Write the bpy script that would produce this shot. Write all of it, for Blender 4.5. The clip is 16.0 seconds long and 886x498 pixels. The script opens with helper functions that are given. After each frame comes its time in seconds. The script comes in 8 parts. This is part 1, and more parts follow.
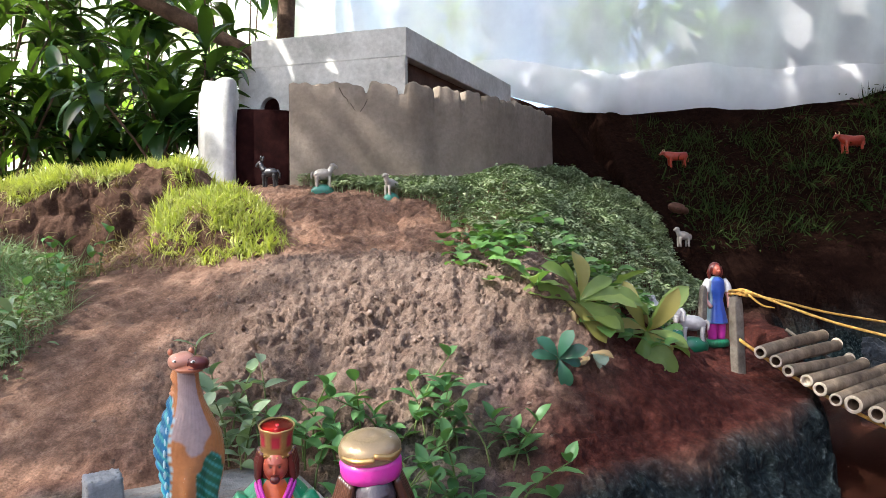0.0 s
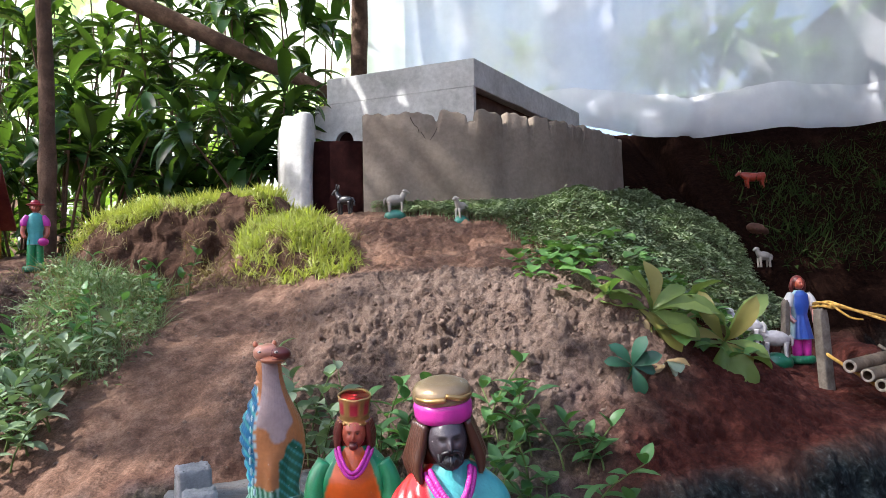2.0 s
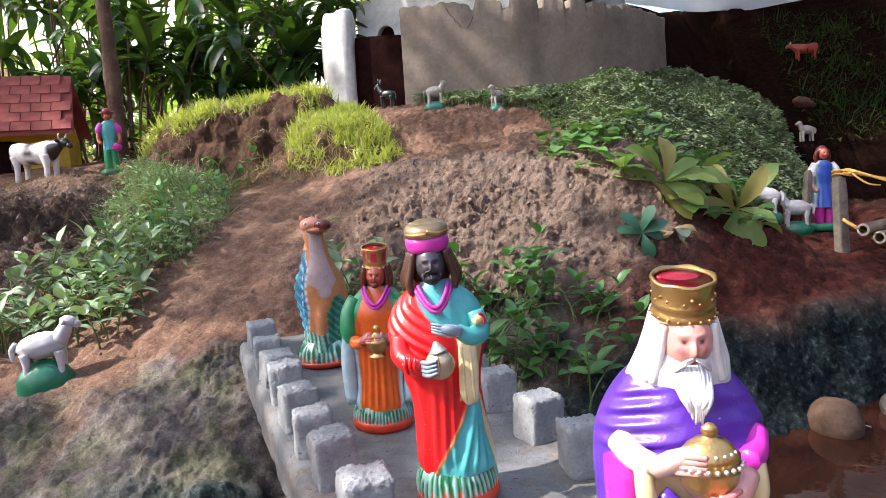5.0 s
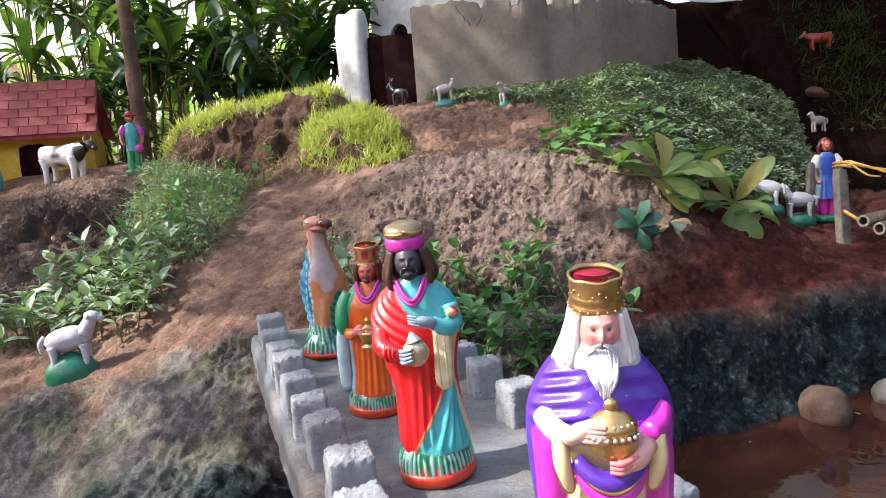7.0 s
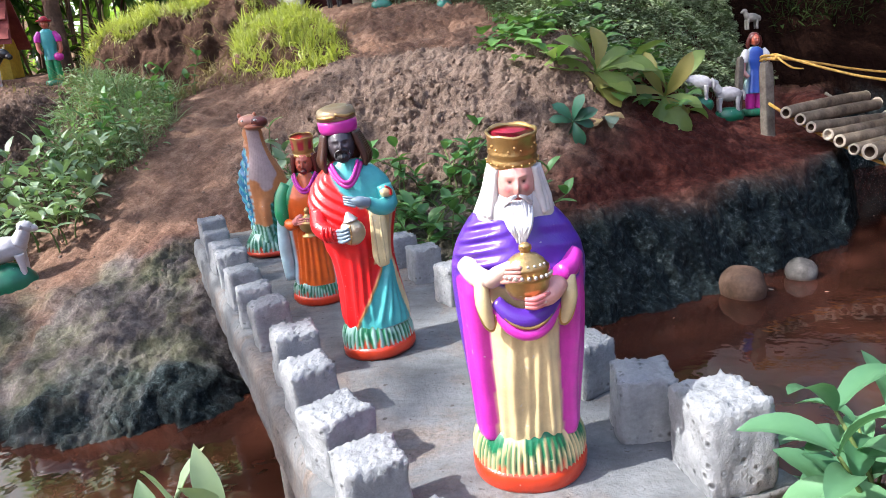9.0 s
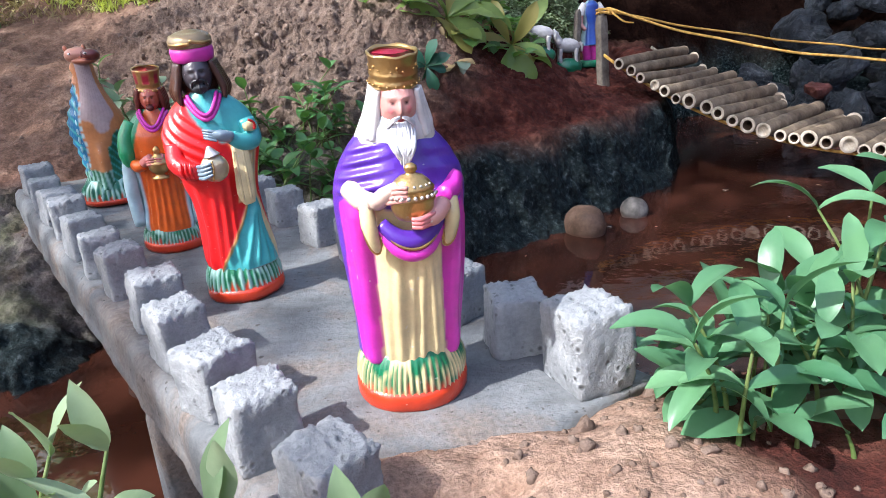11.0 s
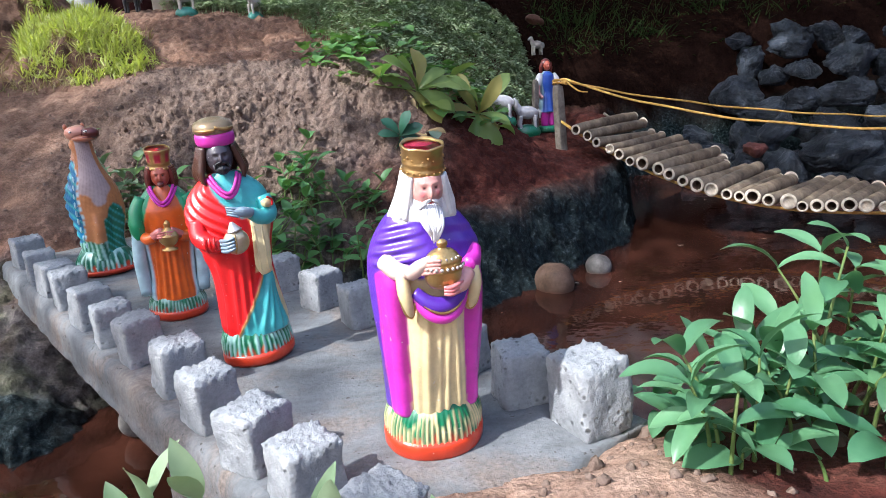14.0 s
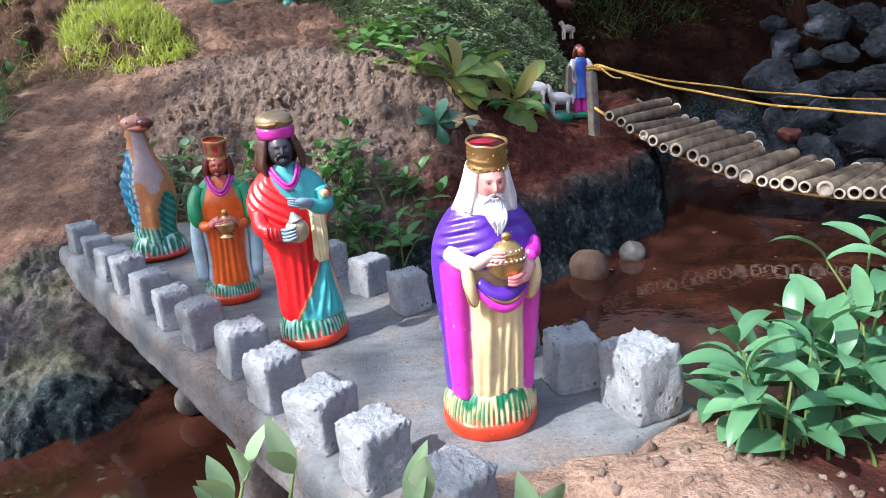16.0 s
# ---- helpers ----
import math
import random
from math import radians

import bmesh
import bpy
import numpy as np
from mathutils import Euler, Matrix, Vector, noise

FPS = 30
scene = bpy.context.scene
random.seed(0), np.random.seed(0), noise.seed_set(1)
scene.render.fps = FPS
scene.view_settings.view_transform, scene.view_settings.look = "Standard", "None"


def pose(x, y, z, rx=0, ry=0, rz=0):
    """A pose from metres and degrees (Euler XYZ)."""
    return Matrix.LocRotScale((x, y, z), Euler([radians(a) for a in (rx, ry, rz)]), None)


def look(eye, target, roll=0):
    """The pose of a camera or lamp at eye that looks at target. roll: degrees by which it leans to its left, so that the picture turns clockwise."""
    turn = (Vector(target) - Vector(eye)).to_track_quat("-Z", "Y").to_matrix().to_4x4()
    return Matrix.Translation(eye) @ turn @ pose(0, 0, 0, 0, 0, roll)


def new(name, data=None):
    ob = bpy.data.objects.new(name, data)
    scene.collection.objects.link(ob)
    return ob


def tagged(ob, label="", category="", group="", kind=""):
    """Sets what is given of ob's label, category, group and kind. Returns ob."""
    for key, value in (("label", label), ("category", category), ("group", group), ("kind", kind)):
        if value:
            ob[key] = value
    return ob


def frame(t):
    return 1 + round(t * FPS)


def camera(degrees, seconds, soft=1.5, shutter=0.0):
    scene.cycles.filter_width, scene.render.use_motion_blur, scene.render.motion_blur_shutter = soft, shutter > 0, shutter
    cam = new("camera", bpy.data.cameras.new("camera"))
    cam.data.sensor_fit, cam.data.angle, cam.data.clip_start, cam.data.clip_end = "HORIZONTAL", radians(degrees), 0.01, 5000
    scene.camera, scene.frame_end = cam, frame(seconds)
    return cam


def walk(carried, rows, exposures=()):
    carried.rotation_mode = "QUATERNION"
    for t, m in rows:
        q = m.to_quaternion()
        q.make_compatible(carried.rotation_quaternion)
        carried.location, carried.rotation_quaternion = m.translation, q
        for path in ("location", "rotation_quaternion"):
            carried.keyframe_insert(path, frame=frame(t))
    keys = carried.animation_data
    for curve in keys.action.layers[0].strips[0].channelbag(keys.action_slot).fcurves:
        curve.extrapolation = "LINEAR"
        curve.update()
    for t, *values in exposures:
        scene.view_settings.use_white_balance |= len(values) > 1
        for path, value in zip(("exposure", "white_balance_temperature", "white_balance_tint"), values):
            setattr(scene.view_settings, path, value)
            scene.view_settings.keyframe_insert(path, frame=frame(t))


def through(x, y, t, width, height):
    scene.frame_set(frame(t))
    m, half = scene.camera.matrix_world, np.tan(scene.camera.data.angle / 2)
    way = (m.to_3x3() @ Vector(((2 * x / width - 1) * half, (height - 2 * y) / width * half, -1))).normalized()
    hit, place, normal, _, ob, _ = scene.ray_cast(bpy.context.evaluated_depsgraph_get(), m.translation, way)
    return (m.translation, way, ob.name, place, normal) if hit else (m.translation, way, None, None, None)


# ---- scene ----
cam = camera(66.6, 16.0, soft=0.8)
# seconds, eye, target, roll
PATH = [
    (0, (-0.1275, -0.1956, 0.3799), (-0.1208, 1.8039, 0.3345), -0.30),
    (0.5, (-0.1456, -0.2165, 0.3836), (-0.1749, 1.7826, 0.4330), -0.63),
    (1, (-0.1703, -0.2378, 0.3985), (-0.1259, 1.7617, 0.4025), -0.84),
    (1.5, (-0.1444, -0.2110, 0.3373), (-0.1928, 1.7866, 0.4221), -1.99),
    (2, (-0.1238, -0.2231, 0.3260), (-0.3278, 1.7652, 0.3968), -1.22),
    (2.5, (-0.1066, -0.2680, 0.3019), (-0.3357, 1.7187, 0.2795), -2.91),
    (3, (-0.0965, -0.3011, 0.3058), (-0.4186, 1.6714, 0.2321), -4.08),
    (3.5, (-0.0838, -0.3282, 0.3162), (-0.4478, 1.6364, 0.2288), -3.88),
    (4, (-0.0745, -0.3448, 0.3109), (-0.4774, 1.6061, 0.1326), -2.97),
    (4.5, (-0.0583, -0.3474, 0.3040), (-0.4516, 1.6014, 0.0860), -3.74),
    (5, (-0.0431, -0.3570, 0.2999), (-0.4304, 1.5913, 0.0672), -3.63),
    (5.2, (-0.0388, -0.3614, 0.2998), (-0.4167, 1.5872, 0.0544), -3.31),
    (7.3, (0.0154, -0.4046, 0.3085), (-0.4461, 1.5252, 0.0610), -4.53),
    (7.5, (0.0162, -0.4076, 0.3056), (-0.4064, 1.5306, 0.0512), -4.48),
    (8, (0.0184, -0.4154, 0.3032), (-0.3467, 1.5158, -0.0674), -4.93),
    (8.5, (0.0240, -0.4231, 0.2909), (-0.3096, 1.5001, -0.1453), -5.33),
    (9, (0.0277, -0.4276, 0.2791), (-0.2900, 1.4803, -0.2298), -5.63),
    (9.5, (0.0268, -0.4268, 0.2716), (-0.2415, 1.4666, -0.3141), -5.78),
    (10, (0.0223, -0.4292, 0.2712), (-0.0970, 1.4567, -0.3839), -5.18),
    (10.2, (0.0201, -0.4312, 0.2691), (-0.0601, 1.4525, -0.3981), -4.96),
    (12.3, (-0.0267, -0.4514, 0.2605), (0.3570, 1.4046, -0.3784), -2.27),
    (12.5, (-0.0292, -0.4559, 0.2651), (0.3568, 1.4031, -0.3637), -2.63),
    (13, (-0.0363, -0.4616, 0.2716), (0.3822, 1.4056, -0.3100), -2.62),
    (13.5, (-0.0474, -0.4727, 0.2826), (0.2647, 1.4309, -0.2456), -3.38),
    (14, (-0.0494, -0.4878, 0.2911), (0.2227, 1.4248, -0.2265), -3.60),
    (14.5, (-0.0561, -0.4973, 0.3017), (0.2178, 1.4166, -0.2103), -3.38),
    (15, (-0.0647, -0.4962, 0.3083), (0.2320, 1.4094, -0.2214), -3.17),
    (15.5, (-0.0782, -0.5016, 0.3090), (0.1690, 1.3996, -0.2605), -3.69),
    (16, (-0.0816, -0.5053, 0.3056), (0.1201, 1.4038, -0.2555), -3.88),
]
walk(cam, [(t, look(eye, target, roll)) for t, eye, target, roll in PATH], [(0.0, 1.85, 6450, 10), (1.0, 1.48, 6100, 11), (1.5, 1.50, 6100, 12), (2.5, 1.58, 6350, 13), (3.5, 1.70, 6450, 14), (5.0, 1.70, 6450, 13), (8.0, 1.75, 6250, 11), (10.0, 1.68, 6050, 11), (12.5, 1.50, 5850, 9), (16.0, 1.60, 5850, 9)])

# ---- world, sun ----
SUN_FROM = Vector((-0.80, -0.42, 0.95)).normalized()
world = bpy.data.worlds.new("sky")
scene.world = world
world.use_nodes = True
_nt = world.node_tree
_sky = _nt.nodes.new("ShaderNodeTexSky")
_sky.sky_type = 'NISHITA'
_sky.sun_disc = False
_sky.sun_elevation = math.asin(SUN_FROM.z)
_sky.sun_rotation = math.atan2(SUN_FROM.x, SUN_FROM.y)
_sky.air_density, _sky.dust_density, _sky.ozone_density = 1.0, 4.0, 1.0
_bg = _nt.nodes["Background"]
_bg.inputs["Strength"].default_value = 0.15
_nt.links.new(_sky.outputs[0], _bg.inputs["Color"])
sun_data = bpy.data.lights.new("sun", 'SUN')
sun_data.energy = 3.0
sun_data.angle = radians(0.5)
sun_data.color = (1.0, 0.96, 0.90)
sun = new("sun", sun_data)
sun.matrix_world = look(SUN_FROM * 30, (0, 0, 0))

# ---- materials ----
def nodes_of(name):
    m = bpy.data.materials.new(name)
    m.use_nodes = True
    nt = m.node_tree
    return m, nt, nt.nodes["Principled BSDF"]


def link(nt, a, b):
    nt.links.new(a, b)


def noise_node(nt, scale, detail=6.0, rough=0.6, coord="Object", distort=0.0):
    tc = nt.nodes.new("ShaderNodeTexCoord")
    n = nt.nodes.new("ShaderNodeTexNoise")
    n.inputs["Scale"].default_value = scale
    n.inputs["Detail"].default_value = detail
    n.inputs["Roughness"].default_value = rough
    n.inputs["Distortion"].default_value = distort
    link(nt, tc.outputs[coord], n.inputs["Vector"])
    return n.outputs["Fac"]


def ramp(nt, fac, stops):
    r = nt.nodes.new("ShaderNodeValToRGB")
    el = r.color_ramp.elements
    while len(el) < len(stops):
        el.new(0.5)
    for e, (p, c) in zip(el, stops):
        e.position, e.color = p, (*c, 1)
    link(nt, fac, r.inputs["Fac"])
    return r.outputs["Color"]


def mixc(nt, fac, a, b, mode='MIX'):
    m = nt.nodes.new("ShaderNodeMix")
    m.data_type, m.blend_type = 'RGBA', mode
    for sock, v in ((m.inputs[0], fac), (m.inputs[6], a), (m.inputs[7], b)):
        if isinstance(v, (int, float)):
            sock.default_value = v
        elif isinstance(v, tuple):
            sock.default_value = (*v, 1)
        else:
            link(nt, v, sock)
    return m.outputs[2]


def bump(nt, bsdf, height, strength=0.4, distance=0.01):
    b = nt.nodes.new("ShaderNodeBump")
    b.inputs["Strength"].default_value = strength
    b.inputs["Distance"].default_value = distance
    link(nt, height, b.inputs["Height"])
    link(nt, b.outputs[0], bsdf.inputs["Normal"])


def rough_stuff(name, dark, mid, light, scale=20.0, fine=140.0, rough=0.85, relief=0.5, dist=0.004, spec=0.3):
    """Two-scale mottled matter: earth, plaster, stone, bark, cement."""
    m, nt, b = nodes_of(name)
    big = noise_node(nt, scale, 6, 0.62)
    small = noise_node(nt, fine, 5, 0.65)
    c = ramp(nt, big, [(0.30, dark), (0.5, mid), (0.70, light)])
    c2 = ramp(nt, small, [(0.30, (0.70, 0.70, 0.70)), (0.70, (1.15, 1.15, 1.15))])
    link(nt, mixc(nt, 0.6, c, c2, 'MULTIPLY'), b.inputs["Base Color"])
    b.inputs["Roughness"].default_value = rough
    b.inputs["Specular IOR Level"].default_value = spec
    add = nt.nodes.new("ShaderNodeMath")
    add.operation = 'ADD'
    link(nt, big, add.inputs[0])
    link(nt, small, add.inputs[1])
    bump(nt, b, add.outputs[0], relief, dist)
    return m


ENAMELS = {}


def enamel(name, col, rough=0.28, vary=0.25, metal=0.0, relief=0.25):
    """Hand-brushed glossy paint on cast plaster."""
    m, nt, b = nodes_of(name)
    ENAMELS[name] = (*col, metal)
    big = noise_node(nt, 45.0, 4, 0.6)
    fine = noise_node(nt, 420.0, 3, 0.6)
    lo = tuple(v * (1 - vary) for v in col)
    hi = tuple(min(1.0, v * (1 + vary * 0.6) + 0.01) for v in col)
    link(nt, ramp(nt, big, [(0.34, lo), (0.66, hi)]), b.inputs["Base Color"])
    b.inputs["Metallic"].default_value = metal
    b.inputs["Roughness"].default_value = rough
    b.inputs["Coat Weight"].default_value = 0.25
    b.inputs["Coat Roughness"].default_value = 0.2
    add = nt.nodes.new("ShaderNodeMath")
    add.operation = 'ADD'
    link(nt, big, add.inputs[0])
    link(nt, fine, add.inputs[1])
    bump(nt, b, add.outputs[0], relief, 0.0015)
    return m


def foliage(name, dark, light, rough=0.45, through_col=(0.25, 0.42, 0.05), through=0.35, island=True, scale=30.0, spec=0.4):
    """Leaf: gloss above, light passing through, each leaf a little different."""
    m, nt, b = nodes_of(name)
    if island:
        g = nt.nodes.new("ShaderNodeNewGeometry")
        rnd = g.outputs["Random Per Island"]
    else:
        g = nt.nodes.new("ShaderNodeObjectInfo")
        rnd = g.outputs["Random"]
    n = noise_node(nt, scale, 4, 0.6)
    add = nt.nodes.new("ShaderNodeMath")
    add.operation = 'MULTIPLY_ADD'
    link(nt, rnd, add.inputs[0])
    add.inputs[1].default_value = 0.6
    mul = nt.nodes.new("ShaderNodeMath")
    mul.operation = 'MULTIPLY'
    link(nt, n, mul.inputs[0])
    mul.inputs[1].default_value = 0.5
    link(nt, mul.outputs[0], add.inputs[2])
    c = ramp(nt, add.outputs[0], [(0.2, dark), (0.85, light)])
    link(nt, c, b.inputs["Base Color"])
    b.inputs["Roughness"].default_value = rough
    b.inputs["Specular IOR Level"].default_value = spec
    bump(nt, b, n, 0.2, 0.002)
    t = nt.nodes.new("ShaderNodeBsdfTranslucent")
    t.inputs["Color"].default_value = (*through_col, 1)
    mx = nt.nodes.new("ShaderNodeMixShader")
    mx.inputs[0].default_value = through
    out = nt.nodes["Material Output"]
    link(nt, b.outputs[0], mx.inputs[1])
    link(nt, t.outputs[0], mx.inputs[2])
    link(nt, mx.outputs[0], out.inputs["Surface"])
    return m


def ground_material():
    """Sandy clay, with red clay, dark painted plaster banks and algae where the attributes say."""
    m, nt, b = nodes_of("earth")
    big = noise_node(nt, 7.0, 8, 0.65)
    mid = noise_node(nt, 38.0, 8, 0.7)
    fine = noise_node(nt, 260.0, 4, 0.7)

    def attr(n):
        a = nt.nodes.new("ShaderNodeAttribute")
        a.attribute_name = n
        return a.outputs["Fac"]
    sand = ramp(nt, mid, [(0.30, (0.112, 0.062, 0.042)), (0.5, (0.190, 0.115, 0.081)), (0.70, (0.29, 0.193, 0.144))])
    sand = mixc(nt, 0.55, sand, ramp(nt, big, [(0.35, (0.70, 0.55, 0.45)), (0.65, (1.15, 1.1, 1.05))]), 'MULTIPLY')
    clod = ramp(nt, mid, [(0.28, (0.150, 0.099, 0.075)), (0.5, (0.212, 0.150, 0.117)), (0.72, (0.295, 0.221, 0.178))])
    red = ramp(nt, mid, [(0.3, (0.024, 0.005, 0.004)), (0.5, (0.066, 0.015, 0.010)), (0.7, (0.13, 0.044, 0.031))])
    crumb = noise_node(nt, 95.0, 4, 0.7)
    black = ramp(nt, crumb, [(0.40, (0.005, 0.008, 0.009)), (0.56, (0.021, 0.033, 0.034)), (0.72, (0.12, 0.14, 0.145))])
    algae = ramp(nt, mid, [(0.32, (0.060, 0.052, 0.050)), (0.5, (0.125, 0.113, 0.108)), (0.68, (0.23, 0.208, 0.195))])
    slime = ramp(nt, mid, [(0.32, (0.040, 0.052, 0.026)), (0.5, (0.085, 0.105, 0.056)), (0.68, (0.165, 0.180, 0.110))])
    algae = mixc(nt, ramp(nt, big, [(0.46, (0.0, 0.0, 0.0)), (0.60, (0.8, 0.8, 0.8))]), algae, slime)
    dust = ramp(nt, mid, [(0.3, (0.21, 0.122, 0.083)), (0.7, (0.46, 0.315, 0.235))])
    # brown earth with deep shade put into its near-black colour
    shade_loam = ramp(nt, mid, [(0.35, (0.006, 0.003, 0.0025)), (0.6, (0.016, 0.008, 0.006)), (0.75, (0.035, 0.018, 0.013))])
    c = mixc(nt, attr("clod"), sand, clod)
    c = mixc(nt, attr("shade_loam"), c, shade_loam)
    c = mixc(nt, attr("red"), c, red)
    c = mixc(nt, attr("algae"), c, algae)
    c = mixc(nt, attr("black"), c, black)
    c = mixc(nt, attr("dust"), c, dust)
    c = mixc(nt, 0.75, c, ramp(nt, fine, [(0.32, (0.5, 0.49, 0.48)), (0.68, (1.3, 1.3, 1.3))]), 'MULTIPLY')
    link(nt, c, b.inputs["Base Color"])
    r = nt.nodes.new("ShaderNodeMapRange")
    link(nt, attr("black"), r.inputs[0])
    r.inputs[3].default_value, r.inputs[4].default_value = 0.95, 0.55
    link(nt, r.outputs[0], b.inputs["Roughness"])
    # sheen taken off the near-black earth and black zones to keep them dark
    sp = nt.nodes.new("ShaderNodeMapRange")
    dry = nt.nodes.new("ShaderNodeMath")
    dry.operation = 'MULTIPLY_ADD'
    link(nt, attr("black"), dry.inputs[0])
    dry.inputs[1].default_value = 0.45
    link(nt, attr("shade_loam"), dry.inputs[2])
    link(nt, dry.outputs[0], sp.inputs[0])
    sp.inputs[3].default_value, sp.inputs[4].default_value = 0.22, 0.0
    link(nt, sp.outputs[0], b.inputs["Specular IOR Level"])
    tc = nt.nodes.new("ShaderNodeTexCoord")
    lump = nt.nodes.new("ShaderNodeTexVoronoi")
    lump.inputs["Scale"].default_value = 85.0
    lump.inputs["Randomness"].default_value = 1.0
    link(nt, tc.outputs["Object"], lump.inputs["Vector"])
    inv = nt.nodes.new("ShaderNodeMath")
    inv.operation = 'MULTIPLY'
    link(nt, lump.outputs["Distance"], inv.inputs[0])
    inv.inputs[1].default_value = -0.8
    add4 = nt.nodes.new("ShaderNodeMath")
    add4.operation = 'ADD'
    link(nt, crumb, add4.inputs[0])
    link(nt, inv.outputs[0], add4.inputs[1])
    add = nt.nodes.new("ShaderNodeMath")
    add.operation = 'ADD'
    link(nt, mid, add.inputs[0])
    link(nt, fine, add.inputs[1])
    add2 = nt.nodes.new("ShaderNodeMath")
    add2.operation = 'ADD'
    link(nt, add.outputs[0], add2.inputs[0])
    link(nt, add4.outputs[0], add2.inputs[1])
    loose = nt.nodes.new("ShaderNodeMath")
    loose.operation = 'MULTIPLY_ADD'
    link(nt, attr("clod"), loose.inputs[0])
    loose.inputs[1].default_value, loose.inputs[2].default_value = 1.3, 1.0
    deep = nt.nodes.new("ShaderNodeMath")
    deep.operation = 'MULTIPLY'
    link(nt, add2.outputs[0], deep.inputs[0])
    link(nt, loose.outputs[0], deep.inputs[1])
    bump(nt, b, deep.outputs[0], 0.85, 0.0045)
    return m


def water_material():
    m, nt, b = nodes_of("muddy_water")
    n = noise_node(nt, 5.0, 4, 0.6)
    link(nt, ramp(nt, n, [(0.35, (0.036, 0.0125, 0.0075)), (0.65, (0.054, 0.019, 0.012))]), b.inputs["Base Color"])
    b.inputs["Roughness"].default_value = 0.04
    b.inputs["IOR"].default_value = 1.33
    w = noise_node(nt, 26.0, 2, 0.5)
    bump(nt, b, w, 0.05, 0.01)
    return m


def tarp_material():
    """Thin milky plastic sheet: part clear, part scattering."""
    m, nt, b = nodes_of("plastic_sheet")
    n = noise_node(nt, 3.0, 5, 0.55)
    b.inputs["Base Color"].default_value = (0.88, 0.89, 0.92, 1)
    b.inputs["Roughness"].default_value = 0.25
    t = nt.nodes.new("ShaderNodeBsdfTranslucent")
    t.inputs["Color"].default_value = (0.93, 0.95, 0.98, 1)
    clear = nt.nodes.new("ShaderNodeBsdfTransparent")
    clear.inputs["Color"].default_value = (0.93, 0.95, 0.97, 1)
    m1 = nt.nodes.new("ShaderNodeMixShader")
    m1.inputs[0].default_value = 0.62
    link(nt, b.outputs[0], m1.inputs[1])
    link(nt, t.outputs[0], m1.inputs[2])
    m2 = nt.nodes.new("ShaderNodeMixShader")
    r = nt.nodes.new("ShaderNodeMapRange")
    link(nt, n, r.inputs[0])
    r.inputs[1].default_value, r.inputs[2].default_value = 0.35, 0.65
    r.inputs[3].default_value, r.inputs[4].default_value = 0.06, 0.26
    link(nt, r.outputs[0], m2.inputs[0])
    link(nt, m1.outputs[0], m2.inputs[1])
    link(nt, clear.outputs[0], m2.inputs[2])
    link(nt, m2.outputs[0], nt.nodes["Material Output"].inputs["Surface"])
    bump(nt, b, n, 0.3, 0.05)
    return m


M_GROUND = ground_material()
M_WATER = water_material()
M_TARP = tarp_material()
def deck_material():
    """Trowelled cement with long scuffs, dark specks and brown dirt."""
    m, nt, b = nodes_of("grey_cement")
    big = noise_node(nt, 9.0, 8, 0.65)
    dirt = noise_node(nt, 5.5, 7, 0.7, distort=0.6)
    fine = noise_node(nt, 210.0, 5, 0.7)
    tc = nt.nodes.new("ShaderNodeTexCoord")
    mp = nt.nodes.new("ShaderNodeMapping")
    mp.inputs["Rotation"].default_value = (0, 0, radians(25))
    mp.inputs["Scale"].default_value = (24, 70, 40)
    link(nt, tc.outputs["Object"], mp.inputs["Vector"])
    scuff = nt.nodes.new("ShaderNodeTexNoise")
    scuff.inputs["Scale"].default_value = 1.0
    scuff.inputs["Detail"].default_value = 5.0
    link(nt, mp.outputs[0], scuff.inputs["Vector"])
    c = ramp(nt, big, [(0.3, (0.085, 0.089, 0.093)), (0.5, (0.155, 0.162, 0.169)), (0.7, (0.235, 0.243, 0.250))])
    c = mixc(nt, 0.4, c, ramp(nt, scuff.outputs["Fac"], [(0.34, (0.6, 0.58, 0.56)), (0.5, (1.0, 1.0, 1.0)), (0.66, (1.22, 1.22, 1.22))]), 'MULTIPLY')
    c = mixc(nt, ramp(nt, dirt, [(0.47, (0, 0, 0)), (0.62, (0.8, 0.8, 0.8))]), c, ramp(nt, fine, [(0.3, (0.10, 0.070, 0.052)), (0.7, (0.26, 0.20, 0.16))]))
    c = mixc(nt, ramp(nt, noise_node(nt, 130.0, 2, 0.5), [(0.27, (0.85, 0.85, 0.85)), (0.33, (0, 0, 0))]), c, (0.055, 0.048, 0.042))
    c = mixc(nt, 0.45, c, ramp(nt, fine, [(0.3, (0.65, 0.65, 0.65)), (0.7, (1.15, 1.15, 1.15))]), 'MULTIPLY')
    link(nt, c, b.inputs["Base Color"])
    b.inputs["Roughness"].default_value = 0.75
    b.inputs["Specular IOR Level"].default_value = 0.3
    add = nt.nodes.new("ShaderNodeMath")
    add.operation = 'ADD'
    link(nt, scuff.outputs["Fac"], add.inputs[0])
    link(nt, fine, add.inputs[1])
    bump(nt, b, add.outputs[0], 0.5, 0.0035)
    return m


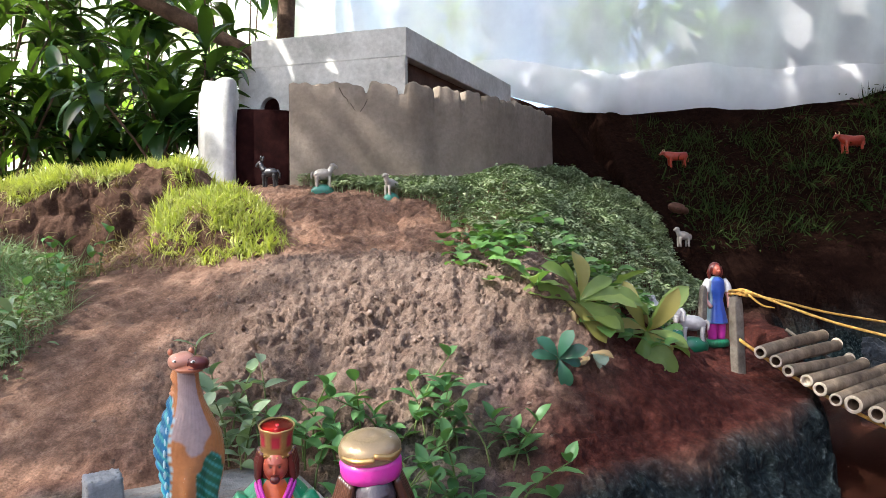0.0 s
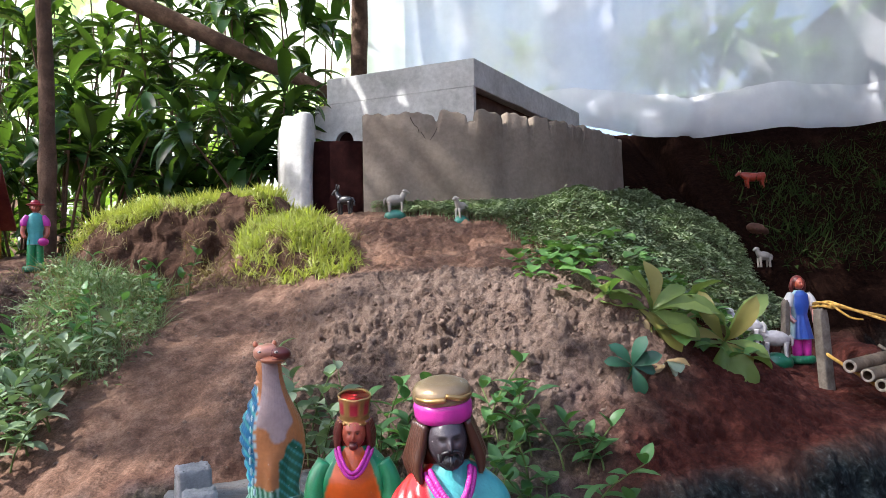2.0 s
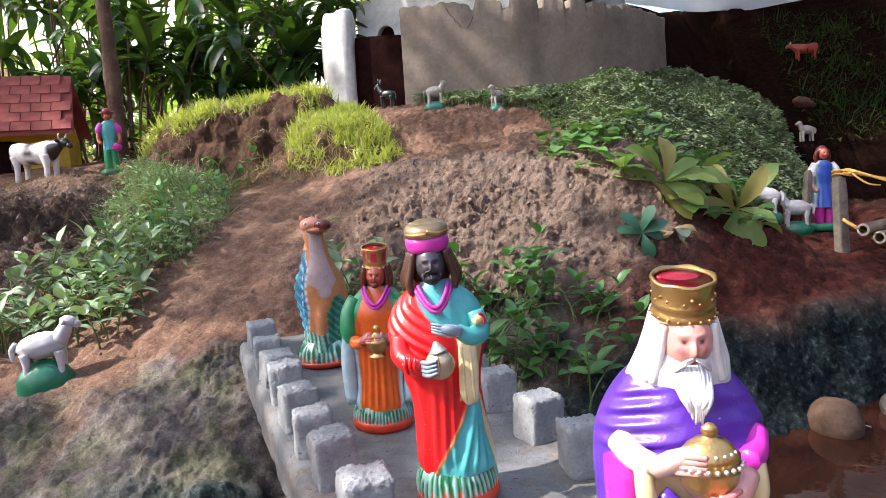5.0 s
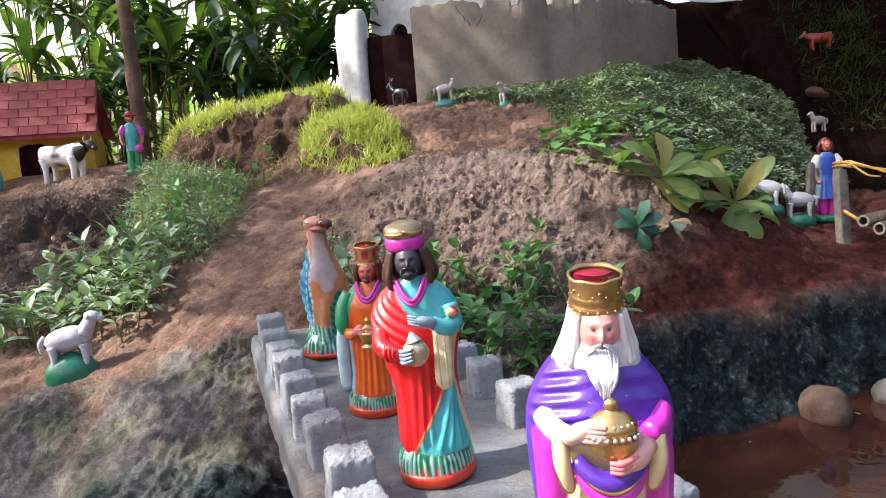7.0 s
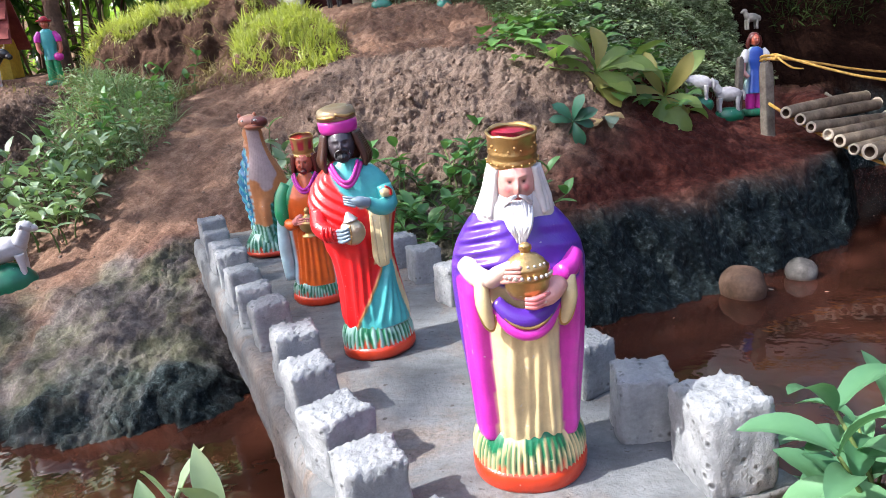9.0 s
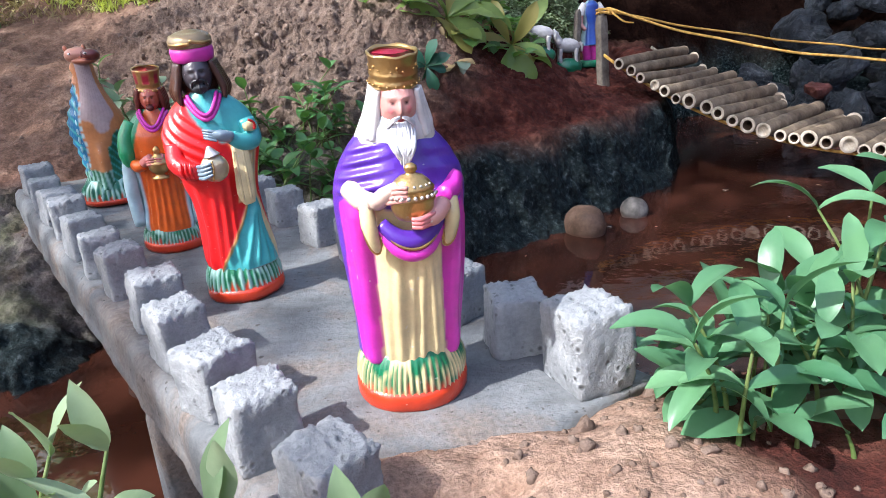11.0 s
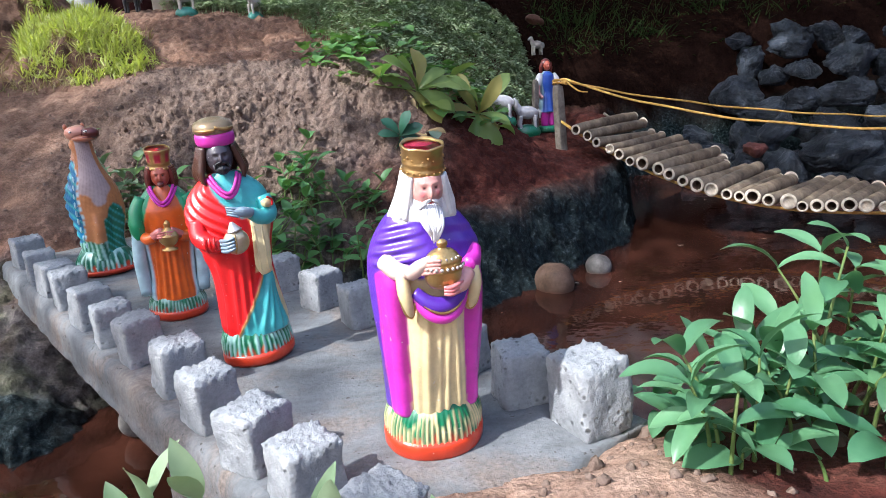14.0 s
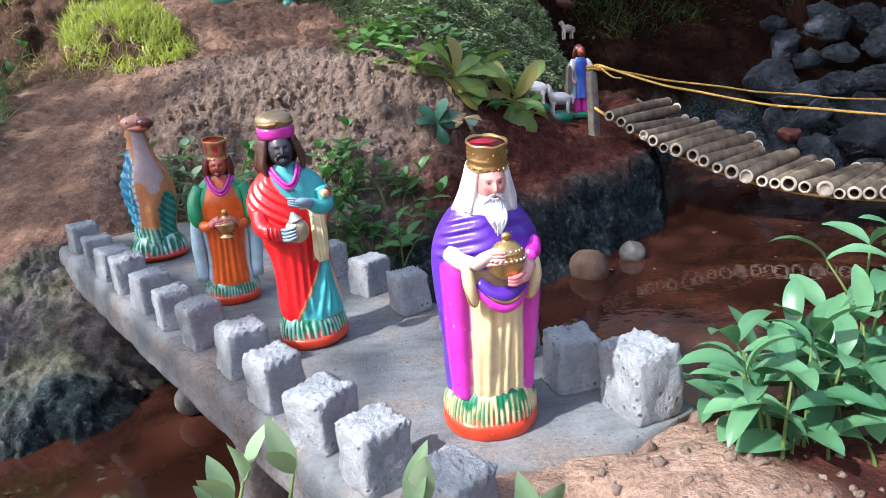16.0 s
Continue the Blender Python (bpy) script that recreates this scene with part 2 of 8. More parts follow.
def block_material():
    """Hand-cast cement: pale skin, pits and torn edges."""
    m, nt, b = nodes_of("cement_block")
    tc = nt.nodes.new("ShaderNodeTexCoord")
    vo = nt.nodes.new("ShaderNodeTexVoronoi")
    vo.inputs["Scale"].default_value = 130.0
    link(nt, tc.outputs["Object"], vo.inputs["Vector"])
    big = noise_node(nt, 38.0, 7, 0.65)
    fine = noise_node(nt, 260.0, 5, 0.7)
    gate = ramp(nt, noise_node(nt, 60.0, 3, 0.5), [(0.48, (1, 1, 1)), (0.58, (0, 0, 0))])
    pit = mixc(nt, gate, ramp(nt, vo.outputs["Distance"], [(0.12, (0, 0, 0)), (0.34, (1, 1, 1))]), (1.0, 1.0, 1.0))
    c = ramp(nt, big, [(0.3, (0.20, 0.21, 0.222)), (0.5, (0.30, 0.31, 0.322)), (0.7, (0.40, 0.405, 0.41))])
    c = mixc(nt, 0.5, c, ramp(nt, fine, [(0.3, (0.66, 0.66, 0.66)), (0.7, (1.15, 1.15, 1.15))]), 'MULTIPLY')
    c = mixc(nt, 0.6, c, pit, 'MULTIPLY')
    link(nt, c, b.inputs["Base Color"])
    b.inputs["Roughness"].default_value = 0.85
    b.inputs["Specular IOR Level"].default_value = 0.3
    sep = nt.nodes.new("ShaderNodeRGBToBW")
    link(nt, pit, sep.inputs[0])
    add = nt.nodes.new("ShaderNodeMath")
    add.operation = 'MULTIPLY_ADD'
    link(nt, sep.outputs[0], add.inputs[0])
    add.inputs[1].default_value = 0.7
    add3 = nt.nodes.new("ShaderNodeMath")
    add3.operation = 'ADD'
    link(nt, big, add3.inputs[0])
    link(nt, fine, add3.inputs[1])
    link(nt, add3.outputs[0], add.inputs[2])
    bump(nt, b, add.outputs[0], 0.7, 0.004)
    return m


M_CEMENT = deck_material()
M_BLOCK = block_material()
M_PLASTER = rough_stuff("lime_plaster", (0.175, 0.138, 0.105), (0.235, 0.192, 0.150), (0.30, 0.252, 0.202), 5, 60, 0.9, 0.35, 0.006)
M_WHITEWASH = rough_stuff("whitewash", (0.42, 0.42, 0.39), (0.56, 0.56, 0.53), (0.66, 0.66, 0.63), 7, 45, 0.88, 0.3, 0.006)
# brown gate boards and cracks, also the painted shade of windows and doorway
M_DARKWOOD_SHADE = rough_stuff("dark_board_and_shade", (0.007, 0.002, 0.002), (0.014, 0.004, 0.004), (0.024, 0.008, 0.007), 30, 200, 0.95, 0.3, 0.002, 0.05)
M_BARK = rough_stuff("bark", (0.055, 0.032, 0.02), (0.11, 0.065, 0.042), (0.20, 0.125, 0.085), 14, 120, 0.9, 0.9, 0.008)
M_POST = rough_stuff("weathered_post", (0.10, 0.082, 0.065), (0.17, 0.145, 0.12), (0.25, 0.22, 0.185), 35, 220, 0.9, 0.6, 0.003)
M_BAMBOO = rough_stuff("dry_bamboo", (0.075, 0.052, 0.033), (0.165, 0.122, 0.082), (0.28, 0.22, 0.155), 30, 160, 0.5, 0.4, 0.002)
M_BAMBOO_CUT = rough_stuff("cut_bamboo", (0.36, 0.29, 0.22), (0.52, 0.45, 0.36), (0.62, 0.56, 0.47), 60, 300, 0.8, 0.3, 0.001)
M_BAMBOO_IN = rough_stuff("bamboo_bore", (0.05, 0.03, 0.02), (0.09, 0.055, 0.035), (0.15, 0.10, 0.07), 60, 300, 0.9, 0.3, 0.001)
M_ROPE = rough_stuff("yellow_rope", (0.42, 0.22, 0.04), (0.62, 0.36, 0.08), (0.75, 0.50, 0.16), 120, 500, 0.6, 0.6, 0.001)
M_STONE = rough_stuff("brown_stone", (0.05, 0.028, 0.018), (0.11, 0.066, 0.045), (0.20, 0.13, 0.095), 25, 180, 0.6, 0.4, 0.003)
M_GREYSTONE = rough_stuff("grey_stone", (0.05, 0.045, 0.042), (0.11, 0.10, 0.092), (0.22, 0.205, 0.19), 25, 180, 0.6, 0.5, 0.003)
M_BOULDER = rough_stuff("wet_black_rock", (0.010, 0.013, 0.018), (0.028, 0.034, 0.045), (0.095, 0.110, 0.138), 14, 70, 0.30, 1.0, 0.03, 0.3)
M_REDROCK = rough_stuff("wet_red_rock", (0.08, 0.025, 0.02), (0.15, 0.05, 0.04), (0.24, 0.10, 0.08), 20, 120, 0.45, 0.8, 0.006)
M_REDCLAY = rough_stuff("rust_stone", (0.05, 0.020, 0.012), (0.085, 0.036, 0.022), (0.13, 0.062, 0.040), 25, 180, 0.7, 0.4, 0.003)
M_TILE = rough_stuff("red_roof_paint", (0.16, 0.030, 0.028), (0.24, 0.052, 0.046), (0.31, 0.088, 0.075), 12, 120, 0.75, 0.3, 0.003)
M_YELLOW = rough_stuff("yellow_wall_paint", (0.50, 0.30, 0.025), (0.64, 0.41, 0.04), (0.72, 0.49, 0.08), 9, 90, 0.8, 0.2, 0.002)

L_NEAR = foliage("broad_leaf", (0.046, 0.135, 0.064), (0.125, 0.262, 0.130), 0.34, (0.14, 0.36, 0.10), 0.20, False, 60)
L_WEED = foliage("weed_leaf", (0.10, 0.145, 0.065), (0.34, 0.41, 0.235), 0.5, (0.16, 0.36, 0.06), 0.25)
L_ROSETTE = foliage("rosette_leaf", (0.10, 0.16, 0.038), (0.23, 0.31, 0.09), 0.45, (0.28, 0.42, 0.08), 0.3, False, 40)
L_YELLOW = foliage("yellowing_leaf", (0.18, 0.19, 0.045), (0.34, 0.29, 0.10), 0.5, (0.45, 0.42, 0.1), 0.3, False, 40)
L_WILT = foliage("wilted_leaf", (0.16, 0.11, 0.055), (0.30, 0.22, 0.11), 0.6, (0.3, 0.22, 0.08), 0.25, False, 40)
L_BLUE = foliage("dark_succulent_leaf", (0.018, 0.070, 0.042), (0.040, 0.125, 0.075), 0.35, (0.08, 0.25, 0.1), 0.12, False, 50)
L_SPROUT = foliage("sprout_leaf", (0.10, 0.14, 0.062), (0.38, 0.44, 0.26), 0.5, (0.16, 0.3, 0.06), 0.2)
L_MOSS = foliage("yellow_green_grass", (0.18, 0.20, 0.05), (0.48, 0.49, 0.19), 0.55, (0.5, 0.6, 0.06), 0.4)
L_DRYGRASS = foliage("dry_grass", (0.12, 0.09, 0.04), (0.34, 0.29, 0.13), 0.7, (0.25, 0.2, 0.06), 0.2)
# one strap leaf twice: dark as in shade, then with sunlight in its colour
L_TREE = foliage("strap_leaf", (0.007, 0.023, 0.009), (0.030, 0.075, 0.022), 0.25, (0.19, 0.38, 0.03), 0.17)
L_SUNLIT = foliage("sunlit_strap_leaf", (0.10, 0.19, 0.03), (0.26, 0.40, 0.09), 0.4, (0.35, 0.55, 0.06), 0.45)
# hillside grass and weeds, the hill's shade put into their dark green
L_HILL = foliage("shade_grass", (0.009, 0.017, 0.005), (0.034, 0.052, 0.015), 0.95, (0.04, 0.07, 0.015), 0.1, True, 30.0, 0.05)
L_WEED_OBJ = foliage("soft_weed_leaf", (0.035, 0.11, 0.035), (0.10, 0.22, 0.075), 0.45, (0.16, 0.36, 0.06), 0.22, False, 60)
L_PALE = foliage("dusty_weed_leaf", (0.11, 0.18, 0.09), (0.30, 0.38, 0.24), 0.4, (0.22, 0.38, 0.10), 0.22, False, 60)
L_GREYLEAF = foliage("grey_leaf", (0.10, 0.14, 0.11), (0.22, 0.26, 0.21), 0.5, (0.15, 0.2, 0.1), 0.15, False, 50)
L_HERB_OBJ = foliage("round_herb_leaf", (0.06, 0.15, 0.035), (0.15, 0.28, 0.08), 0.45, (0.2, 0.4, 0.06), 0.28, False, 50)
L_HERB = foliage("herb_leaf", (0.05, 0.13, 0.03), (0.13, 0.26, 0.075), 0.45, (0.2, 0.4, 0.06), 0.28)

# ---- geometry helpers ----
def mesh_from(name, verts, faces, mats, index=None, smooth=True):
    me = bpy.data.meshes.new(name)
    me.from_pydata([tuple(v) for v in verts], [], [tuple(f) for f in faces])
    for m in (mats if isinstance(mats, (list, tuple)) else [mats]):
        me.materials.append(m)
    if index is not None:
        me.polygons.foreach_set("material_index", list(index))
    me.polygons.foreach_set("use_smooth", [smooth] * len(me.polygons))
    me.update()
    return me


def thing(name, me, label, category, group="", kind="", at=None):
    ob = new(name, me)
    if at is not None:
        ob.matrix_world = at
    return tagged(ob, label, category, group, kind)


def empty(name, label, category, group="", kind="", at=None):
    ob = new(name)
    ob.empty_display_size = 0.02
    if at is not None:
        ob.matrix_world = at
    return tagged(ob, label, category, group, kind)


def part(name, me, parent, m=None, label="", kind=""):
    ob = new(name, me)
    ob.parent = parent
    if m is not None:
        ob.matrix_basis = m
    return tagged(ob, label, kind=kind)


def smooth01(a, b, v):
    t = np.clip((v - a) / (b - a), 0, 1)
    return t * t * (3 - 2 * t)


class Lattice:
    """Seeded smooth value noise over the plane, for relief."""

    def __init__(self, seed):
        self.g = np.random.RandomState(seed).rand(256, 256)

    def __call__(self, x, y):
        xi, yi = np.floor(x).astype(int), np.floor(y).astype(int)
        fx, fy = x - xi, y - yi
        fx, fy = fx * fx * (3 - 2 * fx), fy * fy * (3 - 2 * fy)
        g = self.g
        a, b = g[xi % 256, yi % 256], g[(xi + 1) % 256, yi % 256]
        c, d = g[xi % 256, (yi + 1) % 256], g[(xi + 1) % 256, (yi + 1) % 256]
        return (a * (1 - fx) + b * fx) * (1 - fy) + (c * (1 - fx) + d * fx) * fy - 0.5


LAT = Lattice(5)


def fbm(x, y, scale, octaves=4, gain=0.5):
    out, amp = 0.0, 1.0
    for i in range(octaves):
        out = out + amp * LAT(x * scale + 17.3 * i, y * scale + 9.1 * i)
        scale, amp = scale * 2.03, amp * gain
    return out


def ridged(x, y, scale, octaves=3, gain=0.55):
    out, amp = 0.0, 1.0
    for i in range(octaves):
        out = out + amp * (0.5 - np.abs(LAT(x * scale + 31.7 * i, y * scale + 3.3 * i)) * 2)
        scale, amp = scale * 2.1, amp * gain
    return out


def cells(x, y, scale, seed=0):
    """Distance to the nearest of scattered points, in cells: round lumps."""
    x, y = x * scale, y * scale
    xi, yi = np.floor(x).astype(int), np.floor(y).astype(int)
    best = np.full(np.shape(x), 9.0)
    for dx in (-1, 0, 1):
        for dy in (-1, 0, 1):
            cx, cy = xi + dx, yi + dy
            px = cx + LAT.g[(cx + seed) % 256, cy % 256]
            py = cy + LAT.g[cy % 256, (cx + 57 + seed) % 256]
            best = np.minimum(best, (x - px) ** 2 + (y - py) ** 2)
    return np.sqrt(best)


class Sculpt:
    """Collects lofted, round and tubular pieces into one mesh with several paints."""

    def __init__(self):
        self.v, self.f, self.mi, self.mats = [], [], [], []

    def paint(self, m):
        if m not in self.mats:
            self.mats.append(m)
        return self.mats.index(m)

    def grid(self, rows, mat, closed=True, cap=True):
        """rows: rings of points of equal number. mat: a paint, or a function of ring and step shares."""
        base, n, k = len(self.v), len(rows), len(rows[0])
        for r in rows:
            self.v.extend(r)
        for i in range(n - 1):
            for j in range(k if closed else k - 1):
                a, b = base + i * k + j, base + i * k + (j + 1) % k
                self.f.append((a, b, b + k, a + k))
                mm = mat(i / max(1, n - 2), (j + 0.5) / k) if callable(mat) else mat
                self.mi.append(self.paint(mm))
        if cap and closed:
            for r, rev in ((0, True), (n - 1, False)):
                ring = [base + r * k + j for j in range(k)]
                self.f.append(tuple(reversed(ring)) if rev else tuple(ring))
                mm = mat(0 if rev else 1, 0.25) if callable(mat) else mat
                self.mi.append(self.paint(mm))

    def ball(self, c, r, mat, turn=None, n=14, k=18, warp=None):
        r = (r, r, r) if isinstance(r, (int, float)) else r
        m = Euler([radians(a) for a in turn]).to_matrix() if turn else Matrix.Identity(3)
        rows = []
        for i in range(n + 1):
            th = math.pi * (0.02 + 0.96 * i / n)
            ring = []
            for j in range(k):
                ph = 2 * math.pi * j / k
                p = Vector((math.sin(th) * math.cos(ph), math.sin(th) * math.sin(ph), -math.cos(th)))
                w = warp(p) if warp else 1.0
                ring.append(Vector(c) + m @ Vector((p.x * r[0] * w, p.y * r[1] * w, p.z * r[2] * w)))
            rows.append(ring)
        self.grid(rows, mat)

    def tube(self, pts, radii, mat, k=12, flat=1.0, step=4):
        """A smooth tube through points with a radius at each."""
        pts = [Vector(p) for p in pts]
        P, R = [], []
        for i in range(len(pts) - 1):
            p0, p1, p2, p3 = pts[max(0, i - 1)], pts[i], pts[i + 1], pts[min(len(pts) - 1, i + 2)]
            for s in range(step):
                t = s / step
                P.append(0.5 * (2 * p1 + (p2 - p0) * t + (2 * p0 - 5 * p1 + 4 * p2 - p3) * t * t + (3 * p1 - p0 - 3 * p2 + p3) * t ** 3))
                R.append(radii[i] * (1 - t) + radii[i + 1] * t)
        P.append(pts[-1])
        R.append(radii[-1])
        rows = []
        side = Vector((1, 0, 0))
        for i, p in enumerate(P):
            d = (P[min(i + 1, len(P) - 1)] - P[max(i - 1, 0)]).normalized()
            side = (side - d * side.dot(d))
            if side.length < 1e-4:
                side = d.orthogonal()
            side.normalize()
            up = d.cross(side)
            rows.append([p + side * (R[i] * math.cos(2 * math.pi * j / k)) + up * (R[i] * flat * math.sin(2 * math.pi * j / k)) for j in range(k)])
        self.grid(rows, mat)

    def box(self, c, size, mat, turn=None, wear=0.12, seg=4, rnd=None, square=8):
        """A block with softened edges."""
        m = Euler([radians(a) for a in turn]).to_matrix() if turn else Matrix.Identity(3)
        bm = bmesh.new()
        bmesh.ops.create_cube(bm, size=1.0)
        bmesh.ops.subdivide_edges(bm, edges=bm.edges[:], cuts=seg, use_grid_fill=True)
        base = len(self.v)
        for v in bm.verts:
            p = v.co * 2
            q = Vector([math.copysign(min(1, abs(a)) ** 1.0, a) for a in p])
            l = max(1.0, (abs(q.x) ** square + abs(q.y) ** square + abs(q.z) ** square) ** (1 / square))
            q = q * ((1 - wear) + wear / l) if l > 1 else q
            q = q / l if l > 1 else q
            w = 1 + (rnd(q) if rnd else 0)
            self.v.append(Vector(c) + m @ Vector((q.x * size[0] / 2 * w, q.y * size[1] / 2 * w, q.z * size[2] / 2 * w)))
        bm.verts.index_update()
        for f in bm.faces:
            self.f.append(tuple(base + v.index for v in f.verts))
            self.mi.append(self.paint(mat))
        bm.free()

    def mesh(self, name, smooth=True):
        return mesh_from(name, self.v, self.f, self.mats, self.mi, smooth)


def leaf_shape(length, width, droop=0.6, fold=0.25, n=6, tip=1.0, belly=0.45, wave=0.0, seed=0):
    """Points and faces of one leaf from its base along +y, arched downwards, folded along the midrib."""
    rnd = random.Random(seed)
    v, f = [], []
    y = z = 0.0
    ang = droop * 0.35
    for i in range(n + 1):
        t = i / n
        w = width / 2 * (math.sin(math.pi * min(1, t ** (math.log(0.5) / math.log(belly)))) ** (0.8 if belly < 0.5 else 0.62)) if 0 < t < 1 else width * (0.06 if t == 0 else 0.012 * tip)
        a = ang - droop * 1.3 * t
        if i:
            y += length / n * math.cos(a)
            z += length / n * math.sin(a)
        k = wave * width * rnd.uniform(-1, 1)
        v += [(-w, y, z + w * fold * 2 + k), (-w * 0.5, y, z + w * fold * 0.8), (0, y, z), (w * 0.5, y, z + w * fold * 0.8), (w, y, z + w * fold * 2 - k)]
    for i in range(n):
        for j in range(4):
            a = i * 5 + j
            f.append((a, a + 1, a + 6, a + 5))
    return np.array(v), np.array(f)


def blade_shape(length, width, droop, n=3):
    v, f = [], []
    y = z = 0.0
    for i in range(n + 1):
        t = i / n
        w = width / 2 * (1 - t ** 2 * 0.92)
        a = math.pi / 2 - droop * t
        if i:
            y += length / n * math.cos(a)
            z += length / n * math.sin(a)
        v += [(-w, y, z), (w, y, z)]
    for i in range(n):
        f.append((2 * i, 2 * i + 1, 2 * i + 3, 2 * i + 2))
    return np.array(v), np.array(f)


def many(name, shapes, places, mat):
    """One mesh out of many small shapes. places: (shape number, 4x4 matrix as numpy)."""
    V, F, off = [], [], 0
    for s, m in places:
        v, f = shapes[s]
        V.append(v @ m[:3, :3].T + m[:3, 3])
        F.append(f + off)
        off += len(v)
    V, F = np.concatenate(V), np.concatenate(F)
    me = bpy.data.meshes.new(name)
    me.vertices.add(len(V))
    me.vertices.foreach_set("co", V.ravel())
    k = F.shape[1]
    me.loops.add(F.size)
    me.loops.foreach_set("vertex_index", F.ravel())
    me.polygons.add(len(F))
    me.polygons.foreach_set("loop_start", np.arange(0, F.size, k))
    me.polygons.foreach_set("use_smooth", np.ones(len(F), dtype=bool))
    me.materials.append(mat)
    me.update(calc_edges=True)
    me.validate()
    return me


def mat4(x, y, z, rx=0.0, ry=0.0, rz=0.0, s=1.0):
    """A pose from metres and radians as a numpy matrix: tilt about x, then y, then z."""
    cx, sx, cy, sy, cz, sz = math.cos(rx), math.sin(rx), math.cos(ry), math.sin(ry), math.cos(rz), math.sin(rz)
    m = np.eye(4)
    m[:3, :3] = s * np.array([[cz * cy, cz * sy * sx - sz * cx, cz * sy * cx + sz * sx],
                              [sz * cy, sz * sy * sx + cz * cx, sz * sy * cx - cz * sx],
                              [-sy, cy * sx, cy * cx]])
    m[:3, 3] = x, y, z
    return m

# ---- ground ----
WATER_Z = -0.19
SHORE_X = [-30, -3.0, -0.85, -0.45, -0.10, 0.115, 0.31, 0.47, 0.70, 0.80, 0.92, 1.1, 1.5, 2.4, 30]
SHORE_Y = [-2.0, 0.05, 0.31, 0.44, 0.66, 0.755, 0.87, 1.00, 1.20, 1.42, 1.85, 2.15, 2.28, 2.2, 2.3]
NEAR_X = [-30, -0.9, -0.35, -0.18, 0.15, 0.28, 0.6, 1.2, 1.8, 2.4, 30]
NEAR_Y = [-6.0, -0.55, -0.20, -0.06, 0.035, 0.035, 0.10, 0.22, 0.40, 0.7, 1.2]


def height(x, y):
    """Height of the ground in metres."""
    x, y = np.asarray(x, float), np.asarray(y, float)
    shore = np.interp(x, SHORE_X, SHORE_Y)
    d = (y - shore) * 0.82
    # the trodden path up to the fort
    path = np.interp(y, [0.2, 0.45, 0.62, 0.8, 0.95, 1.1, 1.3, 1.5, 1.7, 1.9, 2.15, 2.8, 4.0, 8.0], [-0.3, -0.14, -0.05, 0.03, 0.10, 0.165, 0.235, 0.31, 0.41, 0.48, 0.54, 0.60, 0.7, 0.9])
    left = np.interp(y, [-1, 0.2, 0.45, 0.7, 0.95, 1.25, 1.5, 1.9, 2.6, 5], [-0.35, -0.3, -0.13, -0.04, 0.03, 0.10, 0.22, 0.33, 0.42, 0.5])
    mound = np.interp(y, [0.5, 0.66, 0.80, 0.95, 1.03, 1.12, 1.20, 1.35, 1.55, 1.75, 1.90, 2.15, 2.8, 4, 8], [-0.34, -0.17, -0.05, 0.045, 0.13, 0.245, 0.30, 0.315, 0.33, 0.40, 0.47, 0.54, 0.58, 0.65, 0.9])
    right = np.interp(y, [0.5, 0.8, 1.0, 1.08, 1.15, 1.3, 1.55, 2.0, 2.4, 3.2, 8], [-0.25, -0.10, 0.09, 0.21, 0.265, 0.33, 0.42, 0.60, 0.64, 0.66, 0.9])
    right = right - np.interp(y, [1.2, 1.55, 2.0], [0.66, 0.74, 0.54]) * np.maximum(0, x - 0.06) - 0.25 * np.maximum(0, x - 0.45)
    shelf = -0.19 + 0.185 * smooth01(0.0, 0.10, d) + 0.26 * np.clip(d - 0.10, 0, 0.9) + 0.5 * np.clip(d - 0.75, 0, 2.2) + np.minimum(d, 0) * 1.2
    # earth bank behind, at the far side
    back = 0.10 + 0.62 * np.clip(y - 2.25, 0, 1.25) + 1.6 * np.clip(y - 3.55, 0, 0.28) + 0.42 * np.clip(x - 1.5, 0, 2.0)
    back = np.where(x > 0.55, back, -1)
    right = right - 1.3 * np.maximum(0, x - 0.32) * smooth01(2.15, 2.6, y)
    right = np.maximum(np.maximum(right, shelf), back * smooth01(0.5, 0.8, x) - (1 - smooth01(0.5, 0.8, x)))
    wl = smooth01(-1.12, -0.86, x)
    wm = smooth01(-0.66, -0.44, x + 0.12 * (y - 1.2))
    wr = smooth01(-0.04, 0.20, x)
    z = left * (1 - wl) + path * wl
    z = z * (1 - wm) + mound * wm
    z = z * (1 - wr) + right * wr

    def hump(cx, cy, rx, ry, h, p=2.0, turn=0.0):
        c, s = math.cos(turn), math.sin(turn)
        u, v = ((x - cx) * c + (y - cy) * s) / rx, (-(x - cx) * s + (y - cy) * c) / ry
        return h * np.exp(-np.power(u * u + v * v, p))
    z = z + np.minimum(hump(-1.17, 1.84, 0.33, 0.17, 0.235, 3.0, 0.1), np.maximum(0, 0.575 - z)) + hump(-0.75, 1.67, 0.15, 0.11, 0.065, 2.4)
    z = z + hump(-1.52, 1.36, 0.46, 0.26, 0.135, 2.2) + hump(-1.08, 1.18, 0.14, 0.24, 0.07, 1.2)
    z = z + hump(-2.0, 1.95, 0.5, 0.4, 0.06)
    z = z + hump(0.40, 1.28, 0.12, 0.1, 0.03, 1.2)
    # far side of the stream never rises out of the water at its edge
    z = np.where(d < 0, np.minimum(z, WATER_Z + d * 1.1), np.minimum(z, WATER_Z + 0.02 + d * 2.2))
    # near bank, on which the camera's side stands
    near = np.interp(x, NEAR_X, NEAR_Y)
    e = near - y
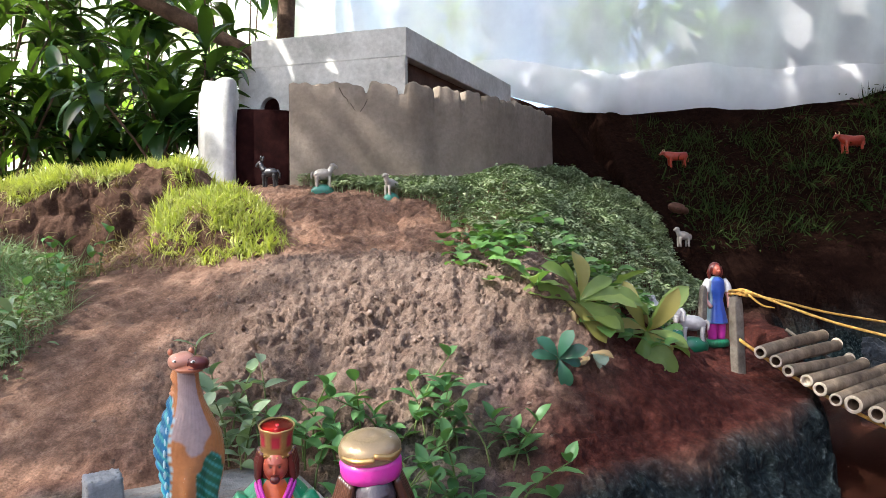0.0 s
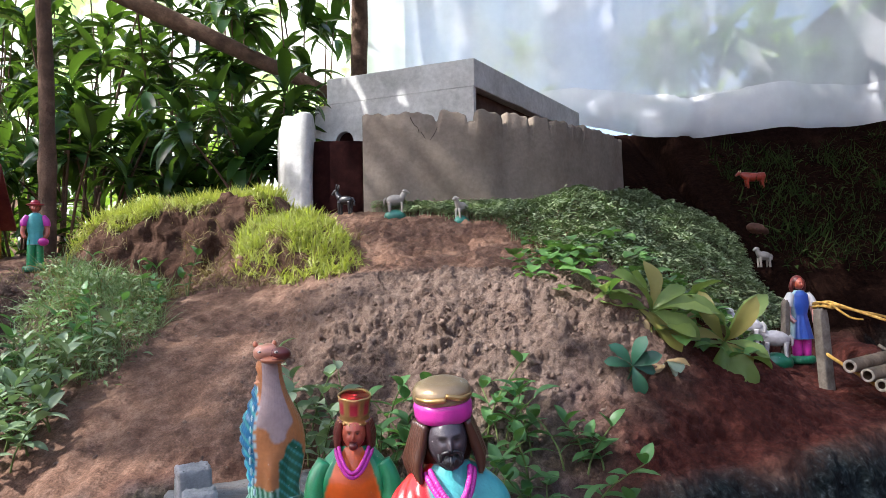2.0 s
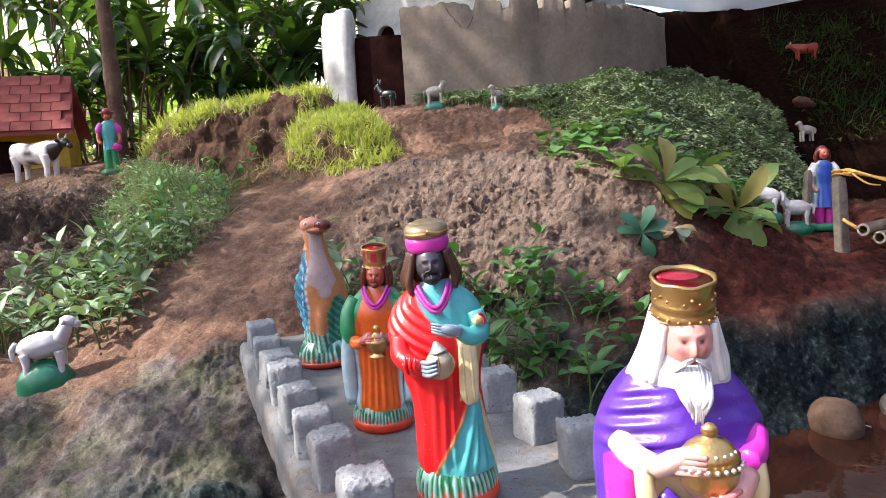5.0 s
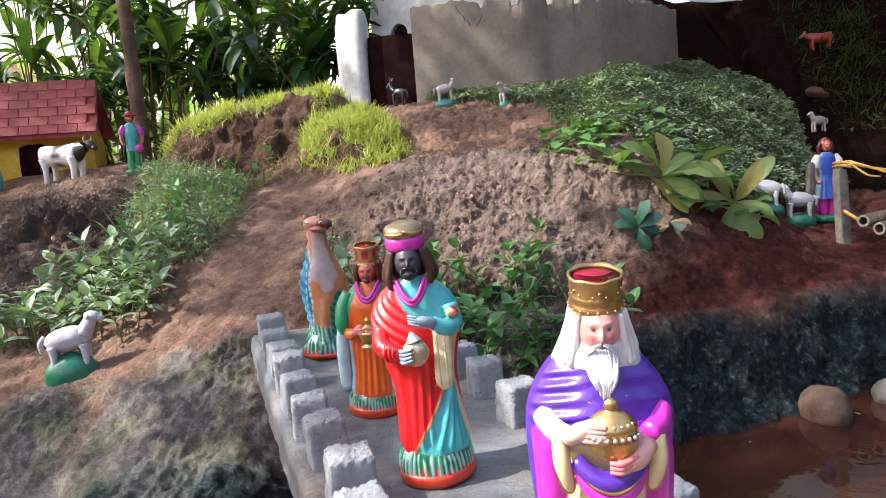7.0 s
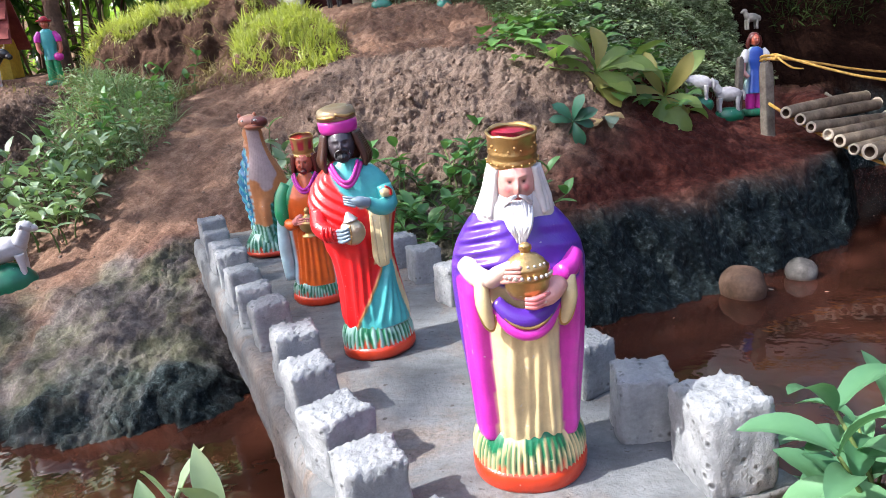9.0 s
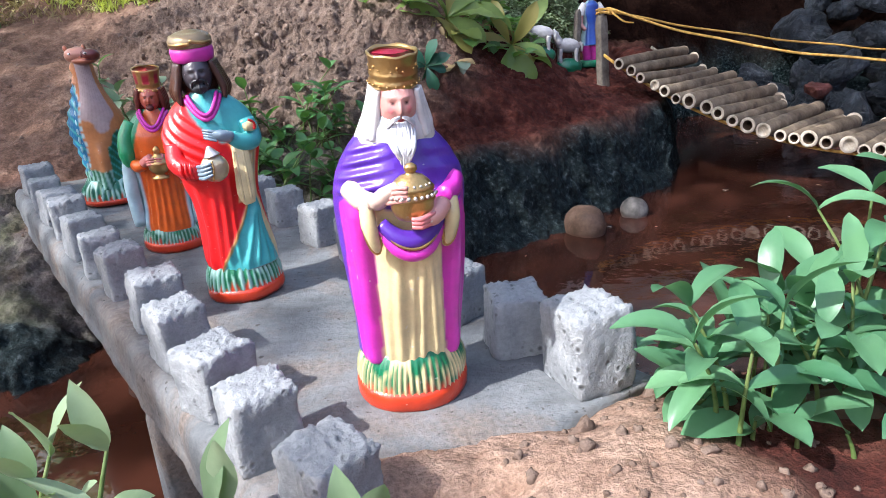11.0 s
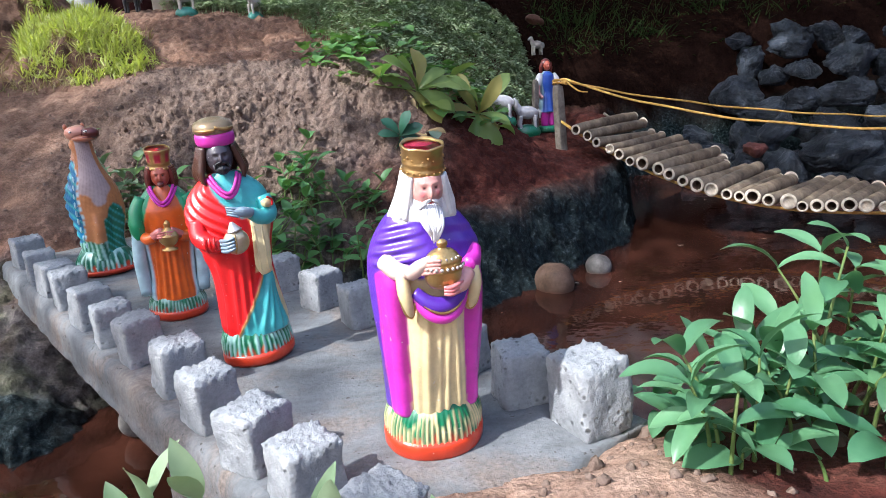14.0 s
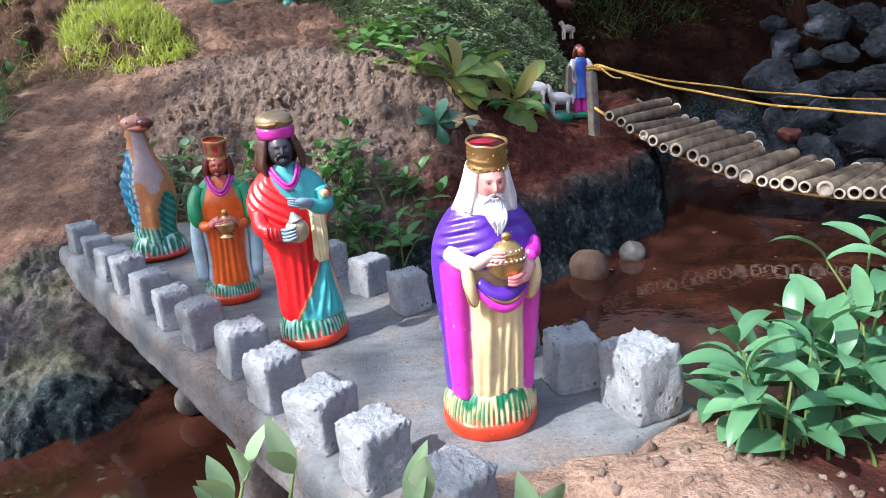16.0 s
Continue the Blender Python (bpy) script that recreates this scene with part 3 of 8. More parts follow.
    bank = np.where(e > 0, WATER_Z + 0.178 * smooth01(0.0, 0.05, e) + 0.020 * smooth01(0.04, 0.13, e) - 0.10 * np.clip(e - 0.3, 0, 0.6), WATER_Z + e * 1.5)
    z = np.maximum(z, bank)
    z = z + hump(0.135, -0.150, 0.085, 0.062, 0.016, 1.4) - hump(0.0, -0.146, 0.058, 0.026, 0.030, 2.0, 0.25) + hump(0.33, -0.16, 0.10, 0.05, 0.010, 1.4)
    # everything off to the sides climbs to added, unseen banks that block low skylight
    z = z + 0.9 * np.clip(x - 2.5, 0, 3.0) + 0.55 * np.clip(-x - 4.8, 0, 3.4) + 0.45 * np.clip(-y - 1.8, 0, 3.2)
    return np.maximum(z, -0.55)


def zones(x, y, z):
    shore = np.interp(x, SHORE_X, SHORE_Y)
    d = (y - shore) * 0.82
    far = d > -0.2
    wob = fbm(x, y, 7, 4)
    near = np.interp(x, NEAR_X, NEAR_Y)
    rightside = smooth01(-0.2, 0.1, x)
    black = np.where(d > -0.3, 1 - smooth01(0.085, 0.125, d + 0.05 * wob * (1 - 0.4 * rightside) + 0.02 * rightside + (1 - rightside) * 0.035), 0)
    black = black * (1 - 0.40 * (1 - rightside) * smooth01(0.1, 0.5, fbm(x, y, 16, 3) + 0.25))
    algae = (1 - smooth01(0.21, 0.32, d + 0.16 * wob)) * (1 - rightside) * (y > 0) * 0.85 + 0.25 * black
    red = rightside * smooth01(0.02, 0.12, d) * (1 - smooth01(0.17, 0.31, d + 0.16 * wob) * (1 - smooth01(0.10, 0.26, x))) * (1 - smooth01(1.9, 2.2, y))
    red = np.maximum(red, 0.8 * smooth01(0.16, 0.2, d) * (1 - smooth01(0.26, 0.36, d + 0.1 * wob)) * (x > -0.75) * (x < -0.4))
    red = np.maximum(red, 1.0 * smooth01(0.02, 0.16, near - y + 0.1 * wob) * smooth01(0.15, 0.22, x + 0.06 * wob) * (y < near))
    # far slope and hump fronts: dark earth with shade painted into the colour
    shade_loam = np.maximum(smooth01(0.5, 0.8, x) * smooth01(1.9, 2.2, y), smooth01(0.33, 0.42, x) * smooth01(2.2, 2.5, y))
    shade_loam = np.maximum(shade_loam, 0.62 * np.exp(-(((x + 1.14) / 0.36) ** 4 + ((y - 1.71) / 0.095) ** 4)))
    shade_loam = np.maximum(shade_loam, 0.6 * np.exp(-(((x + 0.76) / 0.2) ** 4 + ((y - 1.55) / 0.06) ** 4)))
    shade_loam = np.maximum(shade_loam, 0.68 * np.exp(-(((x + 1.60) / 0.5) ** 4 + ((y - 1.16) / 0.26) ** 4)) * smooth01(-0.45, 0.15, fbm(x, y, 9, 3)))
    clod = np.exp(-(((x + 0.2) / 0.42) ** 4 + ((y - 1.18) / 0.30) ** 4)) + np.exp(-(((x + 1.5) / 0.5) ** 4 + ((y - 1.15) / 0.3) ** 4))
    dust = np.where((y < near) & (x < 0.40) & (x > -0.3), smooth01(0.0, 0.03, near - y + 0.03 * wob) * (1 - smooth01(0.20, 0.32, near - y + 0.10 * wob)) * (1 - smooth01(0.15, 0.22, x + 0.06 * wob)), 0) * 0.95
    return dict(black=black * (y > near - 0.05), algae=np.clip(algae, 0, 1) * (y > near), red=np.clip(red, 0, 1), shade_loam=shade_loam, clod=np.clip(clod, 0, 1), dust=dust)


def stretched(lo, hi, step, far_lo, far_hi, grow=1.16):
    mid = np.arange(lo, hi + 1e-9, step)
    a, b, s = [], [], step
    p = lo
    while p > far_lo:
        s *= grow
        p -= s
        a.append(p)
    p, s = hi, step
    while p < far_hi:
        s *= grow
        p += s
        b.append(p)
    return np.concatenate([a[::-1], mid, b])


def relief(x, y, z):
    """Small unevenness: clods on the mound, ruts on the path, trowel marks on the banks."""
    zn = zones(x, y, z)
    near_y = 1 - smooth01(2.6, 4.0, y)
    v = y + 0.6 * z
    base = 0.014 * fbm(x, v, 8, 4) * near_y
    jx, jv = x + 0.012 * fbm(x, v, 30, 2), v + 0.012 * fbm(v, x, 30, 2)
    broken = smooth01(-0.30, 0.20, fbm(x, v, 9, 2))
    crumb = 0.013 * (0.3 - np.minimum(cells(jx, jv, 34) ** 2, 0.6)) + broken * (0.0220 * (0.3 - np.minimum(cells(jx, jv, 62, 9) ** 2, 0.6)) + 0.0190 * (0.3 - np.minimum(cells(jx, jv, 140, 21) ** 2, 0.8)))
    loose = np.clip(zn["clod"] + 0.6 * zn["shade_loam"] * near_y + 0.75 * zn["algae"] + 0.3 * zn["red"], 0, 1)
    cliff = np.exp(-(((x + 1.60) / 0.5) ** 4 + ((y - 1.16) / 0.26) ** 4)) + 0.8 * np.exp(-(((x + 1.14) / 0.36) ** 4 + ((y - 1.71) / 0.095) ** 4))
    clods = loose * crumb * (1 - 0.35 * zn["clod"]) + zn["clod"] * (0.008 * ridged(x, v, 9, 3) + 0.009 * fbm(0.8 * x, 1.3 * v, 34, 4) + 0.0065 * smooth01(0.0, 0.20, fbm(0.9 * x, 1.3 * v, 42, 3)) + 0.005 * smooth01(0.0, 0.16, fbm(v, 0.8 * x, 85, 2))) + 0.010 * np.exp(-(((x + 0.35) / 0.35) ** 4 + ((y - 1.78) / 0.22) ** 4)) * (2.2 * (0.3 - np.minimum(cells(jx, jv, 24, 3) ** 2, 0.6)) + fbm(x, v, 17, 3)) + cliff * 0.045 * (0.3 - np.minimum(cells(jx, jv, 19, 5) ** 2, 0.6))
    soil = (1 - zn["black"]) * (0.008 * ridged(x, v, 24, 3) + 0.005 * fbm(x, v, 80, 2)) * near_y
    trowel = 0.022 * zn["shade_loam"] * near_y * (ridged(x, v, 15, 3) + fbm(x, v, 34, 2)) + zn["black"] * (0.018 * ridged(x, v, 11, 3) + 0.014 * fbm(x, v, 45, 3)) + zn["algae"] * (0.018 * ridged(x, v, 14, 3))
    far = 0.06 * fbm(x, v, 3, 4) * smooth01(2.2, 3.0, y) * smooth01(0.4, 0.8, x)
    track = np.exp(-((x + 0.80) / 0.15) ** 4) * (y > 0.55) * (y < 1.45)
    worn = 1 - 0.75 * track
    bank = smooth01(-0.03, 0.03, np.interp(x, NEAR_X, NEAR_Y) - y)
    worn = worn * (1 - 0.85 * bank)
    sandy = bank * (0.006 * fbm(x, v, 17, 3) + 0.0022 * fbm(x, v, 130, 2))
    ruts = 0.004 * track * np.sin(x * 75 + 9 * fbm(x, y, 2.5, 2))
    return base * (1 - 0.5 * track) + clods + soil * worn + trowel + ruts + sandy + far


def build_ground():
    gx = np.concatenate([stretched(-1.7, -0.70, 0.0055, -40, -0.70), np.arange(-0.6965, 0.16, 0.0034), stretched(0.1655, 1.1, 0.0055, 0.1655, 40)])
    gy = np.concatenate([stretched(-0.35, 0.90, 0.0052, -40, 0.90), np.arange(0.9034, 1.34, 0.0034), stretched(1.345, 2.0, 0.0055, 1.345, 60)])
    X, Y = np.meshgrid(gx, gy)
    Z = height(X, Y)
    H = relief(X, Y, Z)
    e = 0.012
    nx_, ny_ = (height(X - e, Y) - height(X + e, Y)) / (2 * e), (height(X, Y - e) - height(X, Y + e)) / (2 * e)
    ln = np.sqrt(nx_ ** 2 + ny_ ** 2 + 1)
    close = (np.abs(X) < 4) & (np.abs(Y - 1) < 4)
    zone_at = zones(X, Y, Z)
    X, Y, Z = np.where(close, X + nx_ / ln * H, X), np.where(close, Y + ny_ / ln * H, Y), Z + H / ln
    nx, ny = len(gx), len(gy)
    V = np.stack([X, Y, Z], -1).reshape(-1, 3)
    i, j = np.meshgrid(np.arange(nx - 1), np.arange(ny - 1))
    a = (j * nx + i).ravel()
    F = np.stack([a, a + 1, a + nx + 1, a + nx], -1)
    me = bpy.data.meshes.new("ground")
    me.vertices.add(len(V))
    me.vertices.foreach_set("co", V.ravel())
    me.loops.add(F.size)
    me.loops.foreach_set("vertex_index", F.ravel())
    me.polygons.add(len(F))
    me.polygons.foreach_set("loop_start", np.arange(0, F.size, 4))
    me.polygons.foreach_set("use_smooth", np.ones(len(F), dtype=bool))
    me.update(calc_edges=True)
    for n, v in zone_at.items():
        at = me.attributes.new(n, 'FLOAT', 'POINT')
        at.data.foreach_set("value", np.asarray(v, dtype=np.float32).ravel())
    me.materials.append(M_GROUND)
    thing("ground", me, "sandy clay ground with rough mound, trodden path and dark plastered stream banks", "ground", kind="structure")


def ground_z(x, y):
    h = height(x, y)
    e = 0.012
    gx, gy = (height(x + e, y) - height(x - e, y)) / (2 * e), (height(x, y + e) - height(x, y - e)) / (2 * e)
    return float(h + relief(np.asarray(x, float), np.asarray(y, float), h) * math.sqrt(1 + min(4.0, float(gx) ** 2 + float(gy) ** 2)))


def ground_zs(x, y):
    """Heights of the ground at many places at once."""
    h, e = height(x, y), 0.012
    gx, gy = (height(x + e, y) - height(x - e, y)) / (2 * e), (height(x, y + e) - height(x, y - e)) / (2 * e)
    return h + relief(x, y, h) * np.sqrt(1 + np.minimum(4.0, gx ** 2 + gy ** 2))


def build_water():
    n = 24
    xs, ys = np.linspace(-8, 4.2, n), np.linspace(-3.2, 3.0, n)
    v = [(x, y, WATER_Z) for y in ys for x in xs]
    f = [(j * n + i, j * n + i + 1, (j + 1) * n + i + 1, (j + 1) * n + i) for j in range(n - 1) for i in range(n - 1)]
    thing("water", mesh_from("water", v, f, M_WATER), "still muddy brown water filling the stream bed", "water", kind="structure")


build_ground()
build_water()

# ---- cement footbridge ----
ALONG, ACROSS = Vector((-0.53, 0.848, 0)), Vector((0.848, 0.53, 0))


def deck_point(s, u, up=0.0):
    """A point of the deck: s metres along it from the foremost king, u across to the right, up above its top."""
    p = ALONG * s + ACROSS * u
    return Vector((p.x, p.y, deck_top(s) + up))


def deck_top(s):
    return 0.022 * max(0.0, s - 0.1) ** 1.6


def build_deck():
    sc = Sculpt()
    right, thick = 0.150, 0.056
    rows = []
    n = 72
    for i in range(n + 1):
        s = -0.108 + 1.06 * i / n
        w = 0.004 * LAT(s * 30, 3.0) + 0.0015 * LAT(s * 110, 7.0)
        left = -0.140 - 0.018 * s
        low = 0.004 * LAT(s * 18, 11.0)
        ring = [deck_point(s, right - 0.004, -thick), deck_point(s, left + 0.006 + w, -thick + low - 0.002), deck_point(s, left - 0.004 + w, -thick + 0.006 + low)]
        ring += [deck_point(s, left - 0.002 + w + 0.0025 * LAT(s * 60, q * 2.3), -thick + (thick - 0.006) * q / 5) for q in (1, 2, 3, 4)]
        ring += [deck_point(s, left + w, -0.006), deck_point(s, left + 0.006 + w, 0)]
        for k in range(1, 24):
            u = left + (right - left) * k / 24
            ring.append(deck_point(s, u, 0.003 * LAT(s * 25, u * 25) + 0.0014 * LAT(s * 90, u * 90)))
        ring += [deck_point(s, right - 0.006, 0), deck_point(s, right, -0.008), deck_point(s, right, -thick + 0.006)]
        rows.append(ring)
    sc.grid(rows, M_CEMENT)
    deck = empty("footbridge", "grey cement slab footbridge with block parapets over muddy water", "bridge")
    part("slab", sc.mesh("slab"), deck)
    sc = Sculpt()
    p = deck_point(0.205, 0.0, -0.155)
    sc.box((p.x, p.y, p.z), (0.29, 0.040, 0.206), M_CEMENT, turn=(0, 0, math.degrees(math.atan2(ACROSS.y, ACROSS.x))), wear=0.05, seg=9, square=24, rnd=lambda q: 0.03 * noise.noise(q * 5))
    part("pier", sc.mesh("pier"), deck, label="cement pier standing in the water under the slab")
    return deck


def block_mesh(seed, size):
    rnd = random.Random(seed)
    o = rnd.uniform(0, 90)
    sc = Sculpt()
    taper = rnd.uniform(0.88, 0.98)

    def rough(q):
        a = noise.noise(Vector((q.x * 1.4 + o, q.y * 1.4, q.z * 1.4)))
        b = noise.noise(Vector((q.x * 5 + o, q.y * 5, q.z * 5)))
        c = noise.noise(Vector((q.x * 12 + o, q.y * 12, q.z * 12)))
        d = noise.noise(Vector((q.x * 26 + o, q.y * 26, q.z * 26)))
        torn = 1.0 + 1.3 * min(1, max(0, (q.z - 0.55) / 0.3))
        return 0.075 * a + torn * (0.030 * b + 0.026 * c + 0.012 * d)
    sc.box((0, 0, size[2] / 2), size, M_BLOCK, seg=19, rnd=rough, square=14)
    for v in sc.v:
        k = v.z / size[2]
        v.x *= 1 - (1 - taper) * k
        v.y *= 1 - (1 - taper) * k
        v.z = max(v.z, -0.002)
    return sc.mesh("block")


def build_blocks(deck):
    turn = math.degrees(math.atan2(ALONG.y, ALONG.x)) - 90
    rnd = random.Random(11)
    # along the deck, across it, height, turn
    LEFT = [(-0.083, -0.106, 0.052, 8), (0.0, -0.112, 0.052, -4), (0.077, -0.112, 0.051, 14), (0.168, -0.112, 0.053, 4), (0.257, -0.107, 0.053, -3), (0.357, -0.112, 0.053, 3), (0.437, -0.118, 0.050, -6), (0.520, -0.121, 0.051, 5), (0.622, -0.120, 0.053, -4), (0.700, -0.122, 0.048, 6), (0.780, -0.124, 0.050, -5), (0.895, -0.122, 0.050, 4)]
    RIGHT = [(-0.079, 0.108, 0.065, -14), (-0.004, 0.104, 0.054, -26), (0.080, 0.110, 0.050, 6), (0.163, 0.113, 0.050, -5), (0.264, 0.115, 0.051, -12), (0.355, 0.115, 0.051, 8), (0.458, 0.114, 0.049, -6), (0.545, 0.114, 0.048, 4)]
    for k, row in enumerate((LEFT, RIGHT)):
        for i, (s, u, h, yaw) in enumerate(row):
            size = (0.044 * rnd.uniform(0.94, 1.08), 0.044 * rnd.uniform(0.92, 1.06), h)
            if k == 1 and i == 0:
                size = (0.050, 0.052, h)
            p = deck_point(s, u, -0.003)
            part("parapet_block", block_mesh(40 * k + i, size), deck, pose(p.x, p.y, p.z, rnd.uniform(-3, 3), rnd.uniform(-3, 3), turn + yaw))


DECK = build_deck()
build_blocks(DECK)


# ---- toy fort and house ----
def curve_points(pts, n):
    pts = [Vector((*p, 0)) for p in pts]
    out = []
    for i in range(len(pts) - 1):
        p0, p1, p2, p3 = pts[max(0, i - 1)], pts[i], pts[i + 1], pts[min(len(pts) - 1, i + 2)]
        for s in range(n):
            t = s / n
            out.append(0.5 * (2 * p1 + (p2 - p0) * t + (2 * p0 - 5 * p1 + 4 * p2 - p3) * t * t + (3 * p1 - p0 - 3 * p2 + p3) * t ** 3))
    return out + [pts[-1]]


def wall_mesh(name, plan, n, thick, bottom, top, mats, sharp=False):
    """A plastered wall along a plan, whose top follows a function of the distance gone."""
    pts = curve_points(plan, n) if not sharp else [Vector((*a, 0)).lerp(Vector((*b, 0)), i / n) for a, b in zip(plan, plan[1:]) for i in range(n)] + [Vector((*plan[-1], 0))]
    sc = Sculpt()
    rows, gone = [], 0.0
    for i, p in enumerate(pts):
        d = (pts[min(i + 1, len(pts) - 1)] - pts[max(i - 1, 0)]).normalized()
        nrm = Vector((d.y, -d.x, 0))
        if i:
            gone += (p - pts[i - 1]).length
        t = top(gone)
        ring = []
        for k in range(9):
            z = bottom + (t - 0.008 - bottom) * k / 8
            w = 0.010 * fbm(np.array(gone), np.array(z), 7, 3)
            ring.append(p + nrm * (thick / 2 + float(w)) + Vector((0, 0, z)))
        ring += [p + nrm * (thick / 2 - 0.008) + Vector((0, 0, t)), p - nrm * (thick / 2 - 0.008) + Vector((0, 0, t))]
        for k in range(4):
            ring.append(p - nrm * (thick / 2) + Vector((0, 0, t - 0.008 - (t - 0.008 - bottom) * k / 3)))
        rows.append(ring)
    sc.grid(rows, mats)
    return sc.mesh(name)


MERLONS = [(0.278, 0.384, 0.926), (0.415, 0.517, 0.932), (0.543, 0.642, 0.932), (0.662, 0.742, 0.928), (0.765, 0.845, 0.926), (0.872, 0.950, 0.925)]


def fort_top(g):
    """Height of the curtain wall's top: a plain stretch, uneven merlons, a plain end."""
    rough = 0.004 * math.sin(g * 47) + 0.003 * math.sin(g * 131)
    if g < 0.262:
        return 0.912 + 0.030 * g + rough - 0.018 * max(0.0, (g - 0.235) / 0.027)
    if g > 0.965:
        return 0.928 - 0.05 * max(0.0, g - 1.25) + rough
    deep = 0.888 if g < 0.75 else 0.908
    for a, b, top in MERLONS:
        if a <= g <= b:
            side = min(1.0, min(g - a, b - g) / 0.007)
            return deep + (top + rough - 0.05 * (g - a) - deep) * (0.25 + 0.75 * side)
    return deep + rough


def build_fort():
    fort = empty("toy_fort", "weathered plaster toy fort wall with cracked surface and small battlements", "toy fort")
    curtain = part("curtain_wall", wall_mesh("curtain_wall", [(-0.662, 2.225), (-0.50, 2.235), (-0.24, 2.30), (-0.15, 2.36), (-0.05, 2.42), (0.07, 2.515), (0.25, 2.76), (0.37, 2.97)], 44, 0.055, 0.42, fort_top, M_PLASTER), fort)

    def tower_top(g):
        return 0.940 - 0.03 * math.exp(-(g / 0.02) ** 2) - 0.035 * math.exp(-((g - 0.125) / 0.02) ** 2) + 0.006 * math.sin(g * 45) - 0.10 * max(0, g - 0.13)
    part("gate_tower", wall_mesh("gate_tower", [(-0.893, 2.30), (-0.892, 2.233), (-0.946, 2.236), (-1.03, 2.42), (-1.10, 2.60)], 16, 0.05, 0.42, tower_top, M_WHITEWASH, True), fort, label="whitewashed flaking side of the gate")
    sc = Sculpt()
    sc.box((-0.766, 2.264, 0.660), (0.206, 0.018, 0.345), M_DARKWOOD_SHADE, turn=(0, 2.2, 0), wear=0.03, seg=6, square=40)
    part("gate_board", sc.mesh("gate_board"), fort, label="dark brown boarded gate")
    # cracks in the plaster, thin dark grooves
    crack = Sculpt()
    rnd = random.Random(3)
    for x0, z0, lean, steps in ((-0.485, 0.900, 0.010, 4), (-0.447, 0.846, 0.003, 7), (-0.375, 0.890, -0.011, 6)):
        x, z = x0, z0
        pts = []
        for _ in range(steps + 1):
            y = 2.235 + 0.25 * max(0.0, x + 0.50) - 0.0285
            pts.append(Vector((x, y, z)))
            x += lean + rnd.uniform(-0.006, 0.006)
            z -= rnd.uniform(0.008, 0.020)
        crack.tube(pts, [0.0009] * len(pts), M_DARKWOOD_SHADE, k=5, step=2)
    part("crack", crack.mesh("crack"), curtain, label="thin dark crack in the plaster")


def build_house():
    c, l, r = Vector((-0.268, 2.635, 0)), Vector((-0.97, 2.845, 0)), Vector((0.285, 3.76, 0))
    ex, ey = (l - c), (r - c)
    house = empty("flat_roofed_house", "flat-roofed white plaster model house with thick roof slab", "model house")

    def slab(a, b, z0, z1, mats, lip=0.0):
        """A slab over the shares a to b of both sides."""
        sc = Sculpt()
        rows = []
        for z in (z0, z0 + 0.004, z1 - 0.004, z1):
            inset = 0.004 if z in (z0, z1) else 0.0
            ring = []
            qs = [(a[0], a[1]), (b[0], a[1]), (b[0], b[1]), (a[0], b[1])]
            for k in range(4):
                q0, q1 = qs[k], qs[(k + 1) % 4]
                for s in range(24):
                    t = s / 24
                    p = c + ex * (q0[0] * (1 - t) + q1[0] * t) + ey * (q0[1] * (1 - t) + q1[1] * t)
                    mid = c + ex * ((a[0] + b[0]) / 2) + ey * ((a[1] + b[1]) / 2)
                    p = p + (mid - p).normalized() * inset
                    ring.append(Vector((p.x, p.y, z + 0.004 * LAT(p.x * 14, p.y * 14 + z * 9))))
            rows.append(list(reversed(ring)))
        sc.grid(rows, mats)
        return sc.mesh("slab", smooth=False)
    part("roof_slab", slab((0, 0), (1, 1), 1.122, 1.245, M_WHITEWASH), house)
    part("side_wall", slab((0.06, 0.07), (0.95, 0.95), 0.45, 1.12, M_DARKEARTH_WALL), house, label="brown earth side wall under the eave")
    # front wall with two arched openings
    d = ex.normalized()
    nrm = Vector((d.y, -d.x, 0))
    if nrm.y > 0:
        nrm = -nrm
    length = ex.length + 0.06
    bm = bmesh.new()
    edges = []

    def loop(pts):
        vs = [bm.verts.new((u, 0, z)) for u, z in pts]
        edges.extend(bm.edges.new((vs[i], vs[(i + 1) % len(vs)])) for i in range(len(vs)))
    loop([(0.0, 0.45), (length, 0.45), (length, 1.118), (0.0, 1.118)])
    for u0, z0, w in ((0.235, 0.94, 0.05), (0.635, 0.935, 0.048)):
        loop([(u0 - w, z0 - 0.12)] + [(u0 + w * math.cos(a), z0 + w * 1.1 * math.sin(a)) for a in [math.pi - math.pi * i / 12 for i in range(13)]] + [(u0 + w, z0 - 0.12)])
    bmesh.ops.triangle_fill(bm, use_beauty=True, edges=edges)
    res = bmesh.ops.extrude_face_region(bm, geom=bm.faces[:])
    for v in res["geom"]:
        if isinstance(v, bmesh.types.BMVert):
            v.co.y += 0.03
    bmesh.ops.recalc_face_normals(bm, faces=bm.faces[:])
    for v in bm.verts:
        p = c + d * v.co.x + nrm * (0.012 - v.co.y) + Vector((0, 0, v.co.z))
        v.co = p
    me = bpy.data.meshes.new("front_wall")
    bm.to_mesh(me)
    bm.free()
    me.materials.append(M_WHITEWASH)
    front = part("front_wall", me, house, label="whitewashed front wall with two arched windows")
    # dark boards behind the arches stand in for the shade inside
    for u0 in (0.235, 0.635):
        sc = Sculpt()
        p = c + d * u0 - nrm * 0.022
        sc.box((p.x, p.y, 0.93), (0.13, 0.006, 0.26), M_DARKWOOD_SHADE, turn=(0, 0, math.degrees(math.atan2(d.y, d.x))), seg=2)
        part("window_board", sc.mesh("window_board"), front, label="dark board painted as the shade in an arched window")


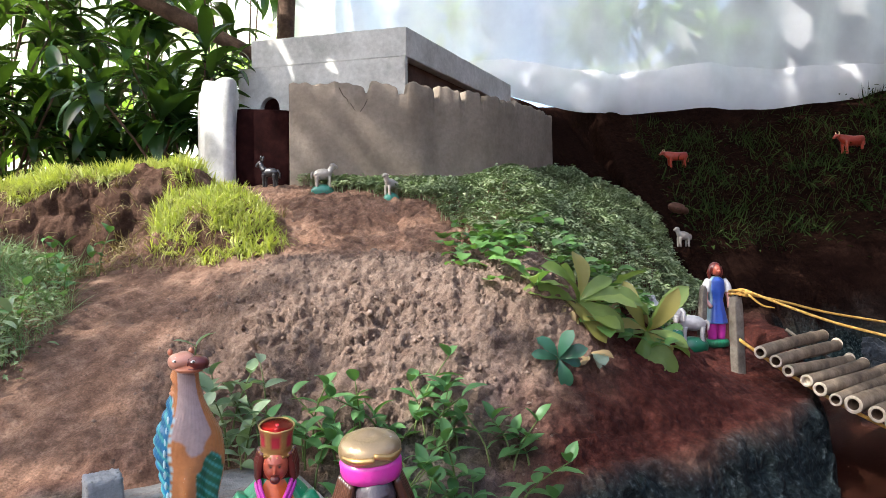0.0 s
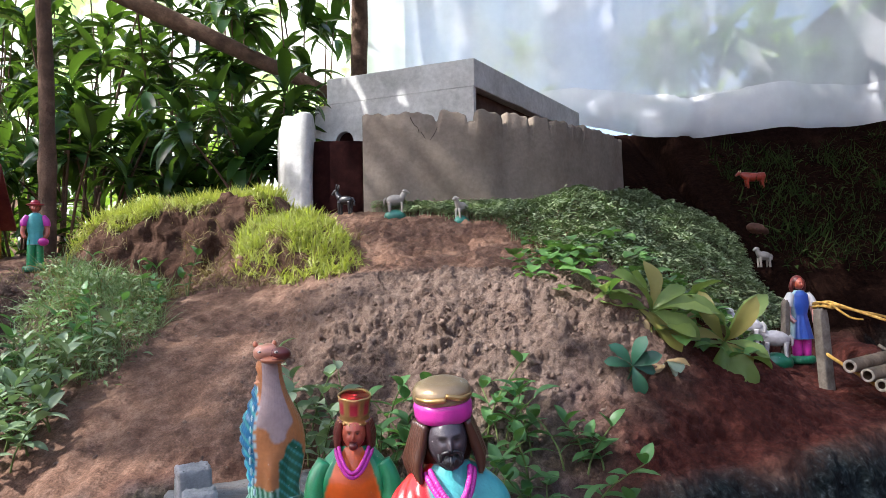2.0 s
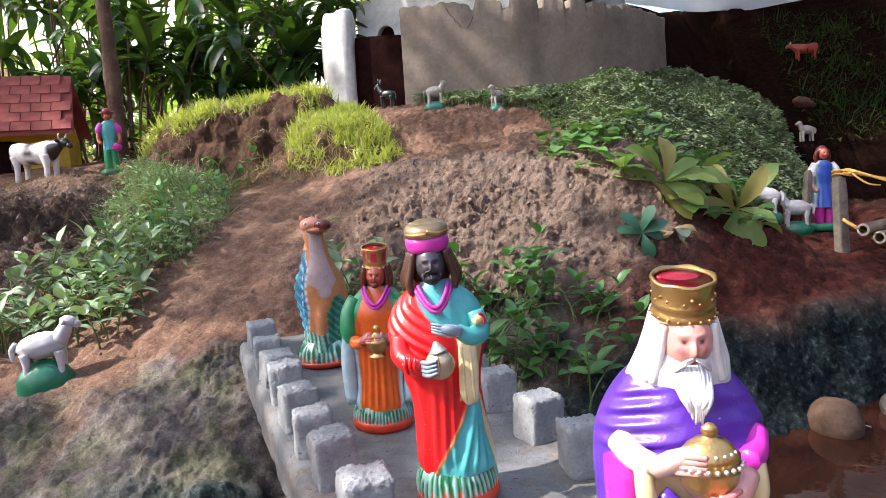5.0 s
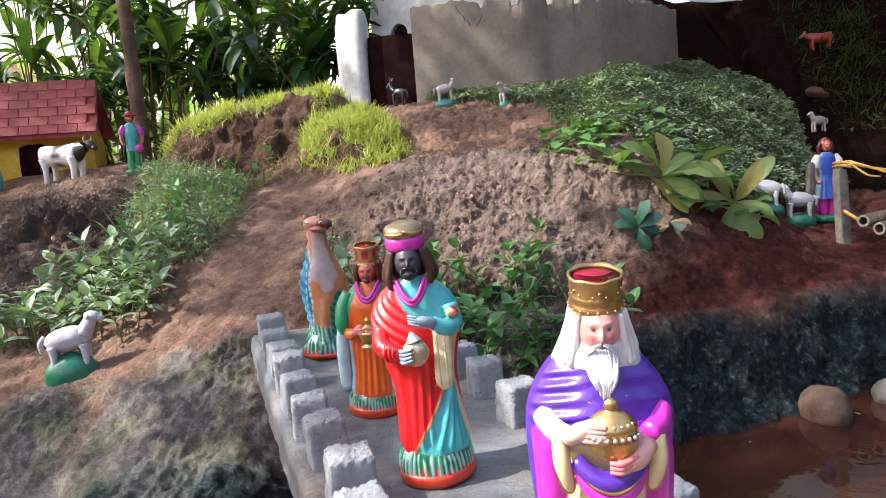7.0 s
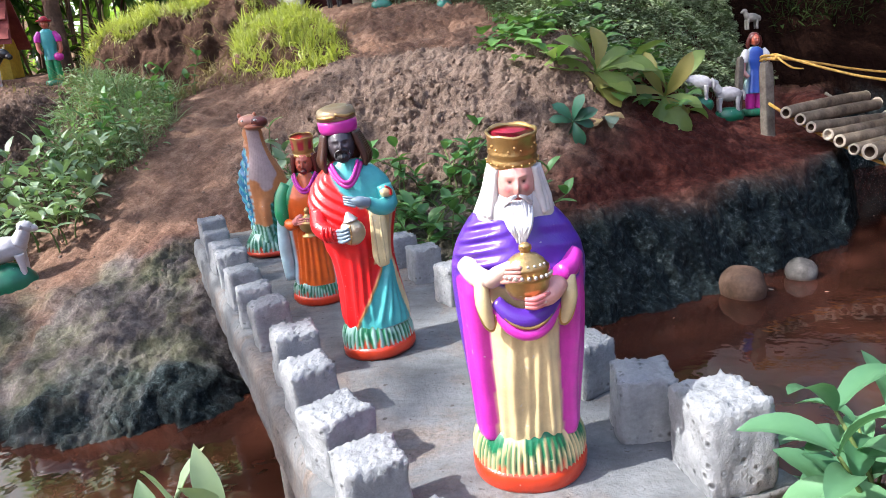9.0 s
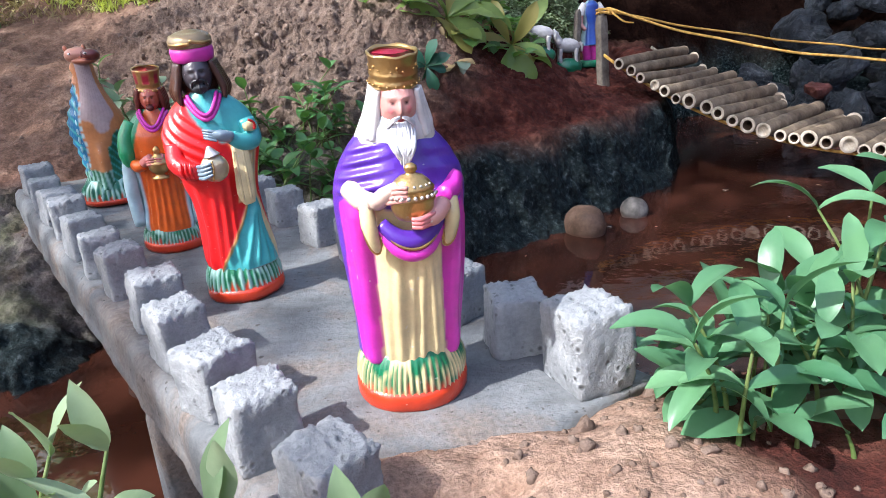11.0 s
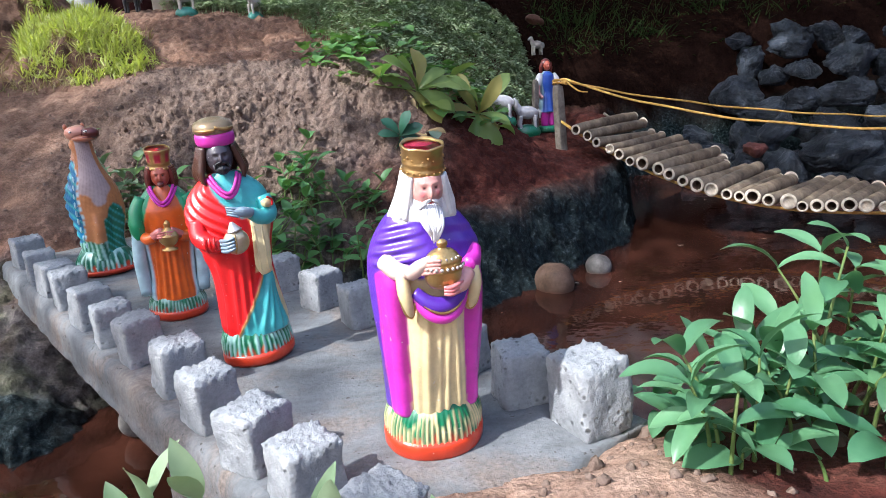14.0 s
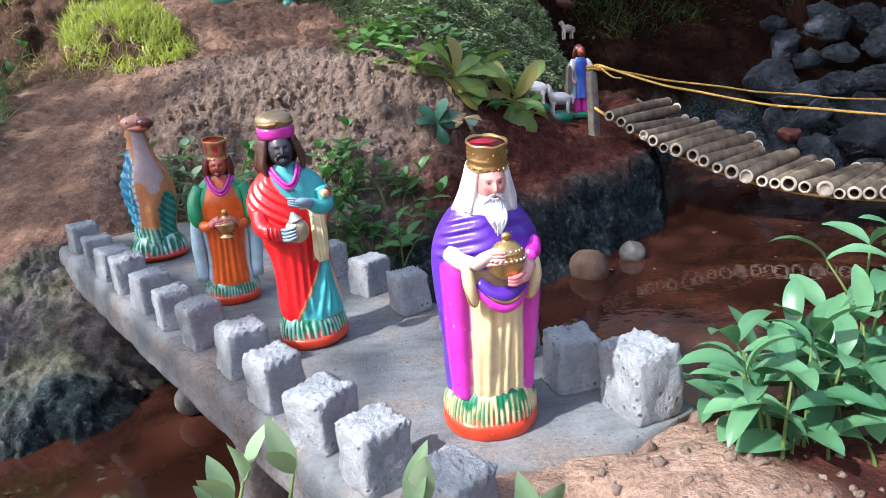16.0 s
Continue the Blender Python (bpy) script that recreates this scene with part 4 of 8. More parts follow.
M_DARKEARTH_WALL = rough_stuff("brown_earth_wall", (0.05, 0.028, 0.02), (0.085, 0.05, 0.036), (0.13, 0.08, 0.06), 10, 90, 0.9, 0.5, 0.005)
build_fort()
build_house()


# ---- plastic sheet behind ----
def build_sheet():
    def bottom(x):
        return float(np.interp(x, [-1.3, 0.1, 0.3, 0.5, 0.7, 1.0, 1.6, 2.3, 3.5, 7], [1.22, 1.24, 1.225, 1.13, 1.075, 1.045, 1.045, 1.11, 1.3, 1.7]))

    def depth(x):
        return float(np.interp(x, [-1.3, 0.2, 0.8, 1.2, 7], [4.1, 4.0, 3.62, 3.5, 3.2]))
    rows = []
    nx, nz = 180, 44
    for i in range(nz + 1):
        t = i / nz
        ring = []
        for j in range(nx + 1):
            x = -1.08 + 7.6 * (j / nx) ** 1.3
            z = bottom(x) + (3.6 - bottom(x)) * t
            pleat = 0.03 * math.sin(x * 9 + 2.2 * t) + 0.02 * math.sin(x * 23 - 3 * t) + 0.10 * LAT(x * 2.2, t * 3.1)
            sag = 0.015 * math.sin((x * 0.9 + z * 1.3) * 8) * (1 - t) * (1 - smooth01(0.6, 1.0, np.array(x)))
            ring.append(Vector((x, depth(x) + pleat * (1 - 0.4 * t) - float(sag) * 0.6 - 0.25 * t, z)))
        rows.append(ring)
    sc = Sculpt()
    sc.grid(rows, M_TARP, closed=False)
    # turned-up hem, a second layer along the lower edge
    rows = []
    for i in range(13):
        t = i / 12
        ring = []
        for j in range(nx + 1):
            x = -0.6 + 7.0 * (j / nx)
            z = bottom(x) - 0.002 + t * (0.20 + 0.04 * math.sin(x * 1.7))
            pleat = 0.03 * math.sin(x * 9) + 0.02 * math.sin(x * 23) + 0.10 * LAT(x * 2.2, 0.0)
            ring.append(Vector((x, depth(x) + pleat - 0.015 - 0.035 * math.sin(math.pi * t) - 0.02 * t, z)))
        rows.append(ring)
    sc.grid(rows, M_TARP, closed=False)
    thing("plastic_sheet", sc.mesh("plastic_sheet"), "creased translucent white plastic sheet hung behind the display", "plastic sheet")


build_sheet()

# ---- painted plaster figures ----
def painted_material():
    """Brushed enamel on cast plaster: each figure's colours lie on its points."""
    m, nt, b = nodes_of("painted_plaster")
    a = nt.nodes.new("ShaderNodeAttribute")
    a.attribute_name = "paint"
    g = nt.nodes.new("ShaderNodeAttribute")
    g.attribute_name = "gilt"
    big = noise_node(nt, 60.0, 5, 0.6)
    fine = noise_node(nt, 520.0, 3, 0.6)
    c = mixc(nt, 0.55, a.outputs["Color"], ramp(nt, big, [(0.32, (0.62, 0.62, 0.62)), (0.66, (1.12, 1.12, 1.12))]), 'MULTIPLY')
    chip = ramp(nt, noise_node(nt, 190.0, 2, 0.5), [(0.72, (0, 0, 0)), (0.76, (0.6, 0.6, 0.6))])
    c = mixc(nt, chip, c, (0.62, 0.60, 0.56))
    link(nt, c, b.inputs["Base Color"])
    link(nt, g.outputs["Fac"], b.inputs["Metallic"])
    b.inputs["Roughness"].default_value = 0.30
    b.inputs["Coat Weight"].default_value = 0.3
    b.inputs["Coat Roughness"].default_value = 0.18
    add = nt.nodes.new("ShaderNodeMath")
    add.operation = 'ADD'
    link(nt, big, add.inputs[0])
    link(nt, fine, add.inputs[1])
    bump(nt, b, add.outputs[0], 0.25, 0.0012)
    return m


M_PAINTED = painted_material()


def painted(sc, name):
    """The figure as one mesh whose paints run into one another at their borders."""
    me = sc.mesh(name)
    nv = len(sc.v)
    acc, cnt = np.zeros((nv, 4)), np.zeros(nv)
    table = [ENAMELS[m.name] for m in sc.mats]
    for f, mi in zip(sc.f, sc.mi):
        for i in f:
            acc[i] += table[mi]
            cnt[i] += 1
    acc /= np.maximum(cnt, 1)[:, None]
    col = np.ones((nv, 4), dtype=np.float32)
    col[:, :3] = acc[:, :3]
    at = me.attributes.new("paint", 'FLOAT_COLOR', 'POINT')
    at.data.foreach_set("color", col.ravel())
    at = me.attributes.new("gilt", 'FLOAT', 'POINT')
    at.data.foreach_set("value", acc[:, 3].astype(np.float32))
    me.polygons.foreach_set("material_index", [0] * len(me.polygons))
    me.materials.clear()
    me.materials.append(M_PAINTED)
    return me


def smooth_step(t):
    t = min(1.0, max(0.0, t))
    return t * t * (3 - 2 * t)


P_RED = enamel("paint_red", (0.62, 0.010, 0.012))
P_ORANGE = enamel("paint_orange", (0.66, 0.115, 0.012))
P_RIM = enamel("paint_vermilion", (0.60, 0.045, 0.012), 0.35)
P_GREEN = enamel("paint_green", (0.012, 0.26, 0.10))
P_DGREEN = enamel("paint_dark_green", (0.008, 0.13, 0.065))
P_CREAM = enamel("paint_cream", (0.70, 0.56, 0.30), 0.3)
P_PURPLE = enamel("paint_purple", (0.095, 0.028, 0.36))
P_MAGENTA = enamel("paint_magenta", (0.60, 0.035, 0.42))
P_PINK = enamel("paint_hot_pink", (0.62, 0.04, 0.36))
P_SKIN = enamel("paint_skin", (0.68, 0.33, 0.28))
P_TAN = enamel("paint_red_skin", (0.46, 0.10, 0.055))
P_DARKSKIN = enamel("paint_dark_skin", (0.060, 0.050, 0.060), 0.3)
P_WHITE = enamel("paint_white", (0.74, 0.72, 0.70), 0.4, 0.1)
P_PALEBLUE = enamel("paint_pale_blue", (0.42, 0.60, 0.66), 0.3)
P_TURQ = enamel("paint_turquoise", (0.075, 0.42, 0.42))
P_BLUE = enamel("paint_blue", (0.010, 0.16, 0.34))
P_ROYAL = enamel("paint_royal_blue", (0.03, 0.09, 0.42))
P_BLACK = enamel("paint_black", (0.012, 0.011, 0.012), 0.3)
P_BROWN = enamel("paint_brown", (0.060, 0.022, 0.012), 0.4)
P_MAROON = enamel("paint_maroon", (0.36, 0.012, 0.035), 0.4)
P_GOLD = enamel("paint_gold", (0.56, 0.35, 0.13), 0.3, 0.3, 0.85)
P_SILVER = enamel("paint_silver", (0.66, 0.60, 0.55), 0.35, 0.2, 0.6)
P_CAMEL = enamel("paint_camel", (0.50, 0.20, 0.075), 0.3)
P_GREYPINK = enamel("paint_grey_pink", (0.44, 0.33, 0.32), 0.35)
P_GREYSKIN = enamel("paint_grey", (0.20, 0.27, 0.33), 0.35)
P_WOOL = enamel("paint_wool", (0.50, 0.48, 0.49), 0.6, 0.15)
P_OLDBASE = enamel("paint_faded_green", (0.05, 0.22, 0.165))
P_OLDWOOL = enamel("paint_dusty_wool", (0.36, 0.33, 0.29), 0.6, 0.2)
P_DONKEY = enamel("paint_charcoal", (0.018, 0.018, 0.021), 0.5)
P_COWRED = enamel("paint_red_brown", (0.30, 0.036, 0.018), 0.6)


def plinth(sc, rx, ry, h=0.020, grass=0.022, grass_a=None, grass_b=None, rim=None):
    """Round base: painted rim and a ridged collar of cast grass."""
    grass_a, grass_b, rim = grass_a or P_GREEN, grass_b or P_CREAM, rim or P_RIM
    k = 72

    def ring(f, z, amp=0.0, flare=0):
        return [Vector((rx * (f + amp * math.cos(j * math.pi)) * math.cos(2 * math.pi * j / k), ry * (f + amp * math.cos(j * math.pi)) * math.sin(2 * math.pi * j / k), z)) for j in range(k)]
    sc.grid([ring(0.93, 0), ring(1.0, 0.004), ring(1.0, h * 0.7), ring(0.97, h)], rim)
    sc.grid([ring(0.97, h * 0.55), ring(1.0, h * 0.75, 0.02), ring(0.97, h + grass * 0.35, 0.035), ring(0.88, h + grass * 0.8, 0.03), ring(0.70, h + grass, 0.01)], lambda i, j: grass_b if int(j * k) % 3 == 0 or i > 0.9 else grass_a)


def robe(sc, prof, mat, folds=9, depth=0.05, k=72, start=0.0, fade=None):
    """A robe lofted through (z, rx, ry, cx, cy), pleated."""
    rows = []
    P = [p for p in prof]
    n = 34
    zs = [p[0] for p in P]
    for i in range(n + 1):
        z = zs[0] + (zs[-1] - zs[0]) * i / n
        rx, ry, cx, cy = (float(np.interp(z, zs, [p[q] for p in P])) for q in (1, 2, 3, 4))
        t = i / n
        amp = depth * (1 - t) ** 0.8 if fade is None else depth * fade(t)
        ring = []
        for j in range(k):
            a = 2 * math.pi * j / k
            w = 1 + amp * (math.cos(folds * a + start + 2.2 * t) + 0.5 * math.cos((folds * 2 + 1) * a + 3 * t + start)) * 0.7
            ring.append(Vector((cx + rx * w * math.cos(a), cy + ry * w * math.sin(a), z)))
        rows.append(ring)
    sc.grid(rows, mat)


def collar(sc, rx, ry, h, top, base, stroke, rim, seed=0, count=46):
    """Round foot: a red painted rim and a cast collar of grass with brushed strokes."""
    k = 240

    def ring(f, z, amp=0.0):
        out = []
        for j in range(k):
            a = 2 * math.pi * j / k
            w = f * (1 + amp * math.sin(count * a + 2.5 * math.sin(3 * a + seed)) + 0.012 * math.sin(5 * a + seed))
            out.append(Vector((rx * w * math.cos(a), ry * w * math.sin(a), z + 0.0012 * math.sin(4 * a + seed) * (amp > 0))))
        return out
    sc.grid([ring(0.94, 0), ring(1.0, 0.004), ring(1.005, h * 0.6), ring(0.985, h)], rim)
    n = 14
    rows = []
    for i in range(n + 1):
        t = i / n
        f = 0.985 - 0.04 * t - 0.22 * t ** 3
        rows.append(ring(f, h * 0.8 + (top - h * 0.8) * t, 0.028 * math.sin(math.pi * min(1, t * 1.15))))

    def stroke_paint(i, j):
        a = 2 * math.pi * j
        s = math.sin(count * a + 2.5 * math.sin(3 * a + seed) + 2.2 * i * math.sin(7 * a + seed))
        drip = 0.16 + 0.14 * math.sin(a * 17 + seed) + 0.08 * math.sin(a * 41)
        if i < drip and s < 0.3:
            return rim
        if i > 0.72 + 0.2 * math.sin(9 * a + seed):
            return stroke if math.sin(5 * a + seed * 2) > -0.5 else base
        return stroke if s < 0.25 + 0.35 * math.sin(6 * a + 4 * i) else base
    sc.grid(rows, stroke_paint)


def gown(sc, prof, paint, push=None, n=130, k=200):
    """A draped body through (z, rx, ry, cx, cy). paint and push take degrees from the front and height."""
    rows = []
    zs = [p[0] for p in prof]
    tang = [[(prof[min(i + 1, len(prof) - 1)][q] - prof[max(i - 1, 0)][q]) / (zs[min(i + 1, len(prof) - 1)] - zs[max(i - 1, 0)]) for i in range(len(prof))] for q in range(1, 5)]

    def at(z, q):
        i = max(0, min(len(zs) - 2, int(np.searchsorted(zs, z)) - 1))
        w = zs[i + 1] - zs[i]
        t = (z - zs[i]) / w
        a, b = prof[i][q], prof[i + 1][q]
        return (2 * t ** 3 - 3 * t * t + 1) * a + (t ** 3 - 2 * t * t + t) * w * tang[q - 1][i] + (-2 * t ** 3 + 3 * t * t) * b + (t ** 3 - t * t) * w * tang[q - 1][i + 1]
    for i in range(n + 1):
        z = zs[0] + (zs[-1] - zs[0]) * i / n
        rx, ry, cx, cy = (at(z, q) for q in (1, 2, 3, 4))
        ring = []
        for j in range(k):
            a = 2 * math.pi * j / k
            d = (math.degrees(a) + 270) % 360 - 180
            w = push(d if d < 180 else d - 360, z) if push else 0.0
            ring.append(Vector((cx + (rx + w) * math.cos(a), cy + (ry + w) * math.sin(a), z)))
        rows.append(ring)
    span = zs[-1] - zs[0]

    def by(i, j):
        d = (j * 360 + 270) % 360 - 180
        return paint(d, zs[0] + span * i)
    sc.grid(rows, by)


def bell(v, c, w):
    return math.exp(-((v - c) / w) ** 2)


def folded(d, z, table):
    """Sum of soft ridges: (degrees at the top, at the bottom, z top, z bottom, width in degrees, height in metres)."""
    s = 0.0
    for d1, d0, z1, z0, w, h in table:
        if z0 - 0.01 < z < z1 + 0.01:
            t = (z - z0) / (z1 - z0)
            c = d0 + (d1 - d0) * min(1, max(0, t))
            e = min(1, max(0, (z - z0 + 0.008) / 0.012)) * min(1, max(0, (z1 + 0.008 - z) / 0.016))
            s += h * e * bell(d, c, w)
    return s


def head(sc, c, r, skin, cheek, lip, brow, hair=None, moustache=None):
    """A head looking along -y: modelled brow, eye hollows, nose, lips and chin, with painted features."""
    n, k = 64, 96
    rows = []

    def shape(p):
        u, v = p.x, p.z
        if p.y > 0:
            return 1.0
        f = -p.y
        w = 0.20 * bell(u, 0, 0.085 + 0.05 * max(0, -v)) * bell(v, -0.10, 0.20) * (1.0 if v > -0.32 else bell(v, -0.32, 0.05))
        w += 0.05 * bell(u, 0, 0.13) * bell(v, -0.18, 0.08)
        w -= 0.085 * (bell(u, 0.34, 0.17) + bell(u, -0.34, 0.17)) * bell(v, 0.10, 0.11)
        w += 0.045 * (bell(u, 0.33, 0.09) + bell(u, -0.33, 0.09)) * bell(v, 0.09, 0.055)
        w += 0.035 * bell(v, 0.27, 0.07) * bell(abs(u), 0.3, 0.25)
        w += 0.05 * (bell(u, 0.42, 0.17) + bell(u, -0.42, 0.17)) * bell(v, -0.16, 0.15)
        w += 0.055 * bell(u, 0, 0.20) * (bell(v, -0.42, 0.05) + bell(v, -0.54, 0.05))
        w -= 0.03 * bell(u, 0, 0.22) * bell(v, -0.48, 0.025)
        w += 0.04 * bell(u, 0, 0.22) * bell(v, -0.76, 0.1)
        return 1 + w * f

    def paint(i, j):
        th = math.pi * (0.02 + 0.96 * i)
        ph = 2 * math.pi * j
        u, y, v = math.sin(th) * math.cos(ph), math.sin(th) * math.sin(ph), -math.cos(th)
        if y > 0.1:
            return hair or skin
        eu = abs(abs(u) - 0.34)
        if eu < 0.125 and abs(v - 0.09) < 0.052 * (1 - (eu / 0.14) ** 2):
            return P_BLACK if eu < 0.075 else P_EYE
        if eu < 0.15 and abs(v - 0.145) < 0.022:
            return brow if skin is not P_SKIN else P_EYELINE
        if 0.14 < abs(u) < 0.56 and abs(v - (0.27 - 0.35 * (abs(u) - 0.34) ** 2)) < 0.032:
            return brow
        if abs(u) < 0.20 and abs(v + 0.48) < 0.085 * (1 - (u / 0.24) ** 2):
            return lip
        if moustache and abs(u) < 0.34 and abs(v + 0.365 + 0.25 * abs(u)) < 0.05:
            return moustache
        if bell(abs(u), 0.44, 0.17) * bell(v, -0.14, 0.15) > 0.45:
            return cheek
        return skin
    sc.ball(c, (r * 0.84, r * 0.95, r * 1.12), paint, n=n, k=k, warp=shape)


def pearls(sc, n, a0, a1, place, r, mat):
    for j in range(n):
        a = math.radians(a0 + (a1 - a0) * j / (n - 1))
        sc.ball(place(a), r, mat, n=6, k=8)


PROF_CASKET = [(0.1465, 0.0075), (0.1475, 0.0105), (0.1500, 0.0128), (0.1535, 0.0142), (0.1560, 0.0143), (0.1568, 0.0152), (0.1582, 0.0152), (0.1590, 0.0143), (0.1612, 0.0141), (0.1620, 0.0149), (0.1634, 0.0147), (0.1645, 0.0132), (0.1670, 0.0108), (0.1690, 0.0075), (0.1698, 0.0040), (0.1708, 0.0030), (0.1718, 0.0042), (0.1738, 0.0040), (0.1752, 0.0015)]


def king_old():
    """White-bearded king in purple cape with a gold casket."""
    sc = Sculpt()
    collar(sc, 0.0405, 0.0365, 0.0165, 0.043, P_CREAM, P_DKGRASS, P_RIM, 1.0, 58)

    def paint(d, z):
        if z > 0.151 + 0.004 * math.sin(d * 0.1):
            return P_PURPLE
        inner = 30 + 9 * (0.15 - z) / 0.12
        if abs(d + 1) < inner:
            return P_CREAM
        if abs(d) < 71 + 6 * (0.15 - z) / 0.12:
            return P_MAGENTA
        return P_PURPLE
    drape = [(-20, -30, 0.120, 0.040, 4, 0.0012), (-12, -17, 0.126, 0.042, 5, 0.0024), (2, -4, 0.128, 0.040, 3, 0.0014), (9, 6, 0.110, 0.040, 3.5, 0.0026), (14, 22, 0.128, 0.040, 4, 0.0030), (21, 31, 0.12, 0.042, 3, 0.0012),
             (-46, -50, 0.150, 0.036, 11, 0.0042), (46, 50, 0.150, 0.036, 11, 0.0042), (-62, -66, 0.14, 0.036, 6, 0.0018), (62, 66, 0.14, 0.036, 6, 0.0018), (-33, -38, 0.150, 0.036, 4, -0.0030), (33, 38, 0.150, 0.036, 4, -0.0030)]

    def push(d, z):
        s = folded(d, z, drape)
        knee = 0.0030 * bell(d, -14, 12) * bell(z, 0.085, 0.022)
        if z > 0.146 and -95 < d < -8:
            e = bell(d, -48, 34) * smooth_step((z - 0.148) / 0.008) * smooth_step((0.186 - z) / 0.008)
            s += 0.0017 * e * math.sin(2 * math.pi * (z - 0.00013 * (d + 48)) / 0.0082)
        if z > 0.146 and 8 < d < 95:
            e = bell(d, 50, 30) * smooth_step((z - 0.148) / 0.008) * smooth_step((0.184 - z) / 0.008)
            s += 0.0007 * e * math.sin(2 * math.pi * (z + 0.0001 * d) / 0.012)
        return s + knee + 0.0006 * math.sin(d * 0.13 + z * 60)
    gown(sc, [(0.036, 0.0360, 0.0300, 0, 0.002), (0.06, 0.0375, 0.030, 0, 0.002), (0.10, 0.0405, 0.031, 0, 0.002), (0.130, 0.0428, 0.032, 0, 0.003), (0.150, 0.0432, 0.032, 0, 0.003), (0.163, 0.0405, 0.030, 0, 0.004), (0.174, 0.0350, 0.026, 0, 0.005), (0.184, 0.0275, 0.021, 0, 0.005), (0.192, 0.0175, 0.016, 0, 0.004)], paint, push)
    # forearms, cuffs, hands
    for s in (-1, 1):
        sc.tube([(s * 0.0330, -0.0105, 0.157), (s * 0.0285, -0.0225, 0.1535), (s * 0.0215, -0.0315, 0.1535)], [0.0070, 0.0066, 0.0054], P_PALESKIN if s < 0 else P_MAGENTA, k=20)
        sc.tube([(s * 0.0265, -0.029, 0.151), (s * 0.0262, -0.0335, 0.140), (s * 0.0235, -0.0330, 0.127), (s * 0.0215, -0.030, 0.121)], [0.0046, 0.0050, 0.0042, 0.0020], P_CREAM, k=16)
        sc.tube([(s * 0.0300, -0.030, 0.150), (s * 0.0298, -0.0345, 0.139), (s * 0.0262, -0.0350, 0.126), (s * 0.0215, -0.0335, 0.122), (s * 0.0190, -0.0355, 0.133)], [0.0012] * 5, P_GOLD, k=8)
    sc.tube([(-0.0215, -0.034, 0.1535), (-0.0155, -0.040, 0.160), (-0.0085, -0.0455, 0.1665)], [0.0058, 0.0062, 0.0036], P_PALESKIN, k=16, flat=0.8)
    for q in range(4):
        sc.tube([(-0.0150, -0.0425, 0.1560 + 0.0028 * q), (-0.0090, -0.0490, 0.1585 + 0.0026 * q), (-0.0040, -0.0510, 0.1590 + 0.0024 * q)], [0.0016, 0.0017, 0.0013], P_SKIN, k=8)
    sc.tube([(0.0200, -0.035, 0.1490), (0.0120, -0.0455, 0.1455), (0.0010, -0.0500, 0.1452)], [0.0058, 0.0052, 0.0036], P_SKIN, k=16)
    for q in range(3):
        sc.tube([(0.0120, -0.0480, 0.1435 + 0.0026 * q), (0.0030, -0.0535, 0.1430 + 0.0024 * q), (-0.0030, -0.0525, 0.1432 + 0.0024 * q)], [0.0015, 0.0017, 0.0012], P_CHEEK, k=8)
    # the slung cloth below the casket
    sc.tube([(-0.0185, -0.032, 0.140), (-0.010, -0.0375, 0.1325), (0.0, -0.0390, 0.1300), (0.010, -0.0375, 0.1325), (0.0185, -0.032, 0.140)], [0.0040, 0.0054, 0.0060, 0.0054, 0.0040], P_PURPLE, k=16, flat=0.75)
    sc.tube([(-0.0200, -0.032, 0.136), (-0.011, -0.0385, 0.1245), (0.0, -0.0405, 0.1205), (0.011, -0.0385, 0.1245), (0.0200, -0.032, 0.136)], [0.0026, 0.0040, 0.0044, 0.0040, 0.0026], P_MAGENTA, k=12)
    sc.tube([(-0.0190, -0.0345, 0.1385), (-0.011, -0.0415, 0.1290), (0.0, -0.0438, 0.1255), (0.011, -0.0415, 0.1290), (0.0190, -0.0345, 0.1385)], [0.0010] * 5, P_GOLD, k=8)
    # casket
    prof = [(0.158 + (z - 0.158) * 1.18, r * 0.93) for z, r in PROF_CASKET]
    sc.grid([[Vector((r * math.cos(2 * math.pi * j / 48), -0.042 + 0.76 * r * math.sin(2 * math.pi * j / 48), z)) for j in range(48)] for z, r in prof], P_GOLD)
    pearls(sc, 11, -168, -12, lambda a: (0.0145 * math.cos(a), -0.042 + 0.0110 * math.sin(a), 0.1601), 0.0013, P_SILVER)
    pearls(sc, 7, -150, -30, lambda a: (0.0115 * math.cos(a), -0.042 + 0.0088 * math.sin(a), 0.1662), 0.0010, P_SILVER)
    # veil
    def veil(z, rx, ry, cy):
        return [Vector((rx * math.cos(2 * math.pi * j / 72) * (1 + 0.02 * math.sin(9 * 2 * math.pi * j / 72)), cy + ry * math.sin(2 * math.pi * j / 72), z)) for j in range(72)]
    sc.grid([veil(0.1700, 0.0220, 0.0165, 0.004), veil(0.1800, 0.0262, 0.0190, 0.003), veil(0.186, 0.0258, 0.0195, 0.003), veil(0.192, 0.0232, 0.0190, 0.002), veil(0.199, 0.0200, 0.0178, 0.002), veil(0.208, 0.0170, 0.0165, 0.002), veil(0.219, 0.0148, 0.0150, 0.0), veil(0.224, 0.013, 0.014, -0.002)], P_WHITE)
    for s in (-1, 1):
        for q in range(3):
            sc.tube([(s * (0.0118 + 0.0016 * q), -0.0135 + 0.004 * q, 0.2150), (s * (0.0130 + 0.0022 * q), -0.0125 + 0.0035 * q, 0.2040), (s * (0.0150 + 0.0026 * q), -0.0105 + 0.003 * q, 0.1940), (s * (0.0170 + 0.0022 * q), -0.0115 + 0.003 * q, 0.1855)], [0.0018, 0.0026, 0.0030, 0.0020], P_WHITE, k=10)
